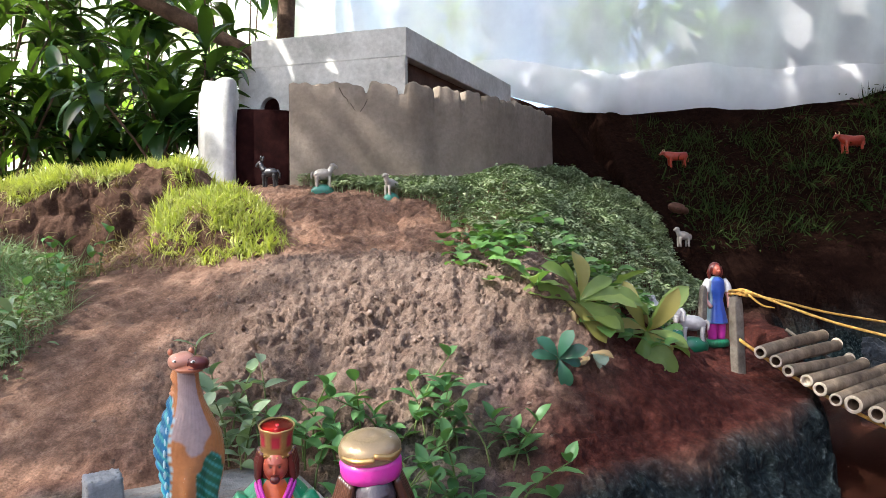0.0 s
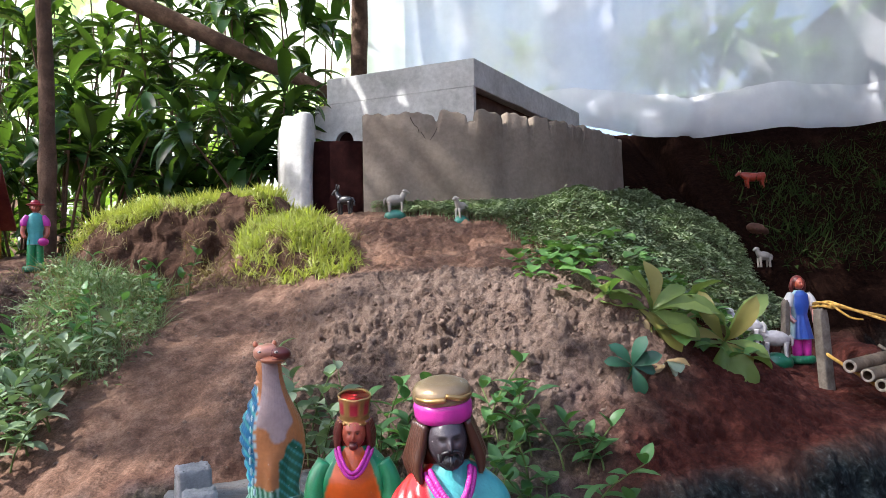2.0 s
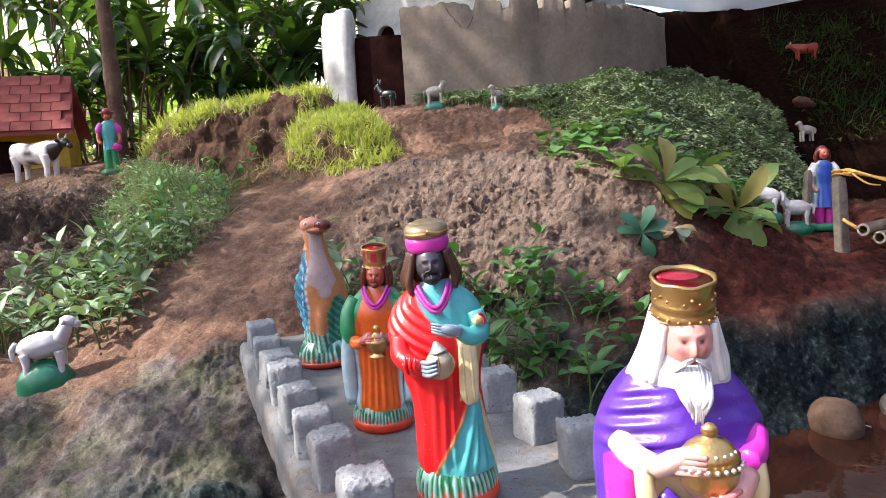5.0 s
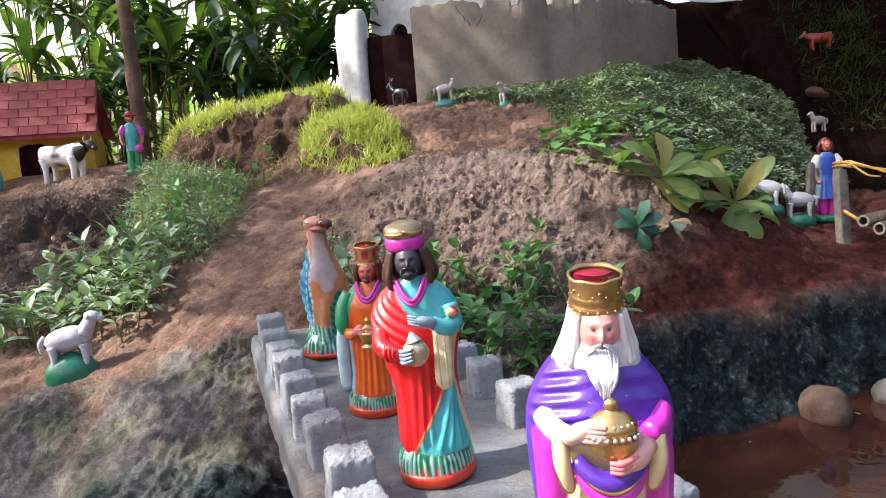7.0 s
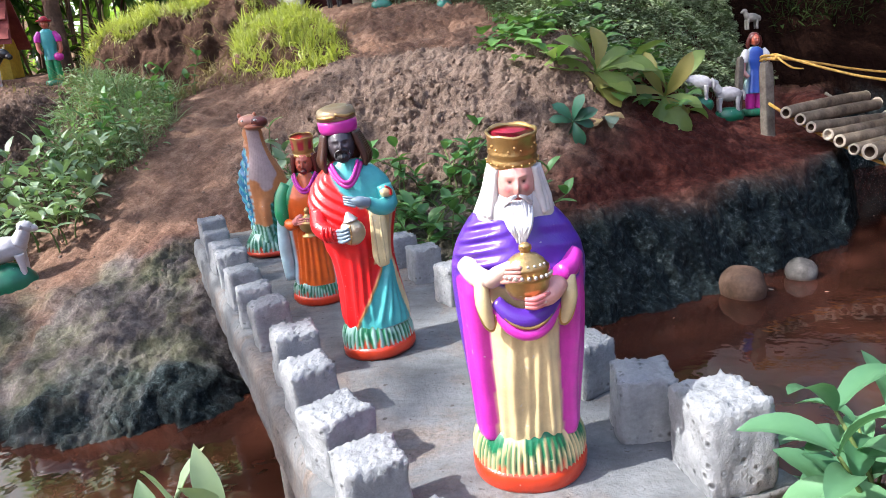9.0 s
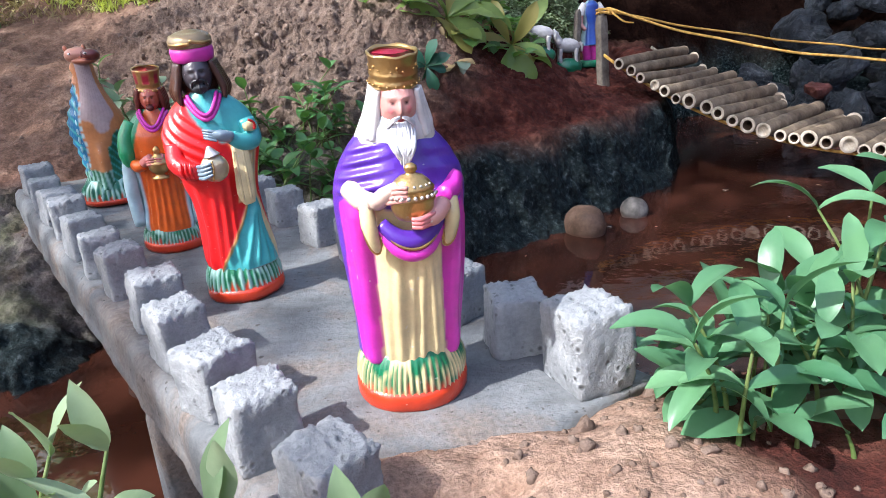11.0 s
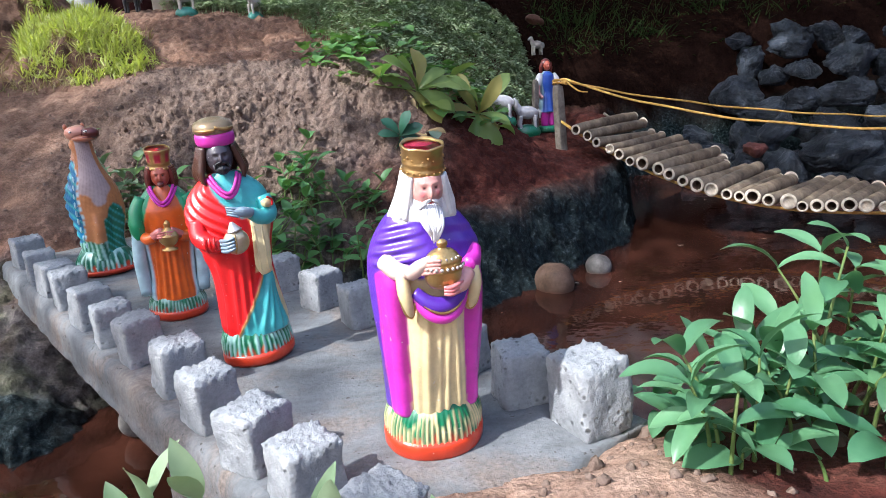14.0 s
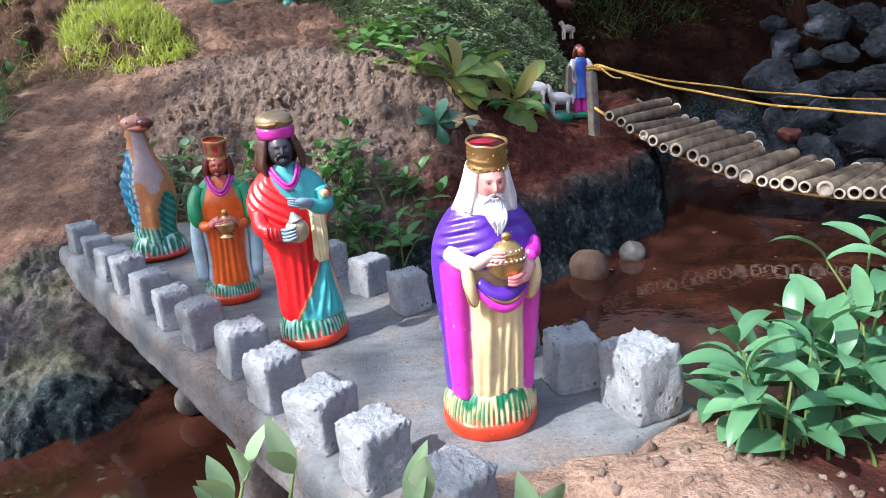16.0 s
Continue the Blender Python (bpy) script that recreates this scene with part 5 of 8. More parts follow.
    head(sc, (0, -0.0075, 0.2066), 0.0150, P_SKIN, P_CHEEK, P_LIP, P_BROWGREY)
    # beard in strands below the mouth, moustache over it
    rnd = random.Random(4)
    for layer in range(2):
        for i in range(13):
            u = (i - 6) / 6
            x0 = u * (0.0092 - 0.001 * layer)
            y0 = -0.0195 + 0.0070 * u * u - 0.0010 * layer
            z0 = 0.1968 + 0.0045 * u * u - 0.002 * layer
            e = rnd.uniform(-0.0015, 0.0015)
            sc.tube([(x0, y0, z0), (x0 * 0.92 + e, y0 - 0.0035, z0 - 0.008), (x0 * 0.62 + e, -0.0270 - 0.0005 * layer, 0.1815 + 0.002 * abs(u)), (x0 * 0.28 + e * 1.4, -0.0285, 0.1715 + 0.0065 * abs(u))], [0.0014, 0.0020, 0.0018, 0.0005], P_BEARD, k=8)
    for s in (-1, 1):
        for q in range(3):
            sc.tube([(s * 0.0006, -0.0222, 0.2008 - 0.0004 * q), (s * 0.0045, -0.0222, 0.1996 - 0.0007 * q), (s * 0.0088, -0.0190, 0.1960 - 0.0012 * q)], [0.0005, 0.0008, 0.0004], P_BEARD, k=7)

    def crown(z, r, lift=0.0):
        out = []
        for j in range(96):
            a = 2 * math.pi * j / 96
            out.append(Vector((r * math.cos(a), -0.0045 + r * 0.96 * math.sin(a), z + lift * math.cos(6 * a) + 0.0022 * math.sin(a))))
        return out
    sc.grid([crown(*q) for q in ((0.2168, 0.0143), (0.2180, 0.0152), (0.2198, 0.0155), (0.2210, 0.0149), (0.2235, 0.0147), (0.2245, 0.0153), (0.2255, 0.0148), (0.2300, 0.0148), (0.2335, 0.0152, 0.0003), (0.2352, 0.0158, 0.0004), (0.2364, 0.0156, 0.0004), (0.2366, 0.0145, 0.0004), (0.2350, 0.0138))], P_GOLD, cap=False)
    sc.grid([crown(0.2340, 0.0143), crown(0.2337, 0.010), crown(0.2335, 0.002)], P_MAROON)
    pearls(sc, 19, 0, 341, lambda a: (0.0158 * math.cos(a), -0.0045 + 0.0152 * math.sin(a), 0.2192 + 0.0022 * math.sin(a)), 0.0008, P_GOLD)
    for j in range(6):
        a = 2 * math.pi * (j + 0.5) / 6
        for t, rr in ((0.0, 0.0010), (0.5, 0.0007), (-0.5, 0.0007)):
            sc.ball((0.0149 * math.cos(a + t * 0.5), -0.0045 + 0.0143 * math.sin(a + t * 0.5), 0.2296 - abs(t) * 0.004 + 0.0022 * math.sin(a)), rr, P_GOLD, n=6, k=8)
    return painted(sc, "king_figurine")


def king_dark():
    """King with dark face, red robe, turquoise wrap and pink turban band."""
    sc = Sculpt()
    collar(sc, 0.0365, 0.0335, 0.0130, 0.040, P_TURQPALE, P_DKGRASS, P_RIM, 2.3, 40)

    def paint(d, z):
        if z > 0.150:
            edge = -30 + (0.186 - z) * 1300
            if 90 < d or d < edge - 4:
                return P_RED
            return P_TURQ
        gold = 40 - (0.094 - z) * 1250
        if z < 0.094:
            if abs(d - gold) < 2.6:
                return P_GOLD
            if gold < d < 62 + (0.094 - z) * 250:
                return P_TURQ
            if 0 < d and d < 74 + (0.094 - z) * 260 and d > gold:
                return P_CREAM
            return P_RED
        if 18 + 10 * math.sin((z - 0.09) * 50) < d < 72:
            return P_CREAM
        return P_RED
    drape = [(-20, -34, 0.105, 0.038, 6, 0.0024), (-2, -20, 0.110, 0.038, 5, 0.0030), (12, -4, 0.112, 0.046, 4, 0.0022), (-44, -56, 0.11, 0.038, 8, 0.0028), (-72, -82, 0.12, 0.038, 10, 0.0028),
             (50, 6, 0.090, 0.036, 5, 0.0024), (54, 24, 0.090, 0.036, 5, 0.0030), (58, 42, 0.090, 0.036, 5, 0.0026), (62, 58, 0.090, 0.036, 5, 0.0024), (30, 34, 0.148, 0.098, 7, 0.0028), (52, 52, 0.148, 0.098, 8, 0.0032), (80, 86, 0.148, 0.038, 8, 0.0024)]

    def push(d, z):
        s = folded(d, z, drape)
        if z > 0.112 and -115 < d < 20:
            t = z - 0.150 - 0.00045 * (-(d + 20))
            e = smooth_step((z - 0.114) / 0.014) * smooth_step((0.190 - z) / 0.012) * bell(d, -52, 44)
            s += 0.0013 * e * math.sin(2 * math.pi * t / 0.0105) + 0.0022 * bell(t, 0.020, 0.004) * e
        gold = 40 - (0.094 - z) * 1250
        if z < 0.094:
            s += 0.0014 * bell(d, gold, 4)
        return s + 0.0005 * math.sin(d * 0.11 + z * 70)
    gown(sc, [(0.030, 0.0330, 0.0295, 0.003, 0), (0.05, 0.0305, 0.0270, 0.002, 0.001), (0.075, 0.0285, 0.0250, 0.001, 0.002), (0.100, 0.0290, 0.0245, 0.0, 0.003), (0.120, 0.0335, 0.026, -0.001, 0.003), (0.145, 0.0400, 0.028, -0.001, 0.003), (0.160, 0.0405, 0.027, -0.001, 0.004), (0.174, 0.0360, 0.0245, 0, 0.005), (0.186, 0.0260, 0.019, 0, 0.004), (0.196, 0.0125, 0.0125, 0, 0.003)], paint, push)
    # arm in the wrap with the hand on the chest
    sc.tube([(0.031, -0.010, 0.166), (0.0335, -0.016, 0.150), (0.0250, -0.0255, 0.1490), (0.0150, -0.0290, 0.1560)], [0.0085, 0.0092, 0.0080, 0.0056], P_TURQ, k=20)
    sc.tube([(0.0160, -0.0330, 0.1560), (0.0080, -0.0360, 0.1590), (-0.0010, -0.0345, 0.1610)], [0.0058, 0.0062, 0.0034], P_GREYSKIN, k=16, flat=0.75)
    for q in range(4):
        sc.tube([(0.0040, -0.0375, 0.1555 + 0.0025 * q), (-0.0010, -0.0372, 0.1575 + 0.0024 * q), (-0.0060, -0.0345, 0.1590 + 0.0022 * q)], [0.0014, 0.0014, 0.0010], P_GREYSKIN, k=7)
    sc.tube([(0.0365, -0.0190, 0.1600), (0.0335, -0.0235, 0.1615), (0.0290, -0.0260, 0.1610)], [0.0042, 0.0046, 0.0036], P_CREAM, k=14)
    sc.tube([(0.0335, -0.0300, 0.1680), (0.0380, -0.0270, 0.1640), (0.0370, -0.0270, 0.1585)], [0.0011] * 3, P_RED, k=7)
    # red sleeve, forearm, gift
    sc.tube([(-0.0320, -0.008, 0.152), (-0.0330, -0.015, 0.138), (-0.0240, -0.0260, 0.1310), (-0.0160, -0.0315, 0.1310)], [0.0090, 0.0094, 0.0082, 0.0062], P_RED, k=20)
    for q in range(3):
        sc.tube([(-0.0300 + 0.004 * q, -0.0300 - 0.002 * q, 0.1400), (-0.0310 + 0.004 * q, -0.0325 - 0.002 * q, 0.1330), (-0.0290 + 0.004 * q, -0.0300 - 0.002 * q, 0.1250)], [0.0008, 0.0016, 0.0008], P_RED, k=8)
    sc.ball((-0.0030, -0.0400, 0.1330), (0.0120, 0.0095, 0.0125), P_SILVERGOLD, n=20, k=30)
    sc.tube([(-0.0030, -0.0405, 0.1440), (-0.0040, -0.0405, 0.1500), (-0.0040, -0.0400, 0.1525)], [0.0075, 0.0030, 0.0010], P_SILVER, k=14)
    for q in range(4):
        sc.tube([(-0.0165, -0.0370, 0.1255 + 0.0034 * q), (-0.0120, -0.0470, 0.1270 + 0.0034 * q), (-0.0050, -0.0505, 0.1295 + 0.0032 * q)], [0.0020, 0.0021, 0.0013], P_GREYSKIN, k=8)
    sc.tube([(-0.0060, -0.0500, 0.124), (-0.0040, -0.0505, 0.132), (-0.0040, -0.048, 0.141)], [0.0009] * 3, P_GOLD, k=7)
    # cream scarf end
    sc.tube([(0.0215, -0.0245, 0.148), (0.0205, -0.0290, 0.125), (0.0185, -0.0300, 0.104), (0.0200, -0.0285, 0.0935)], [0.0070, 0.0082, 0.0080, 0.0050], P_CREAM, k=20, flat=0.45)
    for u in (-0.004, 0.003):
        sc.tube([(0.0205 + u, -0.0285, 0.142), (0.0195 + u, -0.0325, 0.120), (0.0190 + u, -0.0330, 0.098)], [0.0010, 0.0015, 0.0010], P_CREAM, k=8)
    # hair, head, beard, necklace, turban
    sc.ball((0, 0.006, 0.208), (0.0185, 0.0165, 0.0215), P_BROWN, n=20, k=30)
    for s in (-1, 1):
        for q in range(6):
            e = 0.0006 * math.sin(q * 5 + s)
            sc.tube([(s * (0.0128 + 0.0008 * q), -0.0085 + 0.0035 * q, 0.2210), (s * (0.0160 + 0.0008 * q), -0.0080 + 0.0035 * q, 0.2090 + e), (s * (0.0190 + 0.0009 * q) + e, -0.0090 + 0.004 * q, 0.1965), (s * (0.0185 + 0.0008 * q), -0.0115 + 0.0045 * q, 0.1875 + 2 * e)], [0.0022, 0.0034, 0.0034, 0.0012], P_BROWN, k=9)
    head(sc, (0, -0.0055, 0.2105), 0.0148, P_DARKSKIN, P_DARKCHEEK, P_DARKLIP, P_BLACK, None, P_BLACK)
    for i in range(9):
        u = (i - 4) / 4
        sc.tube([(u * 0.0068, -0.0185 + 0.004 * abs(u), 0.2030 + 0.002 * abs(u)), (u * 0.0062, -0.0200 + 0.003 * abs(u), 0.1990), (u * 0.0028, -0.0195, 0.1945 + 0.002 * abs(u))], [0.0010, 0.0016, 0.0005], P_BLACK, k=7)
    for s in (-1, 1):
        sc.tube([(s * 0.0010, -0.0208, 0.2062), (s * 0.0050, -0.0192, 0.2048), (s * 0.0065, -0.0175, 0.1995)], [0.0010, 0.0012, 0.0008], P_BLACK, k=7)
    sc.ball((0, -0.0165, 0.1990), (0.0064, 0.0040, 0.0052), P_BLACK, n=12, k=16)
    pearls(sc, 40, -172, -8, lambda a: (0.0150 * math.cos(a), -0.004 + 0.0215 * math.sin(a), 0.1905 - 0.0175 * max(0, -math.sin(a)) ** 2.2), 0.0021, P_PINK)
    pearls(sc, 36, -168, -12, lambda a: (0.0125 * math.cos(a), -0.006 + 0.0205 * math.sin(a), 0.1935 - 0.0165 * max(0, -math.sin(a)) ** 2.2), 0.0019, P_PINK)

    def ring(z, r, q=0):
        return [Vector((r * math.cos(2 * math.pi * j / 64), 0.0005 + r * 0.95 * math.sin(2 * math.pi * j / 64), z + (0.0016 + q) * math.sin(2 * math.pi * j / 64))) for j in range(64)]
    sc.grid([ring(0.2215, 0.0150), ring(0.2225, 0.0172), ring(0.2260, 0.0183), ring(0.2310, 0.0185), ring(0.2335, 0.0178), ring(0.2340, 0.016)], P_PINK)
    sc.grid([ring(0.2330, 0.0170), ring(0.2355, 0.0186), ring(0.2400, 0.0186), ring(0.2440, 0.0165), ring(0.2462, 0.0105), ring(0.2468, 0.002)], P_GOLDDULL)
    for u in (-1, 1):
        sc.tube([(u * 0.0170, -0.006, 0.2370), (u * 0.0100, -0.0150, 0.2360), (0.0, -0.0178, 0.2375 + u * 0.0012)], [0.0012, 0.0020, 0.0016], P_GOLD, k=9)
    return painted(sc, "dark_king_figurine")


def king_green():
    """King in orange robe and green cape, smaller, with a gold cup."""
    sc = Sculpt()
    collar(sc, 0.0375, 0.0325, 0.0135, 0.036, P_TURQPALE, P_DKGRASS, P_RIM, 4.1, 48)

    def paint(d, z):
        if abs(d) < 46 - 10 * smooth_step((z - 0.12) / 0.04):
            return P_ORANGE
        edge = 0.118 + 0.010 * math.sin(abs(d) * 0.05)
        return P_GREEN if z > edge else P_PALEBLUE
    drape = [(-30, -36, 0.105, 0.036, 5, 0.0024), (-16, -20, 0.105, 0.036, 5, 0.0030), (-4, -5, 0.105, 0.036, 4, 0.0026), (9, 11, 0.105, 0.036, 5, 0.0032), (22, 27, 0.105, 0.036, 5, 0.0028), (34, 39, 0.105, 0.036, 4, 0.0020),
             (-52, -52, 0.118, 0.034, 8, 0.0044), (52, 52, 0.118, 0.034, 8, 0.0044), (-72, -76, 0.118, 0.034, 8, 0.0024), (72, 76, 0.118, 0.034, 8, 0.0024), (-46, -44, 0.165, 0.12, 6, 0.0026), (46, 44, 0.165, 0.12, 6, 0.0026)]
    gown(sc, [(0.028, 0.0325, 0.0285, 0, 0), (0.06, 0.0300, 0.0250, 0, 0.002), (0.10, 0.0315, 0.0240, 0, 0.002), (0.128, 0.0355, 0.026, 0, 0.003), (0.146, 0.0350, 0.025, 0, 0.003), (0.160, 0.0295, 0.021, 0, 0.004), (0.172, 0.0190, 0.016, 0, 0.004), (0.178, 0.0125, 0.0125, 0, 0.003)], paint, lambda d, z: folded(d, z, drape) + 0.0005 * math.sin(d * 0.13 + z * 80), 110, 180)
    for s in (-1, 1):
        sc.tube([(s * 0.0255, -0.004, 0.163), (s * 0.0335, -0.008, 0.146), (s * 0.0350, -0.0140, 0.126), (s * 0.0325, -0.0170, 0.112)], [0.0085, 0.0100, 0.0098, 0.0050], P_GREEN, k=18)
        sc.tube([(s * 0.0350, -0.0120, 0.120), (s * 0.0375, -0.0135, 0.085), (s * 0.0350, -0.0120, 0.036)], [0.0080, 0.0085, 0.0080], P_PALEBLUE, k=18)
        sc.tube([(s * 0.0265, -0.0210, 0.1150), (s * 0.0225, -0.0275, 0.1145), (s * 0.0150, -0.0325, 0.1175)], [0.0070, 0.0075, 0.0060], P_ORANGE, k=18)
        sc.tube([(s * 0.0170, -0.0315, 0.1180), (s * 0.0100, -0.0380, 0.1240), (s * 0.0050, -0.0420, 0.1290)], [0.0050, 0.0056, 0.0036], P_ROSY, k=14)
        for q in range(3):
            sc.tube([(s * 0.0105, -0.0420, 0.1190 + 0.003 * q), (s * 0.0060, -0.0475, 0.1205 + 0.003 * q), (s * 0.0005, -0.0490, 0.1215 + 0.003 * q)], [0.0015, 0.0016, 0.0011], P_ROSY, k=7)
    prof = [(0.1020, 0.0095), (0.1035, 0.0098), (0.1050, 0.0060), (0.1075, 0.0050), (0.1100, 0.0085), (0.1140, 0.0112), (0.1180, 0.0118), (0.1195, 0.0124), (0.1215, 0.0124), (0.1225, 0.0112), (0.1260, 0.0100), (0.1285, 0.0072), (0.1300, 0.0040), (0.1330, 0.0032), (0.1355, 0.0042), (0.1385, 0.0028), (0.1405, 0.0008)]
    sc.grid([[Vector((0.002 + r * math.cos(2 * math.pi * j / 36), -0.0410 + 0.8 * r * math.sin(2 * math.pi * j / 36), z)) for j in range(36)] for z, r in prof], P_GOLD)
    sc.ball((0, 0.004, 0.188), (0.0165, 0.015, 0.021), P_BROWNRED, n=16, k=24)
    for s in (-1, 1):
        for q in range(4):
            sc.tube([(s * (0.0110 + 0.0010 * q), -0.006 + 0.004 * q, 0.2020), (s * (0.0135 + 0.0010 * q), -0.006 + 0.004 * q, 0.1890), (s * (0.0150 + 0.0010 * q), -0.007 + 0.0045 * q, 0.1740)], [0.0026, 0.0036, 0.0016], P_BROWNRED, k=9)
    head(sc, (0, -0.0045, 0.1905), 0.0134, P_TAN, P_TANCHEEK, P_LIP, P_BROWN, None, P_BROWN)
    sc.ball((0, -0.0150, 0.1805), (0.0045, 0.0040, 0.0038), P_BROWNRED, n=10, k=12)
    pearls(sc, 40, -174, -6, lambda a: (0.0165 * math.cos(a), -0.003 + 0.0225 * math.sin(a), 0.1740 - 0.0185 * max(0, -math.sin(a)) ** 2.2), 0.0021, P_MAGENTA)
    pearls(sc, 36, -170, -10, lambda a: (0.0138 * math.cos(a), -0.005 + 0.0215 * math.sin(a), 0.1775 - 0.0175 * max(0, -math.sin(a)) ** 2.2), 0.0019, P_MAGENTA)

    def ring(z, r, lift=0.0):
        return [Vector((r * math.cos(2 * math.pi * j / 64), r * 0.94 * math.sin(2 * math.pi * j / 64), z + (0.0020) * math.sin(2 * math.pi * j / 64) + lift * math.cos(12 * math.pi * j / 64))) for j in range(64)]
    sc.grid([ring(0.1985, 0.0128), ring(0.2000, 0.0142), ring(0.2018, 0.0144), ring(0.2030, 0.0136), ring(0.2075, 0.0136), ring(0.2088, 0.0143), ring(0.2102, 0.0138), ring(0.2180, 0.0146), ring(0.2235, 0.0158, 0.0004), ring(0.2250, 0.0154, 0.0004), ring(0.2240, 0.0142)], lambda i, j: P_GOLD if i < 0.55 or i > 0.85 else (P_MAROON if math.sin(j * 44) > -0.2 else P_GOLD), cap=False)
    sc.grid([ring(0.2225, 0.0145), ring(0.2215, 0.008), ring(0.2210, 0.001)], P_RED)
    pearls(sc, 17, 0, 339, lambda a: (0.0146 * math.cos(a), 0.0138 * math.sin(a), 0.2012 + 0.0020 * math.sin(a)), 0.0012, P_GOLD)
    return painted(sc, "green_king_figurine")


def camel():
    """Seated camel with raised neck, a blue cloth at its side, on a green mound."""
    sc = Sculpt()
    collar(sc, 0.0365, 0.0325, 0.0085, 0.036, P_TURQPALE, P_DGREEN, P_RIM, 5.2, 30)

    def paint(d, z):
        w = 0.004 * math.sin(d * 0.09) + 0.003 * math.sin(z * 300)
        if z < 0.112 and 4 < d < 64 and z + w < 0.112 - 0.0009 * abs(d - 34):
            return P_DGREEN if math.sin(z * 520 + d * 0.25) < 0.75 else P_TURQ
        if z < 0.050 + w:
            return P_DGREEN if math.sin(d * 0.45 + z * 160) < 0.2 else P_TURQPALE
        if d < -44 - 400 * max(0, 0.09 - z) - 900 * max(0, z - 0.15) and z < 0.176:
            return P_BLUE if math.sin(z * 330 + d * 0.15) < 0.72 else P_TURQ
        if d < -38 - 400 * max(0, 0.09 - z) - 900 * max(0, z - 0.15) and z < 0.176 and math.sin(z * 560) > -0.4:
            return P_PALEBLUE
        if -40 < d < 42 and 0.106 + 0.0006 * abs(d) < z + w:
            return P_GREYPINK
        return P_CAMEL

    def push(d, z):
        leg = 0.0055 * bell(d, -12, 12) * smooth_step((0.100 - z) / 0.03)
        gap = -0.0060 * bell(d, 30, 16) * bell(z, 0.070, 0.026)
        flank = 0.0035 * bell(d, 66, 14) * bell(z, 0.085, 0.030)
        rough = 0.0004 * math.sin(d * 0.5 + z * 300) * math.sin(z * 520 - d * 0.21) * (z > 0.10)
        cloth = 0.0022 * bell(d, -95, 30) * (z < 0.178) + 0.0010 * bell(d, -95, 30) * math.sin(z * 420 + d * 0.06)
        return leg + gap + flank + rough + cloth
    gown(sc, [(0.024, 0.0285, 0.026, 0, 0.0), (0.045, 0.0245, 0.024, 0.001, 0.0), (0.075, 0.0270, 0.027, 0.001, 0.0), (0.105, 0.0305, 0.029, 0.0, 0.0), (0.128, 0.0285, 0.027, -0.001, -0.003), (0.148, 0.0215, 0.022, -0.002, -0.007), (0.165, 0.0160, 0.017, -0.003, -0.010), (0.185, 0.0125, 0.0138, -0.004, -0.012), (0.203, 0.0115, 0.0125, -0.005, -0.012), (0.212, 0.0080, 0.009, -0.006, -0.011)], paint, push, 110, 150)
    sc.ball((-0.0070, -0.0140, 0.2140), (0.0125, 0.0150, 0.0115), P_CAMELPINK, turn=(-8, 0, 20), n=20, k=28, warp=lambda p: 1 + 0.05 * math.sin(p.x * 6))
    sc.ball((0.0065, -0.0255, 0.2135), (0.0100, 0.0105, 0.0088), P_BROWNRED, turn=(0, 14, 25), n=18, k=24)
    sc.ball((-0.0010, -0.0215, 0.2065), (0.0135, 0.0135, 0.0058), P_CAMELHEAD, turn=(0, 0, 25), n=16, k=24)
    sc.tube([(-0.0165, -0.0200, 0.2095), (-0.0020, -0.0335, 0.2080), (0.0160, -0.0290, 0.2085)], [0.0008, 0.0011, 0.0008], P_BROWNRED, k=7)
    sc.tube([(-0.0040, -0.0280, 0.2080), (-0.0025, -0.0285, 0.2160), (-0.0015, -0.0215, 0.2225)], [0.0009] * 3, P_BROWNRED, k=7)
    for u, v in ((-0.0140, -0.0245), (0.0015, -0.0330)):
        sc.ball((u, v, 0.2165), (0.0026, 0.0016, 0.0018), P_WHITE, n=8, k=10)
        sc.ball((u, v - 0.0012, 0.2165), (0.0012, 0.0010, 0.0011), P_BLACK, n=6, k=8)
    for s in (-1, 1):
        sc.ball((-0.008 + s * 0.0095, -0.004, 0.2235), (0.0026, 0.0032, 0.0045), P_CAMELHEAD, n=8, k=10)
    for q in range(9):
        t = q / 8
        sc.ball((-0.0205 - 0.004 * math.sin(math.pi * t), -0.0190, 0.148 - 0.100 * t), (0.0014, 0.0018, 0.0050), P_PALEBLUE, n=6, k=8)
    return painted(sc, "camel_figurine")


P_DKGRASS = enamel("paint_grass_green", (0.010, 0.15, 0.065))
P_GOLDDULL = enamel("paint_dull_gold", (0.34, 0.24, 0.13), 0.4, 0.25, 0.4)
P_SILVERGOLD = enamel("paint_worn_gold", (0.60, 0.48, 0.30), 0.35, 0.25, 0.6)
P_BROWNRED = enamel("paint_red_brown_hair", (0.12, 0.018, 0.014), 0.4)
P_CAMELHEAD = enamel("paint_camel_head", (0.42, 0.14, 0.075), 0.35, 0.4)
P_CAMELPINK = enamel("paint_camel_pink", (0.52, 0.24, 0.17), 0.35, 0.4)
P_TURQPALE = enamel("paint_pale_turquoise", (0.34, 0.56, 0.48))
P_EYE = enamel("paint_eye_white", (0.50, 0.44, 0.42))
P_EYELINE = enamel("paint_eye_line", (0.22, 0.06, 0.06))
P_CHEEK = enamel("paint_cheek", (0.66, 0.20, 0.20))
P_LIP = enamel("paint_lip", (0.42, 0.035, 0.045))
P_BROWGREY = enamel("paint_grey_brow", (0.34, 0.20, 0.17))
P_PALESKIN = enamel("paint_pale_skin", (0.74, 0.54, 0.46))
P_BEARD = enamel("paint_beard_white", (0.66, 0.65, 0.68))
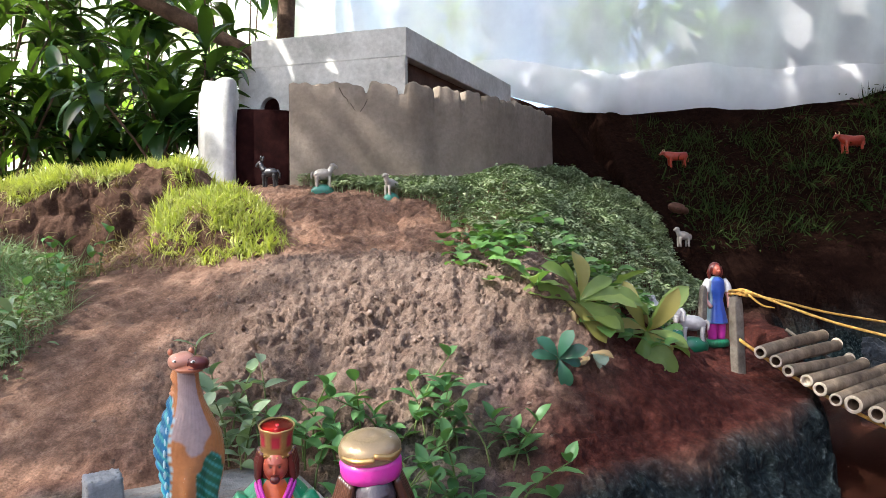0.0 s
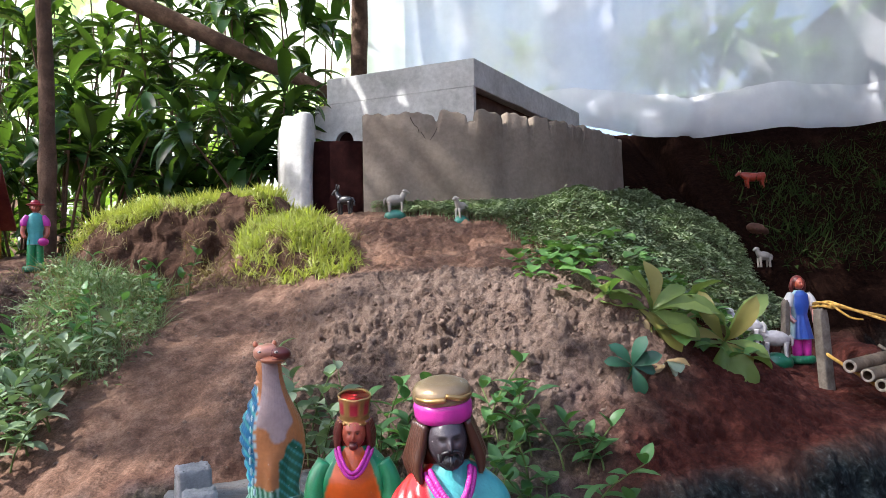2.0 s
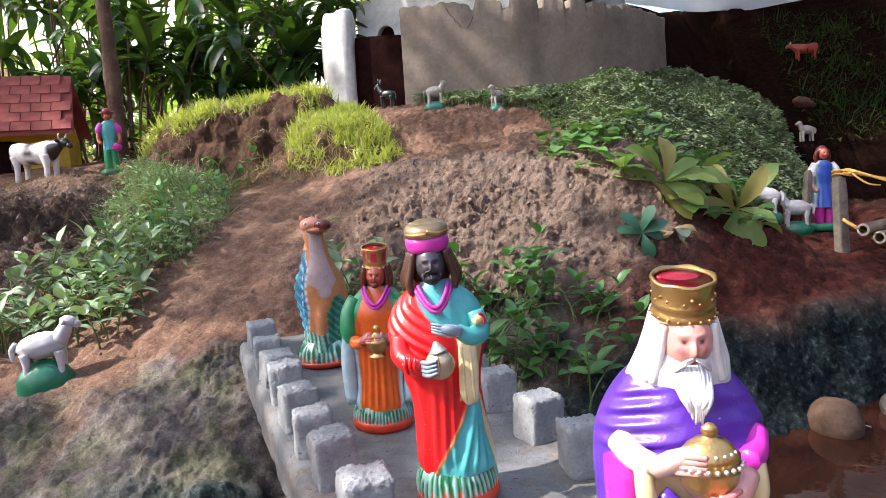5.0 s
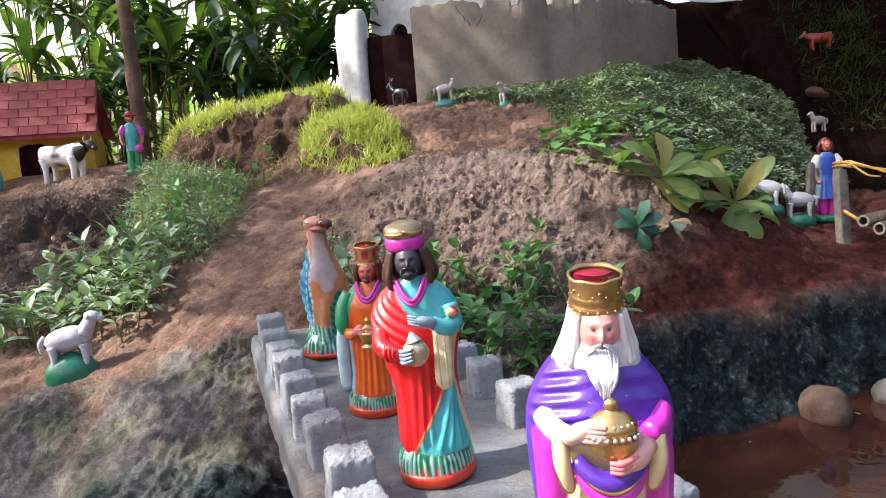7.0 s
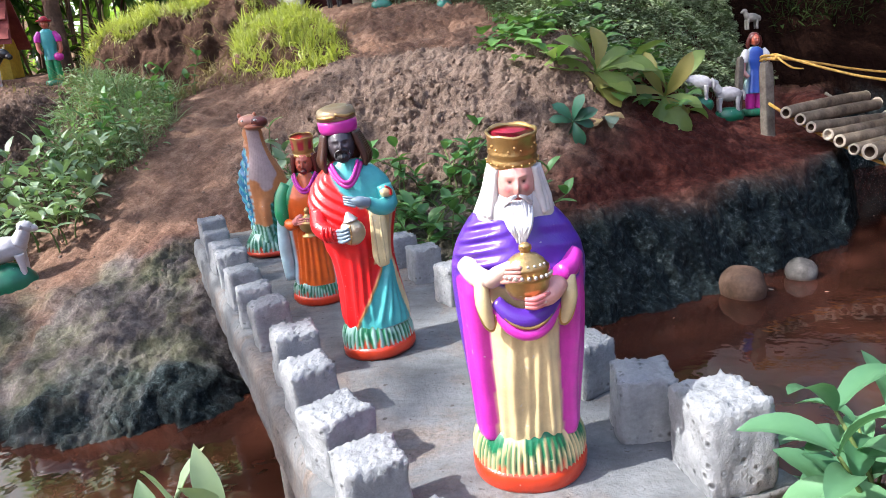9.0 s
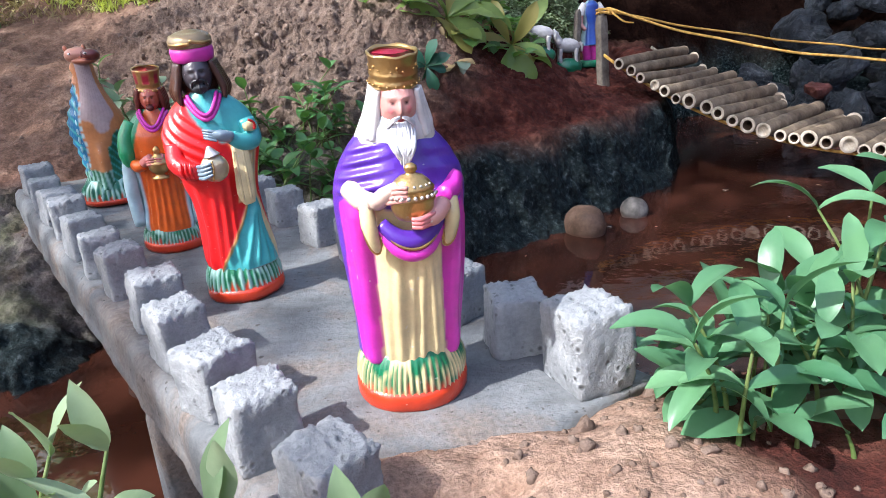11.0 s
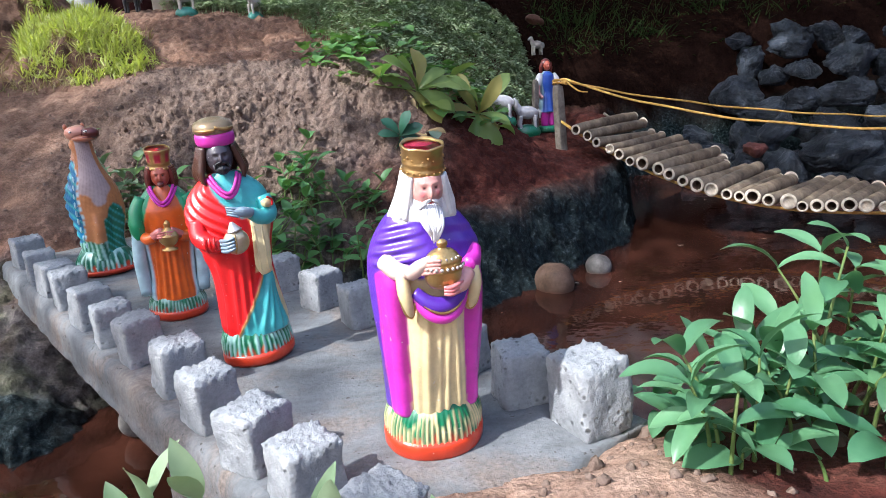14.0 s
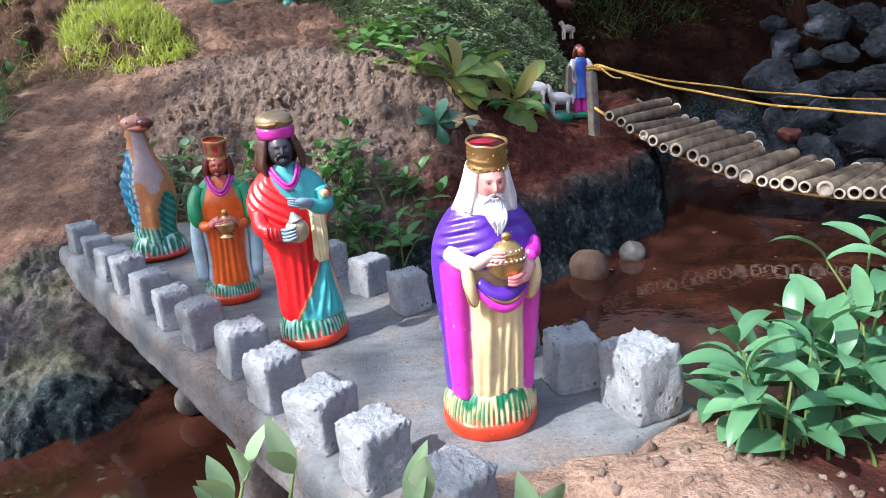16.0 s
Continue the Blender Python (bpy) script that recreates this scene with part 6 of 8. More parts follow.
P_DARKCHEEK = enamel("paint_dark_cheek", (0.075, 0.058, 0.066))
P_DARKLIP = enamel("paint_dark_lip", (0.085, 0.020, 0.022))
P_TANCHEEK = enamel("paint_tan_cheek", (0.52, 0.14, 0.10))
P_ROSY = enamel("paint_rosy_hand", (0.62, 0.20, 0.18))


def shepherd(dress, hat=False):
    """Small standing shepherd figure."""
    sc = Sculpt()
    plinth(sc, 0.036, 0.030, 0.010, 0.010, P_DGREEN, P_GREEN, P_DGREEN)
    if dress:
        for x in (-0.012, 0.012):
            sc.tube([(x, -0.006, 0.015), (x, -0.004, 0.07)], [0.011, 0.014], P_PINK, k=14)

        def cloth(i, j):
            a = (j * 360 - 270 + 540) % 360 - 180
            return P_ROYAL if abs(a) < 55 else P_PALEBLUE
        robe(sc, [(0.062, 0.032, 0.026, 0, 0), (0.10, 0.024, 0.020, 0, 0), (0.125, 0.019, 0.016, 0, 0), (0.150, 0.026, 0.018, 0, 0), (0.175, 0.024, 0.017, 0, 0), (0.186, 0.010, 0.010, 0, 0)], cloth, 9, 0.07, 48)
        upper, sleeve = P_WHITE, P_WHITE
    else:
        for x in (-0.012, 0.012):
            sc.tube([(x, -0.004, 0.012), (x * 0.95, -0.003, 0.06), (x * 0.7, 0, 0.10)], [0.0125, 0.0125, 0.014], P_GREEN, k=14)
        robe(sc, [(0.085, 0.024, 0.018, 0, 0), (0.12, 0.020, 0.016, 0, 0), (0.155, 0.026, 0.018, 0, 0), (0.178, 0.022, 0.016, 0, 0), (0.188, 0.010, 0.010, 0, 0)], lambda i, j: P_PINK if j < 0.5 else P_TURQ, 7, 0.05, 48)
        sc.ball((0.022, -0.016, 0.095), (0.016, 0.012, 0.014), P_PINK)
        upper, sleeve = P_PINK, P_MAGENTA
    for s in (-1, 1):
        sc.tube([(s * 0.020, 0, 0.176), (s * 0.030, -0.003, 0.160), (s * 0.032, -0.004, 0.145)], [0.010, 0.0115, 0.0105], sleeve, k=12)
        sc.tube([(s * 0.032, -0.004, 0.146), (s * 0.034, -0.010, 0.122), (s * 0.026, -0.022, 0.106)], [0.0075, 0.0065, 0.0055], P_TAN if not dress else P_SKIN, k=10)
    head(sc, (0, -0.003, 0.203), 0.0135, P_TAN, P_TANCHEEK, P_LIP, P_BROWN)
    sc.ball((0, 0.005, 0.207), (0.0165, 0.0145, 0.0175), P_BROWNRED)
    if hat:
        sc.ball((0, 0, 0.214), (0.026, 0.024, 0.004), P_MAROON)
        sc.ball((0, 0, 0.220), (0.014, 0.013, 0.010), P_MAROON)
    else:
        for s in (-1, 1):
            sc.tube([(s * 0.013, 0.002, 0.212), (s * 0.017, 0.004, 0.195), (s * 0.014, 0.004, 0.178)], [0.005, 0.006, 0.003], P_BROWNRED, k=8)
    return painted(sc, "shepherd_figurine")


def sheep(wool=None, base=None, mound=0.030):
    """Standing lamb with curly fleece on a green mound; its head towards +x."""
    wool = wool or P_WOOL
    sc = Sculpt()
    if base:
        sc.ball((0, 0, 0.004), (0.047, 0.029, mound), base, n=14, k=28, warp=lambda p: 1 + 0.05 * noise.noise(Vector((p.x * 5, p.y * 5, p.z * 5))))
    o = 7.0

    def fleece(p):
        return 1 + 0.09 * noise.noise(Vector((p.x * 6 + o, p.y * 6, p.z * 6))) + 0.05 * noise.noise(Vector((p.x * 14, p.y * 14 + o, p.z * 14)))
    sc.ball((0, 0, 0.074), (0.040, 0.019, 0.0225), wool, turn=(0, -6, 0), n=18, k=26, warp=fleece)
    sc.tube([(0.026, 0, 0.080), (0.036, 0, 0.096), (0.040, 0, 0.106)], [0.015, 0.0125, 0.010], wool, k=14)
    sc.ball((0.044, 0.0, 0.110), (0.014, 0.0105, 0.011), wool, turn=(0, 18, 0), warp=fleece)
    sc.ball((0.056, 0.0, 0.106), (0.0085, 0.007, 0.0068), wool, turn=(0, 22, 0))
    for s in (-1, 1):
        sc.ball((0.038, s * 0.012, 0.112), (0.0035, 0.0065, 0.0035), wool, turn=(s * -25, 0, 0), n=8, k=10)
        sc.ball((0.053, s * 0.0062, 0.1095), 0.0014, P_BLACK, n=5, k=6)
    for x in (-0.026, 0.026):
        for s in (-1, 1):
            sc.tube([(x, s * 0.010, 0.064), (x + 0.002, s * 0.0115, 0.040), (x, s * 0.012, 0.014)], [0.0088, 0.0058, 0.0055], wool, k=10)
    sc.tube([(-0.038, 0, 0.082), (-0.046, 0, 0.070), (-0.045, 0, 0.052)], [0.005, 0.0055, 0.003], wool, k=8)
    return painted(sc, "sheep_figurine")


def cow(body, patch):
    """Standing cow, its head towards +x."""
    sc = Sculpt()
    rnd = random.Random(4)

    def hide(i, j):
        v = noise.noise(Vector((i * 4.3 + 1.2, math.cos(j * 6.28) * 1.3, math.sin(j * 6.28) * 1.3 + 4)))
        return patch if i > 0.70 or (0.36 < i < 0.50 and v > -0.25) or (i < 0.14 and v > 0) else body
    rows = []
    for x, ry, rz, z in ((-0.085, 0.012, 0.018, 0.098), (-0.08, 0.024, 0.030, 0.096), (-0.06, 0.030, 0.035, 0.093), (-0.02, 0.032, 0.034, 0.088), (0.02, 0.033, 0.036, 0.088), (0.05, 0.028, 0.036, 0.092), (0.075, 0.020, 0.030, 0.099), (0.092, 0.014, 0.021, 0.107), (0.105, 0.012, 0.016, 0.113)):
        rows.append([Vector((x, ry * math.cos(2 * math.pi * j / 28), z + rz * math.sin(2 * math.pi * j / 28))) for j in range(28)])
    fine = []
    for a, b in zip(rows, rows[1:]):
        for s in range(4):
            fine.append([p.lerp(q, s / 4) for p, q in zip(a, b)])
    fine.append(rows[-1])
    sc.grid(fine, hide)
    sc.ball((0.118, 0, 0.117), (0.020, 0.0135, 0.014), patch, turn=(0, 28, 0))
    sc.ball((0.135, 0, 0.106), (0.011, 0.010, 0.009), patch, turn=(0, 28, 0))
    for s in (-1, 1):
        sc.ball((0.106, s * 0.018, 0.122), (0.005, 0.011, 0.005), patch, turn=(s * 20, 0, 0))
        sc.tube([(0.108, s * 0.009, 0.128), (0.110, s * 0.016, 0.138), (0.114, s * 0.014, 0.146)], [0.0035, 0.0028, 0.0008], P_CREAM, k=8)
    for x in (-0.064, 0.052):
        for s in (-1, 1):
            sc.tube([(x, s * 0.018, 0.082), (x + 0.004, s * 0.019, 0.045), (x, s * 0.019, 0.0)], [0.017, 0.0095, 0.008], body, k=12)
    sc.tube([(-0.086, 0, 0.108), (-0.096, 0, 0.085), (-0.094, 0, 0.045)], [0.005, 0.004, 0.006], patch, k=8)
    return painted(sc, "cow_figurine")


def donkey(body):
    """Small standing donkey, its head towards +x."""
    sc = Sculpt()
    sc.ball((0, 0, 0.078), (0.046, 0.021, 0.025), body, n=16, k=22)
    sc.tube([(0.030, 0, 0.088), (0.048, 0, 0.108), (0.054, 0, 0.128)], [0.018, 0.0135, 0.011], body, k=14)
    sc.tube([(0.050, 0, 0.134), (0.064, 0, 0.126), (0.080, 0, 0.110)], [0.012, 0.0115, 0.008], body, k=14)
    for s in (-1, 1):
        sc.tube([(0.050, s * 0.007, 0.138), (0.046, s * 0.012, 0.158), (0.046, s * 0.012, 0.168)], [0.005, 0.006, 0.0015], body, k=8)
    for x in (-0.032, 0.030):
        for s in (-1, 1):
            sc.tube([(x, s * 0.012, 0.068), (x + 0.002, s * 0.013, 0.035), (x, s * 0.013, 0.0)], [0.0125, 0.0075, 0.0065], body, k=10)
    sc.tube([(-0.044, 0, 0.090), (-0.056, 0, 0.070), (-0.055, 0, 0.045)], [0.006, 0.004, 0.005], body, k=8)
    return painted(sc, "donkey_figurine")


def stand(name, me, x, y, turn, label, category, z=None, scale=1.0, group="", tilt=(0, 0)):
    ob = thing(name, me, label, category, group)
    z = ground_z(x, y) - 0.003 if z is None else z
    ob.matrix_world = pose(x, y, z, tilt[0], tilt[1], turn) @ (Matrix.Scale(scale, 4) if isinstance(scale, float) else Matrix.Diagonal((*scale, 1)))
    return ob


def deck_z(x, y):
    return deck_top(Vector((x, y, 0)).dot(ALONG)) + 0.001


KINGS = "three kings crossing the bridge"
stand("king_figurine", king_old(), 0.004, 0.005, 9, "painted plaster king with white beard, purple cape and gold casket", "figurine", deck_z(0, 0) - 0.001, (1.0, 1.0, 1.025), KINGS, (4, 0))
stand("king_figurine", king_dark(), -0.157, 0.220, 14, "painted plaster dark-faced king in red robe and turquoise wrap", "figurine", deck_z(-0.16, 0.215), (1.04, 1.03, 1.035), KINGS, (0, -3.5))
stand("king_figurine", king_green(), -0.275, 0.385, 10, "painted plaster king in orange robe and green cape with gold cup", "figurine", deck_z(-0.275, 0.385), 0.955, KINGS, (4, 1.5))
stand("camel_figurine", camel(), -0.433, 0.620, 24, "painted plaster camel with blue saddle cloth on green base", "figurine", deck_z(-0.433, 0.620), (1.24, 1.22, 1.02))
stand("shepherd_figurine", shepherd(True), 0.606, 1.60, 10, "small painted shepherdess in blue dress and white blouse beside a post", "figurine", None, 1.0)
stand("shepherd_figurine", shepherd(False, True), -1.665, 1.82, 35, "small painted shepherd boy with red hat and green trousers", "figurine", None, 1.02)
FLOCK = "flock of lambs"
stand("sheep_figurine", sheep(base=P_DGREEN, mound=0.046), -0.985, 0.66, 28, "white plaster lamb on dark green base at the path's edge", "figurine", None, 1.05, FLOCK)
stand("sheep_figurine", sheep(base=P_DGREEN), 0.53, 1.56, 180, "white plaster lamb on green base beside the shepherdess", "figurine", None, 0.88, FLOCK)
stand("sheep_figurine", sheep(base=P_DGREEN), 0.425, 1.45, 165, "white plaster lamb half hidden behind broad leaves", "figurine", None, 0.86, FLOCK)
stand("sheep_figurine", sheep(wool=P_OLDWOOL, base=P_OLDBASE), -0.525, 2.085, 20, "weathered white lamb on pale green base before the fort", "figurine", None, 0.82, FLOCK)
stand("sheep_figurine", sheep(wool=P_OLDWOOL, base=P_OLDBASE), -0.285, 1.975, 235, "weathered white lamb on pale green base among sprouts", "figurine", None, 0.70, FLOCK)
stand("sheep_figurine", sheep(), 0.19, 2.18, 200, "white lamb grazing among sprouts by the fort wall", "figurine", height(0.19, 2.18) - 0.02, 0.70, FLOCK)
stand("sheep_figurine", sheep(wool=P_OLDWOOL), 0.87, 2.57, 195, "white plaster lamb on the shaded slope", "figurine", None, 0.75, FLOCK)
stand("cow_figurine", cow(P_WHITE, P_BLACK), -1.94, 1.78, -4, "black and white painted cow figure on the bank by the hut", "figurine", None, 1.12)
stand("cow_figurine", cow(P_COWRED, P_COWRED), 1.05, 3.17, 185, "red-brown cow figure on the shaded hillside", "figurine", None, 0.62)
stand("cow_figurine", cow(P_COWRED, P_COWRED), 1.84, 3.03, 190, "bright red cow figure high on the shaded hillside", "figurine", None, 0.72)
stand("donkey_figurine", donkey(P_DONKEY), -0.72, 2.16, 165, "charcoal donkey figure standing before the dark gate", "figurine", None, 0.66)
stand("donkey_figurine", donkey(P_BLACK), -0.985, 2.10, 190, "black donkey figure behind the grassy hump", "figurine", None, 0.8)

# ---- bamboo bridge, post, ropes ----
HEAD = Vector((0.606, 1.385, 0))
BAM_DIR = Vector((0.757, -0.654, 0))
BAM_AXIS = Vector((0.80, 0.60, 0))


def bam_sag(t):
    """Height of the bridge's front edge, t metres along it."""
    return -0.088 + 0.50 * (0.63 - t) ** 2 if t < 0.63 else -0.088 + 0.24 * (t - 0.63) ** 2


def bamboo_mesh(r, length, seed):
    rnd = random.Random(seed)
    sc = Sculpt()
    k = 18
    rows = []
    nodes = [length * rnd.uniform(0.25, 0.45), length * rnd.uniform(0.7, 0.85)]
    n = 26
    for i in range(n + 1):
        x = length * i / n
        rr = r * (1 + 0.10 * sum(math.exp(-((x - q) / 0.006) ** 2) for q in nodes) + 0.03 * math.sin(x * 30 + seed))
        rows.append([Vector((x, rr * math.cos(2 * math.pi * j / k), rr * math.sin(2 * math.pi * j / k) + 0.003 * math.sin(x * 9 + seed))) for j in range(k)])
    sc.grid(rows, M_BAMBOO, cap=False)
    o = 0.003 * math.sin(seed)

    def ring(x, f):
        return [Vector((x, r * f * math.cos(2 * math.pi * j / k), r * f * math.sin(2 * math.pi * j / k) + o)) for j in range(k)]
    inner = rnd.uniform(0.55, 0.68)
    sc.grid([list(reversed(q)) for q in (ring(0.0, 1.0), ring(-0.0012, 0.94), ring(-0.0012, inner + 0.04), ring(0.0, inner))], M_BAMBOO_CUT, cap=False)
    depth = rnd.choice([0.05, 0.05, 0.05, 0.008])
    sc.grid([list(reversed(q)) for q in (ring(0.0, inner), ring(depth, inner * 0.95), ring(depth, 0.02))], M_BAMBOO_IN if depth > 0.02 else M_BAMBOO_CUT, cap=False)
    sc.grid([ring(length, 1.0), ring(length, 0.05)], M_BAMBOO_CUT, cap=False)
    return sc.mesh("bamboo_cane")


def build_bamboo_bridge():
    br = empty("bamboo_footbridge", "sagging footbridge of short dry bamboo canes over muddy water", "bamboo bridge")
    rnd = random.Random(8)
    turn = math.degrees(math.atan2(BAM_AXIS.y, BAM_AXIS.x))
    t, i = 0.004, 0
    while t < 1.75:
        r = rnd.uniform(0.0135, 0.0205)
        t += r
        p = HEAD + BAM_DIR * t
        me = bamboo_mesh(r, rnd.uniform(0.30, 0.36), i)
        part("bamboo_cane", me, br, pose(p.x + rnd.uniform(-0.004, 0.006), p.y, bam_sag(t) + r - 0.016 + rnd.uniform(-0.002, 0.002), rnd.uniform(0, 360) * 0, rnd.uniform(-1.5, 1.5), turn + rnd.uniform(-2.5, 2.5)))
        t += r + 0.001
        i += 1
    for off in (0.03, 0.27):
        sc = Sculpt()
        pts = []
        for q in range(24):
            tt = -0.05 + 1.8 * q / 23
            p = HEAD + BAM_DIR * tt + BAM_AXIS * off
            pts.append((p.x, p.y, bam_sag(tt) - 0.021))
        sc.tube(pts, [0.004] * len(pts), M_ROPE if off < 0.1 else M_POST, k=8, step=2)
        part("lashing_rope", sc.mesh("lashing_rope"), br)


def build_post(x, y, h, w, d, label, lean=(0, 0)):
    sc = Sculpt()
    o = x * 9

    def worn(q):
        return 0.05 * noise.noise(Vector((q.x * 2 + o, q.y * 2, q.z * 5)))
    sc.box((0, 0, h / 2 - 0.04), (w, d, h + 0.08), M_POST, wear=0.2, seg=10, rnd=worn)
    ob = thing("wooden_post", sc.mesh("wooden_post"), label, "post")
    ob.matrix_world = pose(x, y, ground_z(x, y), lean[0], lean[1], 25)


def build_ropes():
    for k, (a, b, sag, r) in enumerate((((0.605, 1.432, 0.232), (2.05, 1.62, 0.02), 0.03, 0.0030), ((0.612, 1.428, 0.236), (1.62, 0.62, 0.11), 0.075, 0.0032))):
        a, b = Vector(a), Vector(b)
        sc = Sculpt()
        pts = []
        for i in range(15):
            t = i / 14
            p = a.lerp(b, t)
            p.z -= sag * 4 * t * (1 - t) * (1.15 - 0.3 * t)
            p.z += 0.002 * math.sin(i * 2.1 + k)
            pts.append(p)
        sc.tube(pts, [r] * 15, M_ROPE, k=8)
        if k == 0:
            for z in (0.228, 0.236):
                loop = [(0.599 + 0.022 * math.cos(q), 1.445 + 0.019 * math.sin(q), z + 0.003 * math.sin(q * 2)) for q in [2 * math.pi * j / 12 for j in range(13)]]
                sc.tube(loop, [0.0028] * 13, M_ROPE, k=8, step=2)
            sc.ball((0.610, 1.427, 0.232), (0.008, 0.006, 0.006), M_ROPE)
            sc.tube([(0.612, 1.424, 0.23), (0.64, 1.41, 0.205), (0.665, 1.40, 0.20)], [0.0028, 0.0024, 0.0015], M_ROPE, k=8)
        thing("hand_rope", sc.mesh("hand_rope"), "yellow nylon hand rope tied to the wooden post", "rope", "hand ropes of the bamboo bridge")


build_bamboo_bridge()
build_post(0.600, 1.446, 0.185, 0.029, 0.024, "weathered grey wooden post holding the yellow rope", (0, -4))
build_post(0.555, 1.565, 0.16, 0.018, 0.016, "thin wooden stake behind the shepherdess", (0, 2))
build_ropes()


# ---- stones and boulders ----
def pebble(name, x, y, z, r, mat, label, seed, category="stone"):
    sc = Sculpt()
    sc.ball((0, 0, 0), r, mat, n=18, k=26, warp=lambda p: 1 + 0.10 * noise.noise(Vector((p.x * 1.6 + seed, p.y * 1.6, p.z * 1.6))) + 0.03 * noise.noise(Vector((p.x * 5 + seed, p.y * 5, p.z * 5))))
    ob = thing(name, sc.mesh(name), label, category)
    ob.matrix_world = pose(x, y, z, 6, 18, seed * 37 % 180)
    return ob


pebble("stone", 0.385, 0.872, -0.176, (0.054, 0.038, 0.042), M_STONE, "smooth brown river stone half sunk at the bank", 3)
pebble("stone", 0.520, 0.955, -0.178, (0.031, 0.028, 0.028), M_GREYSTONE, "small grey stone at the waterline", 5)
pebble("stone", 0.275, -0.085, -0.012, (0.036, 0.028, 0.030), M_STONE, "round red-brown stone under the leafy plant", 9)
pebble("stone", 0.20, -0.055, -0.008, (0.016, 0.013, 0.012), M_STONE, "small brown pebble on the near bank", 12)
pebble("stone", 0.115, -0.125, -0.004, (0.014, 0.012, 0.008), M_STONE, "small brown pebble on the near bank", 14)
pebble("stone", 0.94, 2.83, ground_z(0.94, 2.83) + 0.02, (0.050, 0.034, 0.026), M_REDCLAY, "rust-brown stone on the shaded slope", 15)
pebble("stone", -0.37, 0.445, -0.165, (0.03, 0.02, 0.03), M_GREYSTONE, "pale chip of stone in the dark bank", 16)


def boulder(x, y, z, r, seed, mat=None, label="wet blue-black boulder of the waterfall"):
    rnd = random.Random(seed)
    bm = bmesh.new()
    for _ in range(16):
        v = Vector((rnd.gauss(0, 1), rnd.gauss(0, 1), rnd.gauss(0, 1))).normalized()
        s = rnd.uniform(0.8, 1.05)
        bm.verts.new((v.x * r[0] * s, v.y * r[1] * s, v.z * r[2] * s))
    bmesh.ops.convex_hull(bm, input=bm.verts[:])
    bmesh.ops.delete(bm, geom=[v for v in bm.verts if not v.link_faces], context='VERTS')
    bmesh.ops.triangulate(bm, faces=bm.faces[:])
    bmesh.ops.subdivide_edges(bm, edges=bm.edges[:], cuts=5, use_grid_fill=True, smooth=0.12)
    for v in bm.verts:
        n = v.co.normalized()
        w = 0.20 * noise.noise(v.co * (2.2 / max(r)) + Vector((seed, 0, 0))) - 0.16 * abs(noise.noise(v.co * (4.5 / max(r)) + Vector((0, seed, 0)))) + 0.07 * noise.noise(v.co * (11 / max(r)) + Vector((0, seed, 0))) + 0.06 * noise.noise(v.co * (24 / max(r)))
        v.co += n * w * max(r)
    me = bpy.data.meshes.new("boulder")
    bm.to_mesh(me)
    bm.free()
    me.materials.append(mat or M_BOULDER)
    me.polygons.foreach_set("use_smooth", [True] * len(me.polygons))
    ob = thing("boulder", me, label, "boulder", "waterfall boulders")
    ob.matrix_world = pose(x, y, z, 0, 0, rnd.uniform(0, 360))


def build_boulders():
    rnd = random.Random(21)
    n = 0
    for row in range(7):
        for col in range(15):
            x = 1.42 + 0.125 * col + 0.03 * row + rnd.uniform(-0.06, 0.06)
            y = 1.78 + 0.14 * row - 0.05 * col + rnd.uniform(-0.05, 0.05)
            rise = 0.22 * (x - 1.42) * (0.4 + 0.12 * row) + 0.075 * row * smooth_step((x - 1.3) / 0.5)
            z = -0.235 + rise + rnd.uniform(-0.02, 0.03)
            if z > 0.36 or (row > 4 and col < 2):
                continue
            q = rnd.uniform(0.075, 0.15)
            n += 1
            boulder(x, y, z, (q, q * rnd.uniform(0.7, 1.0), q * rnd.uniform(0.6, 0.9)), 100 + n)
    boulder(1.55, 1.93, -0.09, (0.065, 0.05, 0.045), 77, M_REDROCK, "wet rust-red rock among black boulders")


build_boulders()


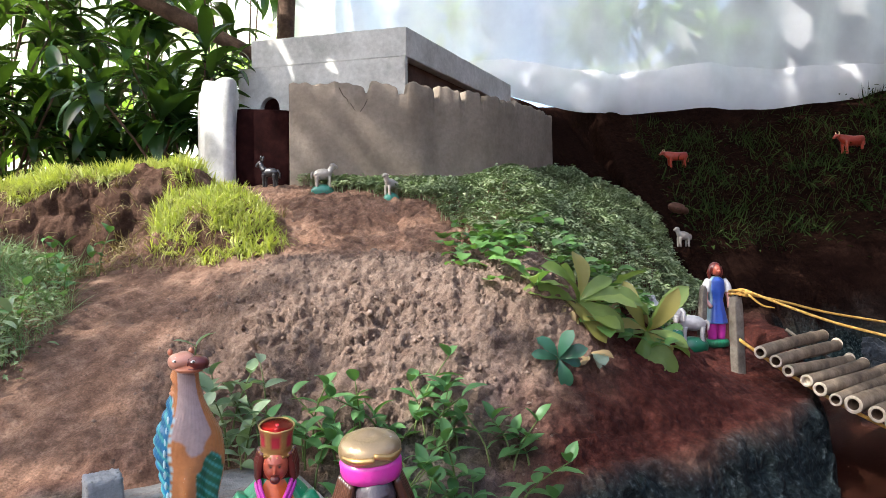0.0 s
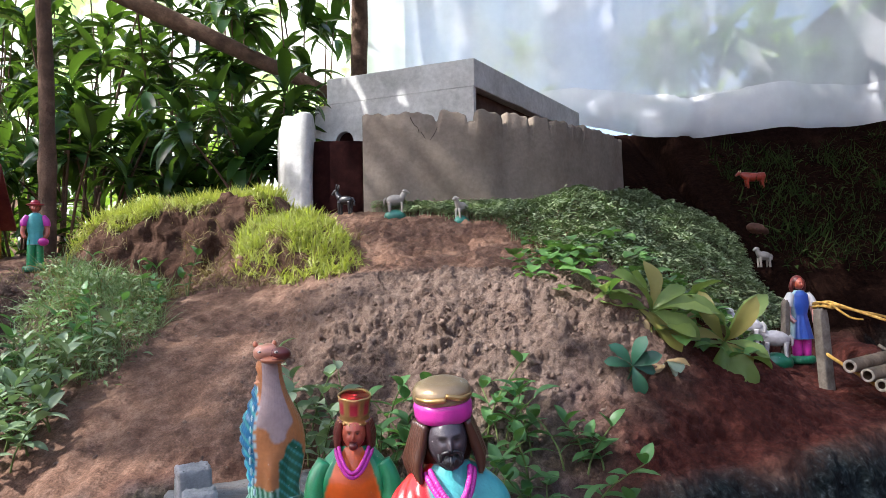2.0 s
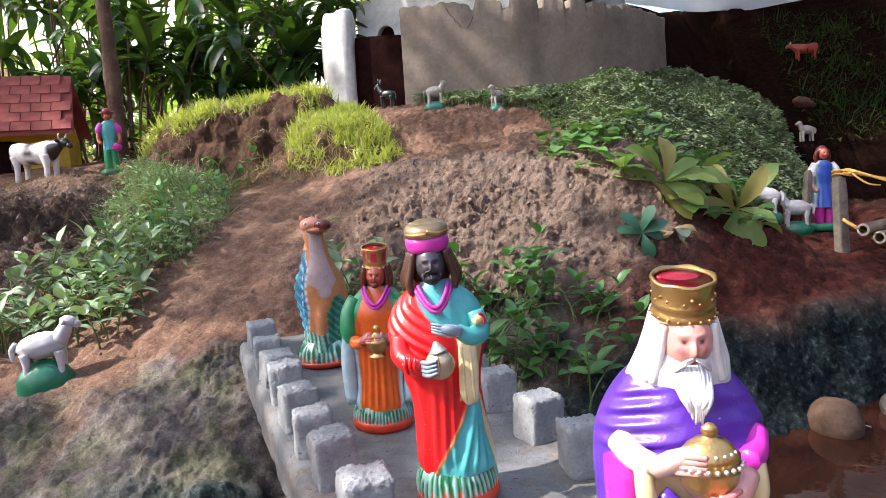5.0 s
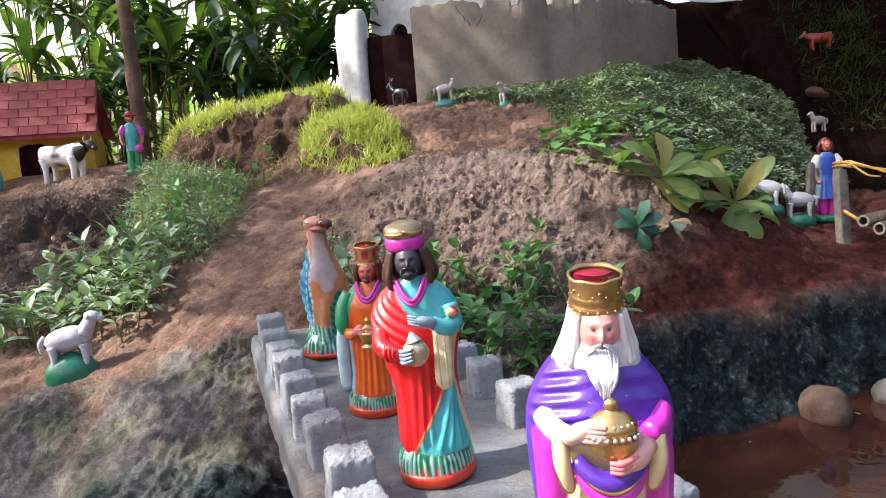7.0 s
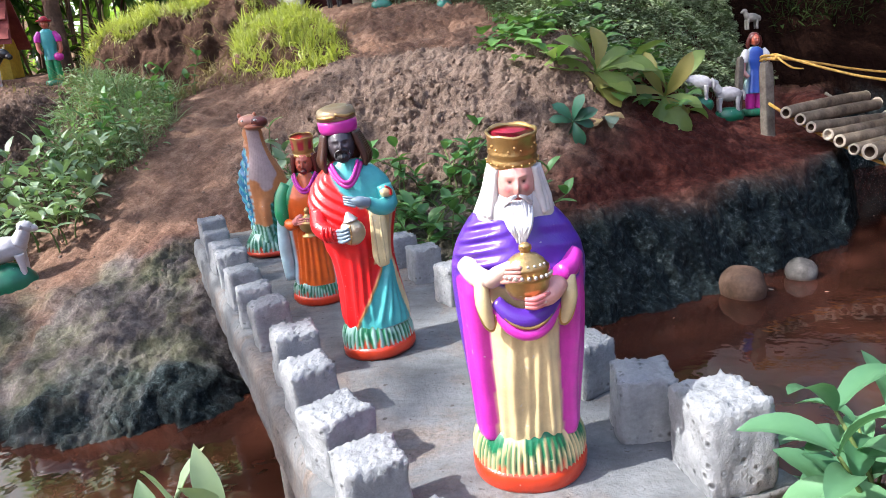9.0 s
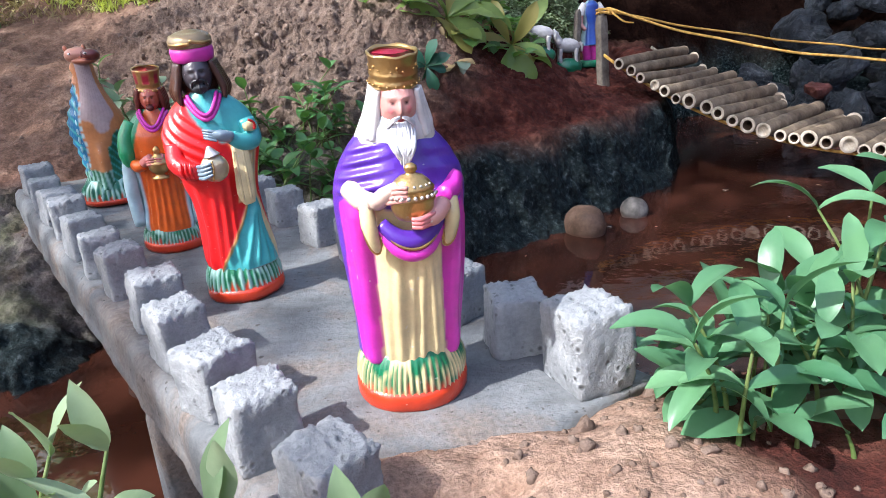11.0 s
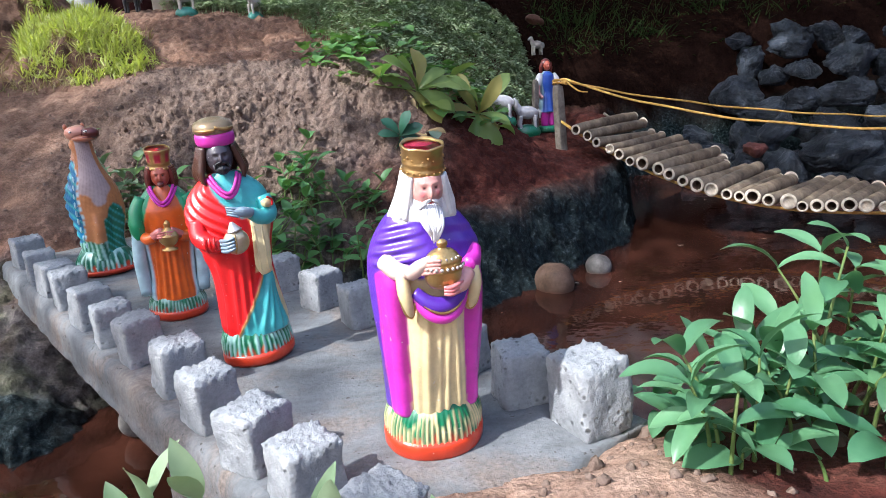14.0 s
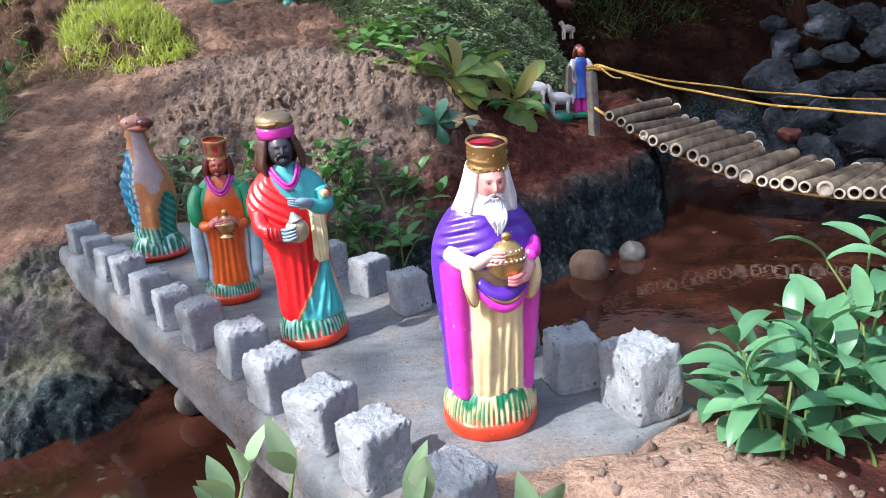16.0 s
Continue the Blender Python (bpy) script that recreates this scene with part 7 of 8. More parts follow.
# ---- tiled hut ----
def build_hut():
    hut = empty("model_hut", "yellow model hut with pitched red shingle roof on the bank", "model hut")
    x1, x0 = -1.925, -2.75
    ye, ze, yr, zr = 1.965, 0.545, 2.10, 0.765
    base = 0.33
    sc = Sculpt()
    sc.box(((x0 + x1) / 2 - 0.02, 2.165, base + 0.13), (x1 - x0 - 0.06, 0.24, 0.30), M_YELLOW, wear=0.03, seg=6)
    part("wall", sc.mesh("wall", False), hut)
    # dark panel on the wall in place of the doorway's inner shade
    sc = Sculpt()
    sc.box((-2.19, 2.043, base + 0.085), (0.12, 0.012, 0.20), M_DARKWOOD_SHADE, wear=0.05, seg=2)
    part("door", sc.mesh("door", False), hut, label="dark panel painted as the shade in an open doorway")
    sc = Sculpt()
    n = Vector((0, -(zr - ze), (yr - ye))).normalized()
    a, b = Vector((x0, ye, ze)), Vector((x0, yr, zr))
    rows = []
    for p, q in ((a, 0), (b, 0), (Vector((x0, 2 * yr - ye, ze)), 1)):
        rows.append(p)
    prof = [rows[0], rows[1], rows[2], rows[2] - Vector((0, 0, 0.02)), rows[1] - Vector((0, 0, 0.025)), rows[0] - Vector((0, 0, 0.015))]
    sc.grid([[p.copy() for p in prof], [p + Vector((x1 - x0 - 0.08 * (p.z - ze), 0, 0)) for p in prof]], M_TILE)
    roof = part("roof_panel", sc.mesh("roof_panel", False), hut)
    slope = (b - a)
    rows_n = 6
    length = slope.length / rows_n
    sc = Sculpt()
    sc.box((0, 0, 0), (0.0695, length * 1.12, 0.005), M_TILE, wear=0.05, seg=2, square=40)
    tile = sc.mesh("shingle", False)
    ang = math.degrees(math.atan2(slope.z, slope.y))
    rnd = random.Random(2)
    for r in range(rows_n):
        p = a + slope * ((r + 0.5) / rows_n) + n * 0.005
        for c in range(12):
            x = x1 - 0.037 - c * 0.071 - (0.035 if r % 2 else 0) - 0.08 * (p.z - ze)
            if x - 0.035 < x0:
                continue
            part("shingle", tile, roof, pose(x, p.y, p.z + rnd.uniform(-0.001, 0.001), ang - 2.2, 0, rnd.uniform(-0.8, 0.8)))
    # turquoise robed figurine beside the door, simplified to a jar shape
    sc = Sculpt()
    prof = [(0.0, 0.026), (0.01, 0.036), (0.06, 0.040), (0.10, 0.036), (0.115, 0.026), (0.125, 0.030), (0.13, 0.024)]
    sc.grid([[Vector((r * math.cos(2 * math.pi * j / 28), r * math.sin(2 * math.pi * j / 28), z)) for j in range(28)] for z, r in prof], P_TURQ)
    ob = thing("robed_figurine", sc.mesh("robed_figurine"), "turquoise robed figurine by the hut door, simplified to a jar shape", "jar")
    ob.matrix_world = pose(-2.235, 1.735, ground_z(-2.235, 1.735) - 0.004)
    hut.matrix_world = pose(x1, ye, 0, 0, 0, 25) @ pose(-x1, -ye, 0)


build_hut()

# ---- plants ----
def leaf_mesh(name, length, width, mat, droop, fold=0.25, belly=0.42, wave=0.0, seed=0, n=7):
    v, f = leaf_shape(length, width, droop, fold, n, 1.0, belly, wave, seed)
    return mesh_from(name, v, f, mat)


def stems_mesh(paths, r, mat):
    sc = Sculpt()
    for p in paths:
        sc.tube(p, [r * (1 - 0.5 * i / max(1, len(p) - 1)) for i in range(len(p))], mat, k=6, step=2)
    return sc.mesh("stems")


M_STEM = rough_stuff("green_stem", (0.05, 0.09, 0.02), (0.10, 0.15, 0.04), (0.17, 0.20, 0.07), 30, 200, 0.6, 0.2, 0.001)


def leafy_plant(name, label, spots, leaf_len, leaf_wid, mat, seed, pairs=(2, 4), height=(0.06, 0.14), category="plant", droop=0.7, lean=0.35, low=0.25, blunt=0.42, rise=(5, 40)):
    """A stand of stems, each carrying its leaves in crossed pairs."""
    rnd = random.Random(seed)
    root = empty(name, label, category)
    shapes = [leaf_mesh("leaf", leaf_len * q, leaf_wid * (0.9 + 0.2 * rnd.random()), mat, droop * rnd.uniform(0.5, 1.3), rnd.uniform(0.08, 0.22), blunt, 0.03, i, 9) for i, q in enumerate((0.75, 0.9, 1.0, 1.12, 0.6))]
    for x, y in spots:
        z = ground_z(x, y)
        h = rnd.uniform(*height)
        dx, dy = rnd.uniform(-lean, lean) * h, rnd.uniform(-lean, lean) * h
        path = [(x + dx * t * t, y + dy * t * t, z - 0.006 + h * t) for t in (0, 0.33, 0.66, 1.0)]
        stem = part("stem", stems_mesh([path], 0.0019, M_STEM), root)
        n = rnd.randint(*pairs)
        az = rnd.uniform(0, 360)
        for k in range(n):
            t = low + (1 - low) * (k + 1) / n
            px, py, pz = x + dx * t * t, y + dy * t * t, z - 0.006 + h * t
            for s in (0, 180):
                if rnd.random() < 0.08:
                    continue
                up = rnd.uniform(*rise) + (25 if k == n - 1 else 0)
                part("leaf", rnd.choice(shapes if k < n - 1 else shapes[:3]), stem, pose(px, py, pz, up, rnd.uniform(-20, 20), az + s + rnd.uniform(-22, 22)))
            az += 90
    return root


def spread(rnd, n, x0, x1, y0, y1, ok=None):
    out = []
    while len(out) < n:
        p = (rnd.uniform(x0, x1), rnd.uniform(y0, y1))
        if ok is None or ok(*p):
            out.append(p)
    return out


R = random.Random(31)
for _i, (_x0, _x1, _n, _h) in enumerate(((0.180, 0.235, 8, 0.080), (0.23, 0.30, 12, 0.118), (0.29, 0.37, 13, 0.138), (0.36, 0.45, 13, 0.148), (0.44, 0.54, 12, 0.150), (0.53, 0.66, 12, 0.145))):
    leafy_plant("leafy_plant", "young herb with soft lance-shaped blue-green leaves on the bank", spread(R, _n, _x0, _x1, -0.13, 0.055, lambda x, y: -0.125 + 0.1 * (x - 0.2) < y < 0.01 + 0.16 * (x - 0.2)), 0.054, 0.0168, L_NEAR, 5 + 40 * _i, (2, 4), (0.045, _h + 0.012), low=0.30, blunt=0.52, droop=0.95, rise=(-8, 42))
leafy_plant("leafy_plant", "short herb with broad leaves leaning over the sandy bank", [(0.175, -0.085), (0.185, -0.075), (0.20, -0.115), (0.225, -0.12), (0.25, -0.135), (0.29, -0.14)], 0.048, 0.022, L_NEAR, 205, (1, 2), (0.012, 0.035), low=0.3, blunt=0.54, droop=0.9, rise=(5, 30))
leafy_plant("seedling", "pale green seedling with long upright leaves at the water's edge", [(-0.164, -0.140), (-0.182, -0.172), (-0.150, -0.178)], 0.042, 0.0135, L_PALE, 9, (2, 2), (0.070, 0.090), "plant", 0.4, rise=(35, 65))
leafy_plant("seedling", "low seedling with a few fresh green leaves beside the bridge end", [(-0.062, -0.238), (-0.040, -0.248)], 0.040, 0.0135, L_PALE, 14, (2, 2), (0.075, 0.090), "plant", 0.4, rise=(40, 70))
leafy_plant("weed_clump", "clump of soft green weeds growing below the rough mound", spread(R, 52, -0.36, 0.02, 0.70, 0.93, lambda x, y: y > 0.68 + 0.25 * (x + 0.1) and ground_z(x, y) > -0.15), 0.046, 0.019, L_WEED_OBJ, 15, (2, 4), (0.04, 0.125), "weed", lean=0.8)
leafy_plant("weed_clump", "dusty pale weeds at the foot of the mound beside the path", spread(R, 12, -0.56, -0.40, 0.82, 0.96), 0.044, 0.020, L_PALE, 17, (2, 4), (0.05, 0.13), "weed")
leafy_plant("weed_clump", "pale glossy weeds on the bank behind the lamb", spread(R, 44, -1.30, -1.10, 0.74, 1.04), 0.050, 0.020, L_PALE, 19, (2, 4), (0.04, 0.13), "weed", lean=0.7)
leafy_plant("weed_clump", "pale dusty weeds spreading over the path's edge", spread(R, 40, -1.10, -0.92, 0.74, 1.04), 0.046, 0.018, L_PALE, 119, (2, 4), (0.04, 0.12), "weed", lean=0.7)
leafy_plant("weed_clump", "creeping green weeds along the edge of the path", spread(R, 18, -1.16, -0.92, 1.0, 1.45), 0.042, 0.017, L_WEED_OBJ, 23, (2, 4), (0.05, 0.13), "weed")


def rosette(label, x, y, z, n, length, width, mats, seed, up=(5, 60), category="plant", face_az=None, fan=None):
    rnd = random.Random(seed)
    root = empty("rosette_plant", label, category)
    for i in range(n):
        mat = rnd.choice(mats)
        q = rnd.uniform(0.60, 1.15)
        me = leaf_mesh("leaf", length * q, width * q, mat, rnd.uniform(0.3, 1.1), rnd.uniform(0.05, 0.22), 0.66, 0.07, seed * 50 + i, 9)
        az = 360 * i / n * 1.0 + rnd.uniform(-18, 18) if face_az is None else face_az[0] + (face_az[1] - face_az[0]) * i / max(1, n - 1) + rnd.uniform(-12, 12)
        if fan:
            a = math.radians(fan[i] + rnd.uniform(-14, 14))
            ly = Vector((math.sin(a), rnd.uniform(-1.0, 0.25), math.cos(a))).normalized()
            lz = Vector((rnd.uniform(-0.6, 0.6), -0.7, 0.7 + rnd.uniform(-0.3, 0.3)))
            lz = (lz - ly * lz.dot(ly)).normalized()
            m = Matrix((ly.cross(lz), ly, lz)).transposed().to_4x4()
            part("leaf", me, root, Matrix.Translation((x, y, z + 0.004 * rnd.random())) @ m)
            continue
        part("leaf", me, root, pose(x + rnd.uniform(-0.006, 0.006), y + rnd.uniform(-0.006, 0.006), z + 0.004 * rnd.random(), rnd.uniform(*up), rnd.uniform(-15, 15), az))
    sc = Sculpt()
    sc.tube([(x, y + 0.07, z - 0.05), (x, y + 0.03, z - 0.02), (x, y, z + 0.004)], [0.004, 0.004, 0.003], M_STEM, k=8)
    part("stem", sc.mesh("stem"), root)
    return root


rosette("broad-leaved pale green rosette plant with yellowing lower leaves", 0.145, 1.142, 0.240, 12, 0.128, 0.044, [L_ROSETTE, L_ROSETTE, L_ROSETTE, L_YELLOW], 3, fan=(-72, -35, -18, 12, 50, 66, 84, 108, 128, 150, 190, 205))
rosette("broad-leaved rosette hanging yellow and wilted leaves down the mound", 0.117, 1.135, 0.246, 4, 0.095, 0.046, [L_YELLOW, L_WILT], 4, (-65, -35), face_az=(110, 230))
rosette("small dark blue-green fleshy rosette on the mound's face", 0.087, 1.030, 0.148, 8, 0.060, 0.028, [L_BLUE, L_BLUE, L_BLUE, L_ROSETTE], 6, fan=(-70, -30, 5, 35, 72, 110, 165, 195))
rosette("drooping broad-leaved rosette over the red bank", 0.300, 1.205, 0.172, 12, 0.122, 0.036, [L_ROSETTE, L_ROSETTE, L_ROSETTE, L_YELLOW], 8, fan=(-80, -50, -22, 0, 22, 45, 108, 118, 150, 172, 190, 212))
rosette("wilted grey leaves hanging below the rosettes", 0.155, 1.075, 0.150, 5, 0.055, 0.030, [L_WILT, L_GREYLEAF], 12, (-35, 5), face_az=(120, 250))
rosette("leafy rosette with long pale green leaves on the mound's shoulder", 0.215, 1.250, 0.232, 6, 0.110, 0.050, [L_ROSETTE, L_ROSETTE, L_YELLOW], 21, (-10, 65))
rosette("young rosette with short round green leaves", 0.060, 1.128, 0.278, 5, 0.075, 0.042, [L_ROSETTE, L_HERB_OBJ], 23, (-10, 60))
rosette("rosette with narrow curling leaves above the red bank", 0.262, 1.243, 0.200, 6, 0.100, 0.040, [L_ROSETTE, L_WILT, L_HERB_OBJ], 25, (-35, 50))
rosette("rosette with short broken leaves beside the lambs", 0.352, 1.235, 0.135, 4, 0.060, 0.030, [L_ROSETTE, L_YELLOW], 27, (-25, 20))


# round-leaved herbs on the slope above the rosettes
def herb_patch():
    rnd = random.Random(44)
    shapes = [leaf_shape(0.042, 0.040, 0.5, 0.10, 5, 1, 0.5), leaf_shape(0.034, 0.030, 0.5, 0.15, 5, 1, 0.5), leaf_shape(0.05, 0.034, 0.7, 0.12, 5, 1, 0.5)]
    places = []
    for x, y in spread(rnd, 95, -0.12, 0.36, 1.08, 1.62, lambda x, y: y > 1.14 + 0.5 * max(0, -x) and y < 1.75 - 0.6 * x):
        z = ground_z(x, y)
        h = rnd.uniform(0.015, 0.075)
        for _ in range(rnd.randint(2, 5)):
            places.append((rnd.randrange(3), mat4(x + rnd.uniform(-0.02, 0.02), y + rnd.uniform(-0.02, 0.02), z + h * rnd.uniform(0.5, 1), rnd.uniform(0, 0.7), rnd.uniform(-0.3, 0.3), rnd.uniform(0, 6.3), rnd.uniform(0.6, 1.15))))
    thing("herb_patch", many("herb_patch", shapes, places, L_HERB), "patch of round-leaved green herbs on the slope", "herbs", kind="stuff")


herb_patch()


# sprouted seed carpet on the slope to the fort
def sprout_shape(seed):
    rnd = random.Random(seed)
    V, F, off = [], [], 0
    h = 1.0
    v, f = blade_shape(h, 0.05, 0.25, 2)
    V.append(v), F.append(f)
    off += len(v)
    for k in range(5):
        lv, lf = leaf_shape(0.42, 0.24, 0.6, 0.15, 2, 1, 0.5)
        m = mat4(0, 0.06, h * (0.72 + 0.06 * k), rnd.uniform(0.0, 0.7), 0, k * 2.4 + rnd.uniform(-0.4, 0.4), rnd.uniform(0.8, 1.15))
        V.append(lv @ m[:3, :3].T + m[:3, 3])
        F.append(lf + off)
        off += len(lv)
    return np.concatenate(V), np.concatenate(F)


def on_carpet(x, y):
    edge = float(np.interp(x, [-0.62, -0.45, -0.2, -0.05, 0.05, 0.2, 0.36, 0.6, 0.75], [2.14, 2.06, 1.93, 1.66, 1.42, 1.30, 1.36, 1.66, 2.0]))
    top = float(np.interp(x, [-0.6, -0.24, -0.05, 0.07, 0.25, 0.4, 0.8], [2.19, 2.25, 2.37, 2.46, 2.7, 2.9, 2.9]))
    return edge + 0.05 * float(fbm(np.array(x), np.array(y), 9, 2)) < y < top and height(x, y) > 0.12


def sprout_carpet():
    rnd = random.Random(51)
    shapes = [sprout_shape(i) for i in range(6)]
    places = []
    for x, y in spread(rnd, 11000, -0.62, 0.80, 1.25, 2.9, on_carpet):
        s = rnd.uniform(0.024, 0.046)
        places.append((rnd.randrange(6), mat4(x, y, height_at(x, y) - 0.002, rnd.uniform(-0.3, 0.3), rnd.uniform(-0.3, 0.3), rnd.uniform(0, 6.3), s)))
    thing("sprout_carpet", many("sprout_carpet", shapes, places, L_SPROUT), "dense carpet of small sprouted green seedlings on the slope", "sprouts", kind="stuff")


_cache = {}


def height_at(x, y):
    key = (round(x, 2), round(y, 2))
    if key not in _cache:
        _cache[key] = ground_z(x, y)
    return _cache[key]


def blades(name, label, n, box, ok, length, width, droop, mat, seed, lean=0.5, category="grass", faces=(0.0, 6.3)):
    rnd = random.Random(seed)
    shapes = [blade_shape(1.0, width / length[1] * q, droop * d) for q in (0.8, 1.1) for d in (0.5, 1.0, 1.6)]
    places = []
    for x, y in spread(rnd, n, *box, ok):
        places.append((rnd.randrange(6), mat4(x, y, height_at(x, y) - 0.003, rnd.uniform(-lean, lean), rnd.uniform(-lean, lean), rnd.uniform(*faces), rnd.uniform(*length) * (0.75 + 0.6 * (0.5 + float(fbm(np.array(x), np.array(y), 11, 2)))))))
    thing(name, many(name, shapes, places, mat), label, category, kind="stuff")


def in_oval(cx, cy, rx, ry):
    return lambda x, y: ((x - cx) / rx) ** 2 + ((y - cy) / ry) ** 2 < 1 + 0.35 * float(fbm(np.array(x), np.array(y), 14, 2))


def tufty(ok):
    """Thins a stand of grass into tufts."""
    return lambda x, y: ok(x, y) and float(fbm(np.array(x), np.array(y), 20, 2)) > -0.16


sprout_carpet()
blades("grass_tuft", "bright yellow-green grass crowning the earth hump", 6500, (-1.65, -0.75, 1.66, 2.12), tufty(lambda x, y: in_oval(-1.20, 1.93, 0.36, 0.19)(x, y) and y > 1.795 + 0.02 * math.sin(x * 23)), (0.026, 0.060), 0.0044, 0.7, L_MOSS, 61, 0.5)
blades("grass_tuft", "long yellow-green grass hanging over the hump's front edge", 2600, (-1.62, -0.80, 1.60, 1.80), lambda x, y: abs(y - 1.775 - 0.03 * math.sin(x * 11)) < 0.030 and float(fbm(np.array(x), np.array(y), 12, 2)) > -0.08, (0.026, 0.062), 0.0036, 1.7, L_MOSS, 67, 0.5, faces=(2.1, 4.2))
blades("grass_tuft", "bright yellow-green grass tuft beside the path", 4200, (-0.95, -0.50, 1.46, 1.86), tufty(in_oval(-0.76, 1.67, 0.165, 0.13)), (0.022, 0.052), 0.0046, 0.9, L_MOSS, 62, 0.6)
blades("grass_tuft", "long leaning grass falling towards the path", 1400, (-0.95, -0.52, 1.46, 1.70), tufty(in_oval(-0.72, 1.58, 0.19, 0.10)), (0.025, 0.060), 0.0040, 1.8, L_MOSS, 68, 0.5, faces=(2.2, 5.0))
blades("dry_grass", "dry and green grass hanging over the hump's crumbling edge", 1700, (-1.55, -0.58, 1.46, 1.80), lambda x, y: 1.50 + 0.06 * math.sin(x * 9) < y < 1.78 and float(fbm(np.array(x), np.array(y), 13, 2)) > -0.1, (0.02, 0.060), 0.003, 1.8, L_DRYGRASS, 63, 0.8, faces=(2.0, 4.3))
blades("fine_weeds", "fine tangled green weeds on the ridge below the boy figure", 3600, (-1.40, -0.90, 1.02, 1.60), lambda x, y: abs(x + 1.02 + 0.50 * (y - 1.1)) < 0.15 + 0.05 * math.sin(y * 17), (0.025, 0.085), 0.0020, 1.0, L_WEED, 64, 0.9)
blades("dry_grass", "dry straw tangled in the weeds of the ridge", 900, (-1.40, -0.90, 1.02, 1.60), lambda x, y: abs(x + 1.00 + 0.50 * (y - 1.1)) < 0.17, (0.03, 0.085), 0.0020, 1.4, L_DRYGRASS, 69, 1.0)
blades("fine_weeds", "short dry weeds along the top of the hut bank", 1300, (-2.3, -1.3, 1.40, 1.66), None, (0.008, 0.025), 0.003, 1.0, L_DRYGRASS, 65, 0.7)
blades("hill_grass", "grass covering the far hillside, coloured dark for its shade", 7000, (0.95, 3.4, 2.55, 3.6), lambda x, y: float(fbm(np.array(x), np.array(y), 3.5, 2)) > -0.22, (0.03, 0.10), 0.006, 1.2, L_HILL, 66, 0.8)


# broad small leaves among the fine weeds
def weed_leaves():
    rnd = random.Random(71)
    shapes = [leaf_shape(0.020, 0.007, 0.7, 0.2, 4), leaf_shape(0.017, 0.007, 0.9, 0.2, 4), leaf_shape(0.026, 0.008, 0.8, 0.2, 4)]
    places = []
    for x, y in spread(rnd, 1500, -1.4, -0.88, 0.98, 1.58, lambda x, y: abs(x + 1.02 + 0.50 * (y - 1.1)) < 0.17):
        places.append((rnd.randrange(3), mat4(x, y, height_at(x, y) + rnd.uniform(0.005, 0.060), rnd.uniform(-0.2, 0.8), rnd.uniform(-0.4, 0.4), rnd.uniform(0, 6.3), rnd.uniform(0.7, 1.2))))
    thing("weed_leaves", many("weed_leaves", shapes, places, L_WEED), "small narrow leaves of tangled weeds on the ridge", "weeds", kind="stuff")
    places = []
    for x, y in spread(rnd, 1100, 0.9, 3.3, 2.5, 3.55):
        places.append((rnd.randrange(3), mat4(x, y, height_at(x, y) + rnd.uniform(0.0, 0.08), rnd.uniform(-0.2, 0.8), rnd.uniform(-0.4, 0.4), rnd.uniform(0, 6.3), rnd.uniform(1.0, 2.0))))
    thing("hill_weeds", many("hill_weeds", shapes, places, L_HILL), "low weeds on the far hillside, coloured dark for its shade", "weeds", kind="stuff")


weed_leaves()


# ---- loose clods on mound and bank ----
def clods():
    rnd = random.Random(81)
    shapes = []
    for i in range(10):
        bm = bmesh.new()
        bmesh.ops.create_icosphere(bm, subdivisions=2, radius=1.0)
        for v in bm.verts:
            v.co *= 1 + 0.55 * noise.noise(v.co * 1.5 + Vector((i * 7, 0, 0))) + 0.38 * noise.noise(v.co * 3.1 + Vector((0, i * 3, 0)))
        bm.verts.index_update()
        shapes.append((np.array([v.co[:] for v in bm.verts]), np.array([[v.index for v in f.verts] for f in bm.faces])))
        bm.free()
    places = []
    rs = np.random.RandomState(81)

    def strew(n, x0, x1, y0, y1, keep, sizes, sink):
        x, y = rs.uniform(x0, x1, n), rs.uniform(y0, y1, n)
        k = keep(x, y)
        x, y = x[k], y[k]
        z = ground_zs(x, y)
        for px, py, pz in zip(x, y, z):
            s = rnd.uniform(*sizes[0]) if rnd.random() < 0.9 else rnd.uniform(*sizes[1])
            m = mat4(px, py, pz + s * sink, rnd.uniform(0, 3), rnd.uniform(0, 3), rnd.uniform(0, 6), s)
            m[:3, 0] *= rnd.uniform(1.0, 1.7)
            places.append((rnd.randrange(10), m))
    strew(3200, -2.0, 0.06, 0.85, 1.50, lambda x, y: (zones(x, y, 0)["clod"] > 0.15 + 0.7 * rs.rand(len(x))) & (height(x, y) > -0.1), ((0.0016, 0.0040), (0.004, 0.0085)), -0.2)
    strew(420, -1.2, 0.02, -0.1, 2.2, lambda x, y: height(x, y) > -0.06, ((0.0012, 0.0030), (0.003, 0.004)), 0.0)

    def near_bank(x, y):
        along, across = x * ALONG.x + y * ALONG.y, x * ACROSS.x + y * ACROSS.y
        return (height(x, y) > -0.06) & ~((np.abs(across) < 0.16) & (along > -0.11))
    strew(300, -0.12, 0.24, -0.36, 0.03, near_bank, ((0.0012, 0.0032), (0.003, 0.0070)), 0.1)
    me = many("earth_clods", shapes, places, M_CLOD)
    thing("earth_clods", me, "crumbly brown earth clods strewn over mound and bank", "clods", kind="stuff")


M_CLOD = rough_stuff("crumbled_earth", (0.11, 0.072, 0.055), (0.17, 0.119, 0.093), (0.25, 0.188, 0.153), 30, 160, 0.97, 0.8, 0.004, 0.1)
clods()


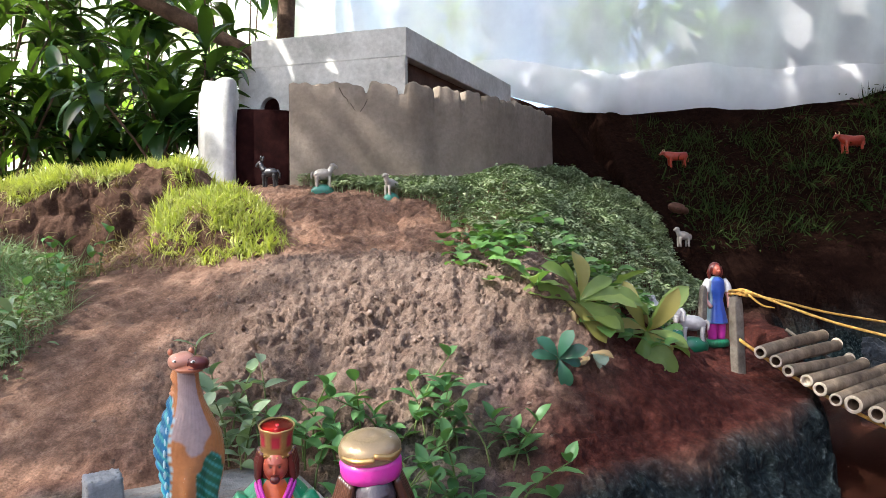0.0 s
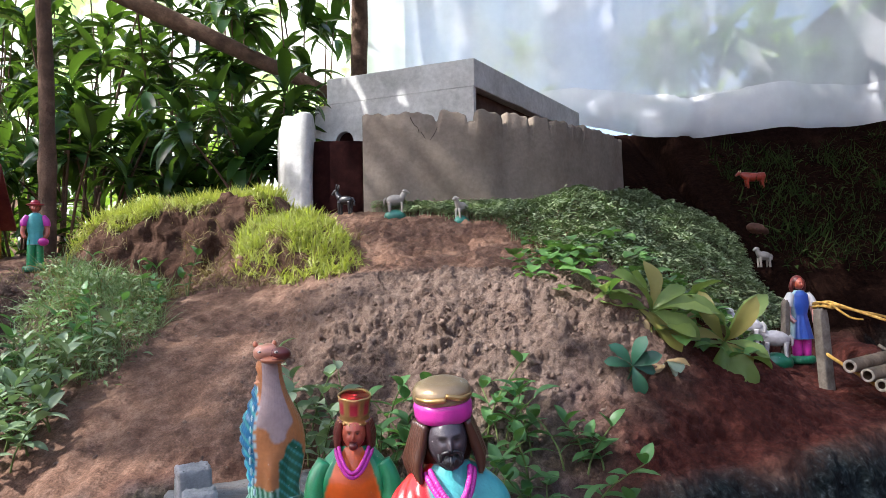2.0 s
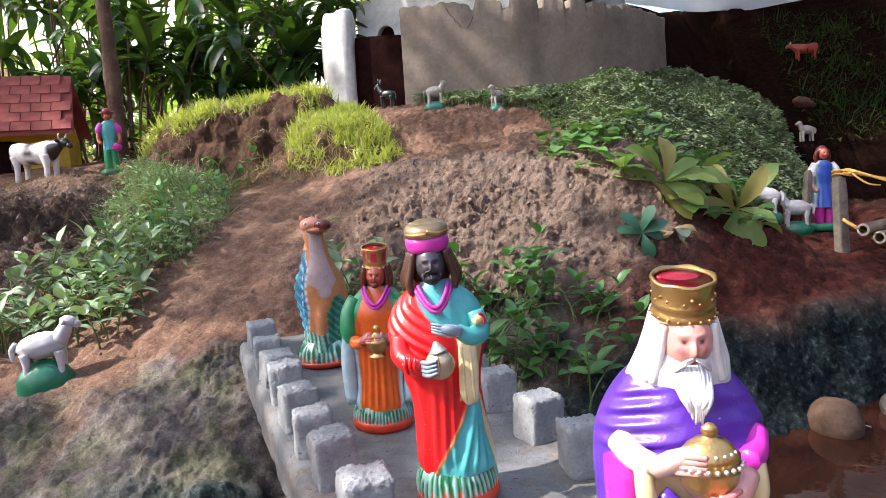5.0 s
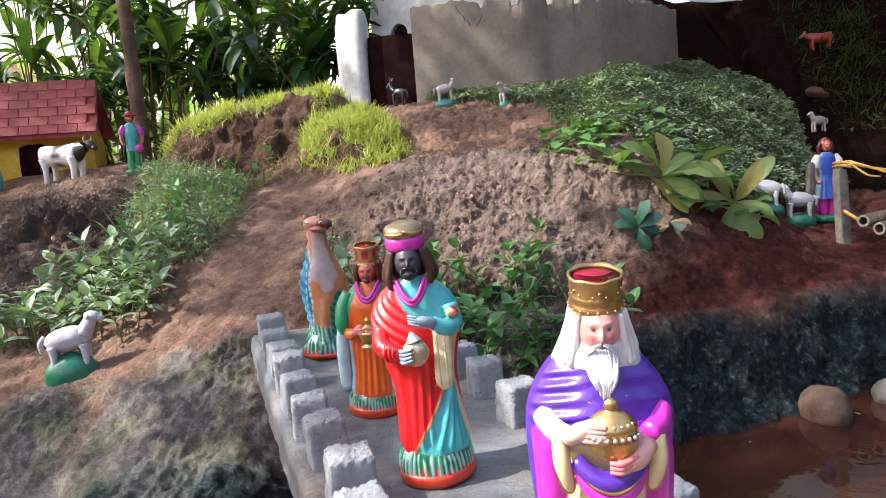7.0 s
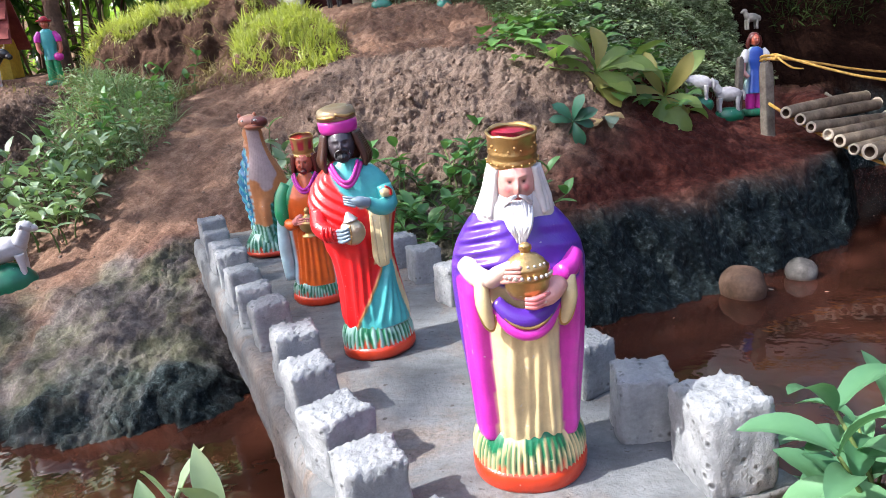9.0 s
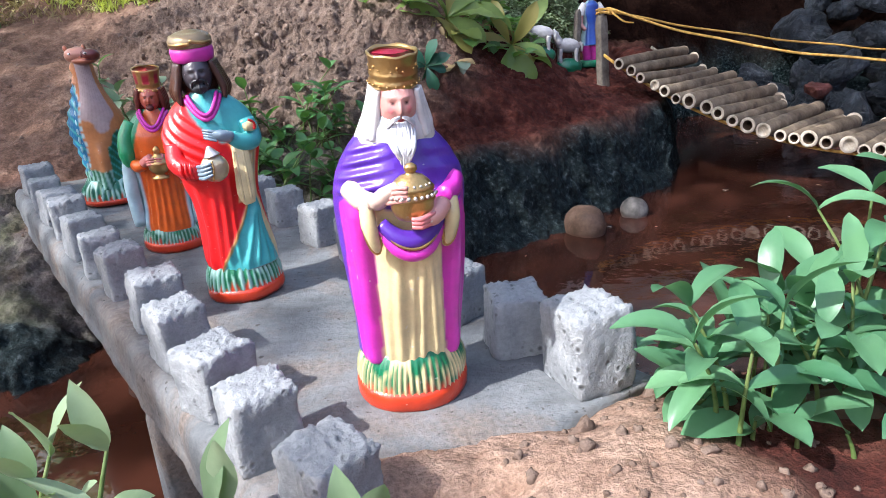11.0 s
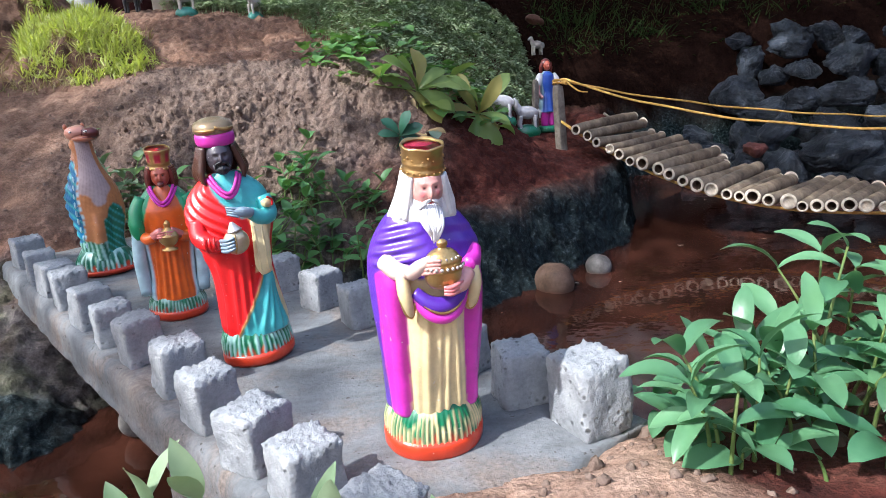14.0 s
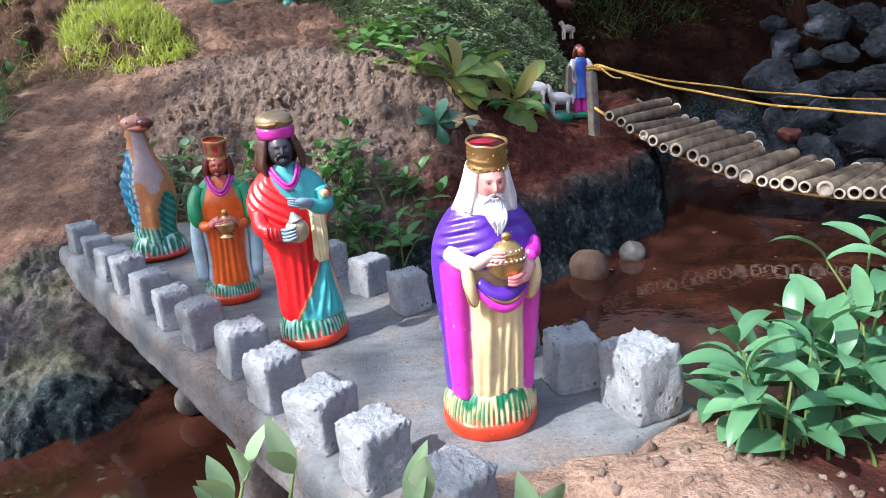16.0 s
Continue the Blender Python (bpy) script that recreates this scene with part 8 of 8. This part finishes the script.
# bits floating on the water
def debris():
    rnd = random.Random(5)
    shapes = [leaf_shape(0.014, 0.006, 0.1, 0.05, 4), leaf_shape(0.007, 0.005, 0.1, 0.05, 4)]
    places = []
    for x, y in spread(rnd, 46, -0.9, 1.3, -0.3, 1.7, lambda x, y: height(x, y) < WATER_Z - 0.03):
        places.append((rnd.randrange(2), mat4(x, y, WATER_Z + 0.0012, rnd.uniform(-0.1, 0.1), 0, rnd.uniform(0, 6.3), rnd.uniform(0.5, 1.3))))
    thing("floating_debris", many("floating_debris", shapes, places, L_WILTBITS), "dry leaf bits floating on the muddy water", "debris", kind="stuff")


L_WILTBITS = foliage("dry_leaf_bits", (0.16, 0.12, 0.08), (0.46, 0.40, 0.33), 0.6, (0.3, 0.22, 0.08), 0.1)
debris()

# ---- trees and shrubs behind ----
def trunk_mesh(name, pts, radii):
    sc = Sculpt()
    sc.tube(pts, radii, M_BARK, k=14, step=5)
    for v in sc.v:
        v += Vector((1, 1, 0)) * 0.006 * noise.noise(v * 14)
    return sc.mesh(name)


def limb(name, label, pts, radii):
    thing(name, trunk_mesh(name, pts, radii), label, "tree")


def strap_crown(rnd, cx, cy, cz, n, length, spreading=1.0):
    """Leaves of one strap-leaved head, as places."""
    out = []
    for i in range(n):
        out.append((rnd.randrange(5), mat4(cx, cy, cz + rnd.uniform(-0.10, 0.05), rnd.uniform(-0.5, 1.25), rnd.uniform(-0.3, 0.3), rnd.uniform(0, 6.3), length * rnd.uniform(0.6, 1.15))))
    return out


STRAPS = [leaf_shape(1.0, 0.24, d, 0.14, 7, 1, 0.45, 0.0) for d in (0.5, 0.8, 1.1, 1.5, 1.9)]


def shrub(x, y, seed, top, heads, length, mat, label):
    rnd = random.Random(seed)
    root = empty("strap_leaved_shrub", label, "shrub", "shrubs behind the display")
    z0 = ground_z(x, y)
    places = []
    sc = Sculpt()
    for h in range(heads):
        a = rnd.uniform(0, 6.3)
        r = rnd.uniform(0.02, 0.42)
        tz = z0 + (top - z0) * rnd.uniform(0.08, 1.0)
        hx, hy = x + r * math.cos(a), y + r * math.sin(a)
        sc.tube([(x + 0.2 * r * math.cos(a), y + 0.2 * r * math.sin(a), z0 - 0.03), (x + 0.5 * r * math.cos(a), y + 0.5 * r * math.sin(a), (z0 + tz) / 2), (hx, hy, tz)], [0.008, 0.006, 0.004], M_BARK, k=7, step=3)
        places += strap_crown(rnd, hx, hy, tz, rnd.randint(13, 19), length)
    part("stem", sc.mesh("stem"), root, kind="stuff")
    part("crown", many("crown", STRAPS, places, mat), root)


def build_trees():
    rnd = random.Random(91)
    n = 0
    # front rows take the dark leaf colour, the back row the sunlit copy
    for row, (y0, cnt, x0, x1, top, mat, ln) in enumerate(((2.75, 7, -2.9, -1.15, 1.30, L_TREE, 0.25), (3.35, 8, -3.6, -1.1, 2.2, L_TREE, 0.28), (4.1, 7, -4.6, -1.2, 2.9, L_TREE, 0.33), (5.2, 6, -5.8, -1.4, 1.9, L_SUNLIT, 0.36))):
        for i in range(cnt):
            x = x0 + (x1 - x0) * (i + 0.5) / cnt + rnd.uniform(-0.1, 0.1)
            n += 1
            shrub(x, y0 + rnd.uniform(-0.2, 0.2), 200 + n, top * rnd.uniform(0.8, 1.1), 8 if row == 0 else 6, ln, mat, "dense shrub with long dark glossy strap leaves" if row < 3 else "shrub with long strap leaves coloured a sunlit yellow-green")
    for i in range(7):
        shrub(0.2 + 1.0 * i + rnd.uniform(-0.3, 0.3), 6.2 + rnd.uniform(-0.4, 0.4), 300 + i, 3.0 * rnd.uniform(0.8, 1.1), 9, 0.5, L_SUNLIT, "shrub coloured as if sunlit, seen dimly through the plastic sheet")
    limb("tree_trunk", "slender brown tree trunk rising beside the hut", [(-1.80, 2.05, 0.28), (-1.80, 2.06, 0.6), (-1.815, 2.08, 1.0), (-1.86, 2.11, 1.6), (-1.90, 2.13, 2.4)], [0.036, 0.031, 0.028, 0.026, 0.024])
    limb("tree_trunk", "brown tree trunk behind the flat-roofed house", [(-1.02, 3.75, 0.5), (-1.03, 3.76, 1.2), (-1.02, 3.78, 1.8), (-1.00, 3.80, 3.2)], [0.06, 0.052, 0.05, 0.045])
    limb("fallen_limb", "thick brown limb slanting through the shrubs", [(-2.75, 3.0, 2.25), (-2.2, 3.05, 1.86), (-1.55, 3.1, 1.52), (-0.98, 3.2, 1.24)], [0.055, 0.052, 0.042, 0.030])


build_trees()


def haze_glow():
    """Added glowing backdrop: sunlit haze and far foliage painted as emission behind the shrubs."""
    m, nt, b = nodes_of("haze_glow")
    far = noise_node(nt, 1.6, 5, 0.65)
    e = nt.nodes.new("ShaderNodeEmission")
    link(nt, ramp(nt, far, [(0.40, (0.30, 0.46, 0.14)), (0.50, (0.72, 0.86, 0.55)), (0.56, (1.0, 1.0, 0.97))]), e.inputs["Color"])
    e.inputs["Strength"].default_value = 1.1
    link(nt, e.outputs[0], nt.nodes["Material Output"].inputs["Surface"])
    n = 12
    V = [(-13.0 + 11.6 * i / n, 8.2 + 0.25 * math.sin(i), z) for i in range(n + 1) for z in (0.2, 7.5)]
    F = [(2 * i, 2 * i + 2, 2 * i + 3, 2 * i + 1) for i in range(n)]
    thing("backdrop", mesh_from("backdrop", V, F, [m]), "added glowing backdrop painted as bright hazy distance behind the shrubs", "backdrop", kind="structure")


haze_glow()


# ---- added trees, out of sight, that shade the display ----
# openings cut in the added crown, by the places that the sun should reach
GAPS = [((-0.085, -0.06, 0.03), 0.050), ((-0.10, 0.02, 0.04), 0.04), ((0.13, -0.03, 0.05), 0.06), ((-0.02, 0.0, 0.17), 0.045), ((-0.04, 0.0, 0.08), 0.03), ((-1.1, 1.85, 0.55), 0.28), ((-0.75, 1.6, 0.45), 0.16), ((-0.9, 2.3, 0.85), 0.12), ((-0.6, 2.75, 1.1), 0.12), ((-1.1, 0.85, 0.12), 0.10), ((-1.5, 1.4, 0.3), 0.06), ((0.32, -0.08, 0.1), 0.06), ((0.45, -0.1, 0.1), 0.05), ((-0.2, 0.22, 0.16), 0.03), ((-0.42, 1.08, 0.22), 0.045), ((-0.30, 1.14, 0.28), 0.05), ((-0.15, 1.10, 0.25), 0.05), ((-0.02, 1.12, 0.26), 0.05), ((-0.20, 1.25, 0.31), 0.045), ((-0.08, 1.0, 0.12), 0.045), ((-0.30, 1.0, 0.1), 0.04), ((0.10, -0.15, 0.01), 0.075), ((0.0, -0.09, 0.0), 0.045), ((-1.12, 1.22, 0.22), 0.04), ((-1.2, 1.45, 0.33), 0.05), ((-0.84, 0.70, 0.0), 0.08), ((-2.2, 3.0, 1.2), 0.24), ((-1.6, 3.4, 1.5), 0.22), ((-2.7, 3.6, 1.6), 0.25), ((-3.2, 4.2, 1.7), 0.35), ((-0.10, 2.40, 0.92), 0.028), ((0.01, 2.48, 0.92), 0.028), ((0.10, 2.56, 0.92), 0.022), ((-4.2, 5.4, 1.3), 1.0)]


# added crown across the sun's path, blocking it everywhere but the gaps
def shade_tree():
    rnd = random.Random(7)
    root = empty("unseen_shade_tree", "added tree out of view, its crown cut to dapple the sunlight", "tree")
    part("trunk", trunk_mesh("trunk", [(-6.6, -4.6, -0.3), (-6.5, -4.4, 1.5), (-6.0, -3.8, 3.4), (-5.2, -2.9, 4.7)], [0.24, 0.19, 0.15, 0.09]), root)
    side = SUN_FROM.cross(Vector((0, 0, 1))).normalized()
    up = side.cross(SUN_FROM).normalized()
    shapes = [leaf_shape(0.14, 0.062, 0.6, 0.15, 4, 1, 0.45), leaf_shape(0.11, 0.055, 0.6, 0.15, 4, 1, 0.45)]
    base = Vector((-0.1, 0.7, 0.1))

    def on_crown(q):
        w = Vector(q) - base
        return w.dot(side), w.dot(up)
    gaps = [(*on_crown(q), r) for q, r in GAPS]
    places = []
    while len(places) < 13000:
        u, v = rnd.uniform(-2.6, 3.0), rnd.uniform(-1.6, 2.8)
        if any((u - gu) ** 2 + (v - gv) ** 2 < (gr + 0.055 + rnd.uniform(-0.02, 0.02)) ** 2 for gu, gv, gr in gaps):
            continue
        p = base + SUN_FROM * rnd.uniform(5.6, 6.6) + side * u + up * v
        places.append((rnd.randrange(2), mat4(p.x, p.y, p.z, rnd.uniform(-1, 1), rnd.uniform(-1, 1), rnd.uniform(0, 6.3), rnd.uniform(0.7, 1.3))))
    part("crown", many("crown", shapes, places, L_TREE), root)


shade_tree()


# second added crown, above the view, keeping sky and sun off the back
def back_shade_tree():
    rnd = random.Random(17)
    root = empty("unseen_shade_tree", "added leafy crown out of view that shades fort, house and far bank", "tree")
    part("trunk", trunk_mesh("trunk", [(3.6, 5.4, 0.4), (3.5, 5.2, 1.8), (3.0, 4.6, 2.8), (2.0, 3.8, 3.2)], [0.2, 0.16, 0.12, 0.07]), root)
    shapes = [leaf_shape(0.34, 0.14, 0.6, 0.15, 5, 1, 0.45), leaf_shape(0.26, 0.11, 0.6, 0.15, 5, 1, 0.45)]
    places = []
    for _ in range(1150):
        x, y = rnd.uniform(-2.4, 3.4), rnd.uniform(1.75, 3.35)
        if x > 0.6 and rnd.random() < 0.35:
            y = rnd.uniform(1.4, 3.2)
        if x > -0.3 and y > 2.9:
            continue
        places.append((rnd.randrange(2), mat4(x, y, rnd.uniform(2.35, 3.0), rnd.uniform(-0.6, 0.6), rnd.uniform(-0.6, 0.6), rnd.uniform(0, 6.3), rnd.uniform(0.7, 1.2))))
    part("crown", many("crown", shapes, places, L_TREE), root)


back_shade_tree()


# slab added above the view to block skylight from the far right corner
def shade_roof():
    sc = Sculpt()
    sc.box((2.7, 2.05, 1.98), (3.0, 1.6, 0.05), M_DARKEARTH_WALL, wear=0.02, seg=2)
    thing("added_ceiling", sc.mesh("added_ceiling", False), "added plain slab out of view that shades the far corner", "roof", kind="structure")


shade_roof()
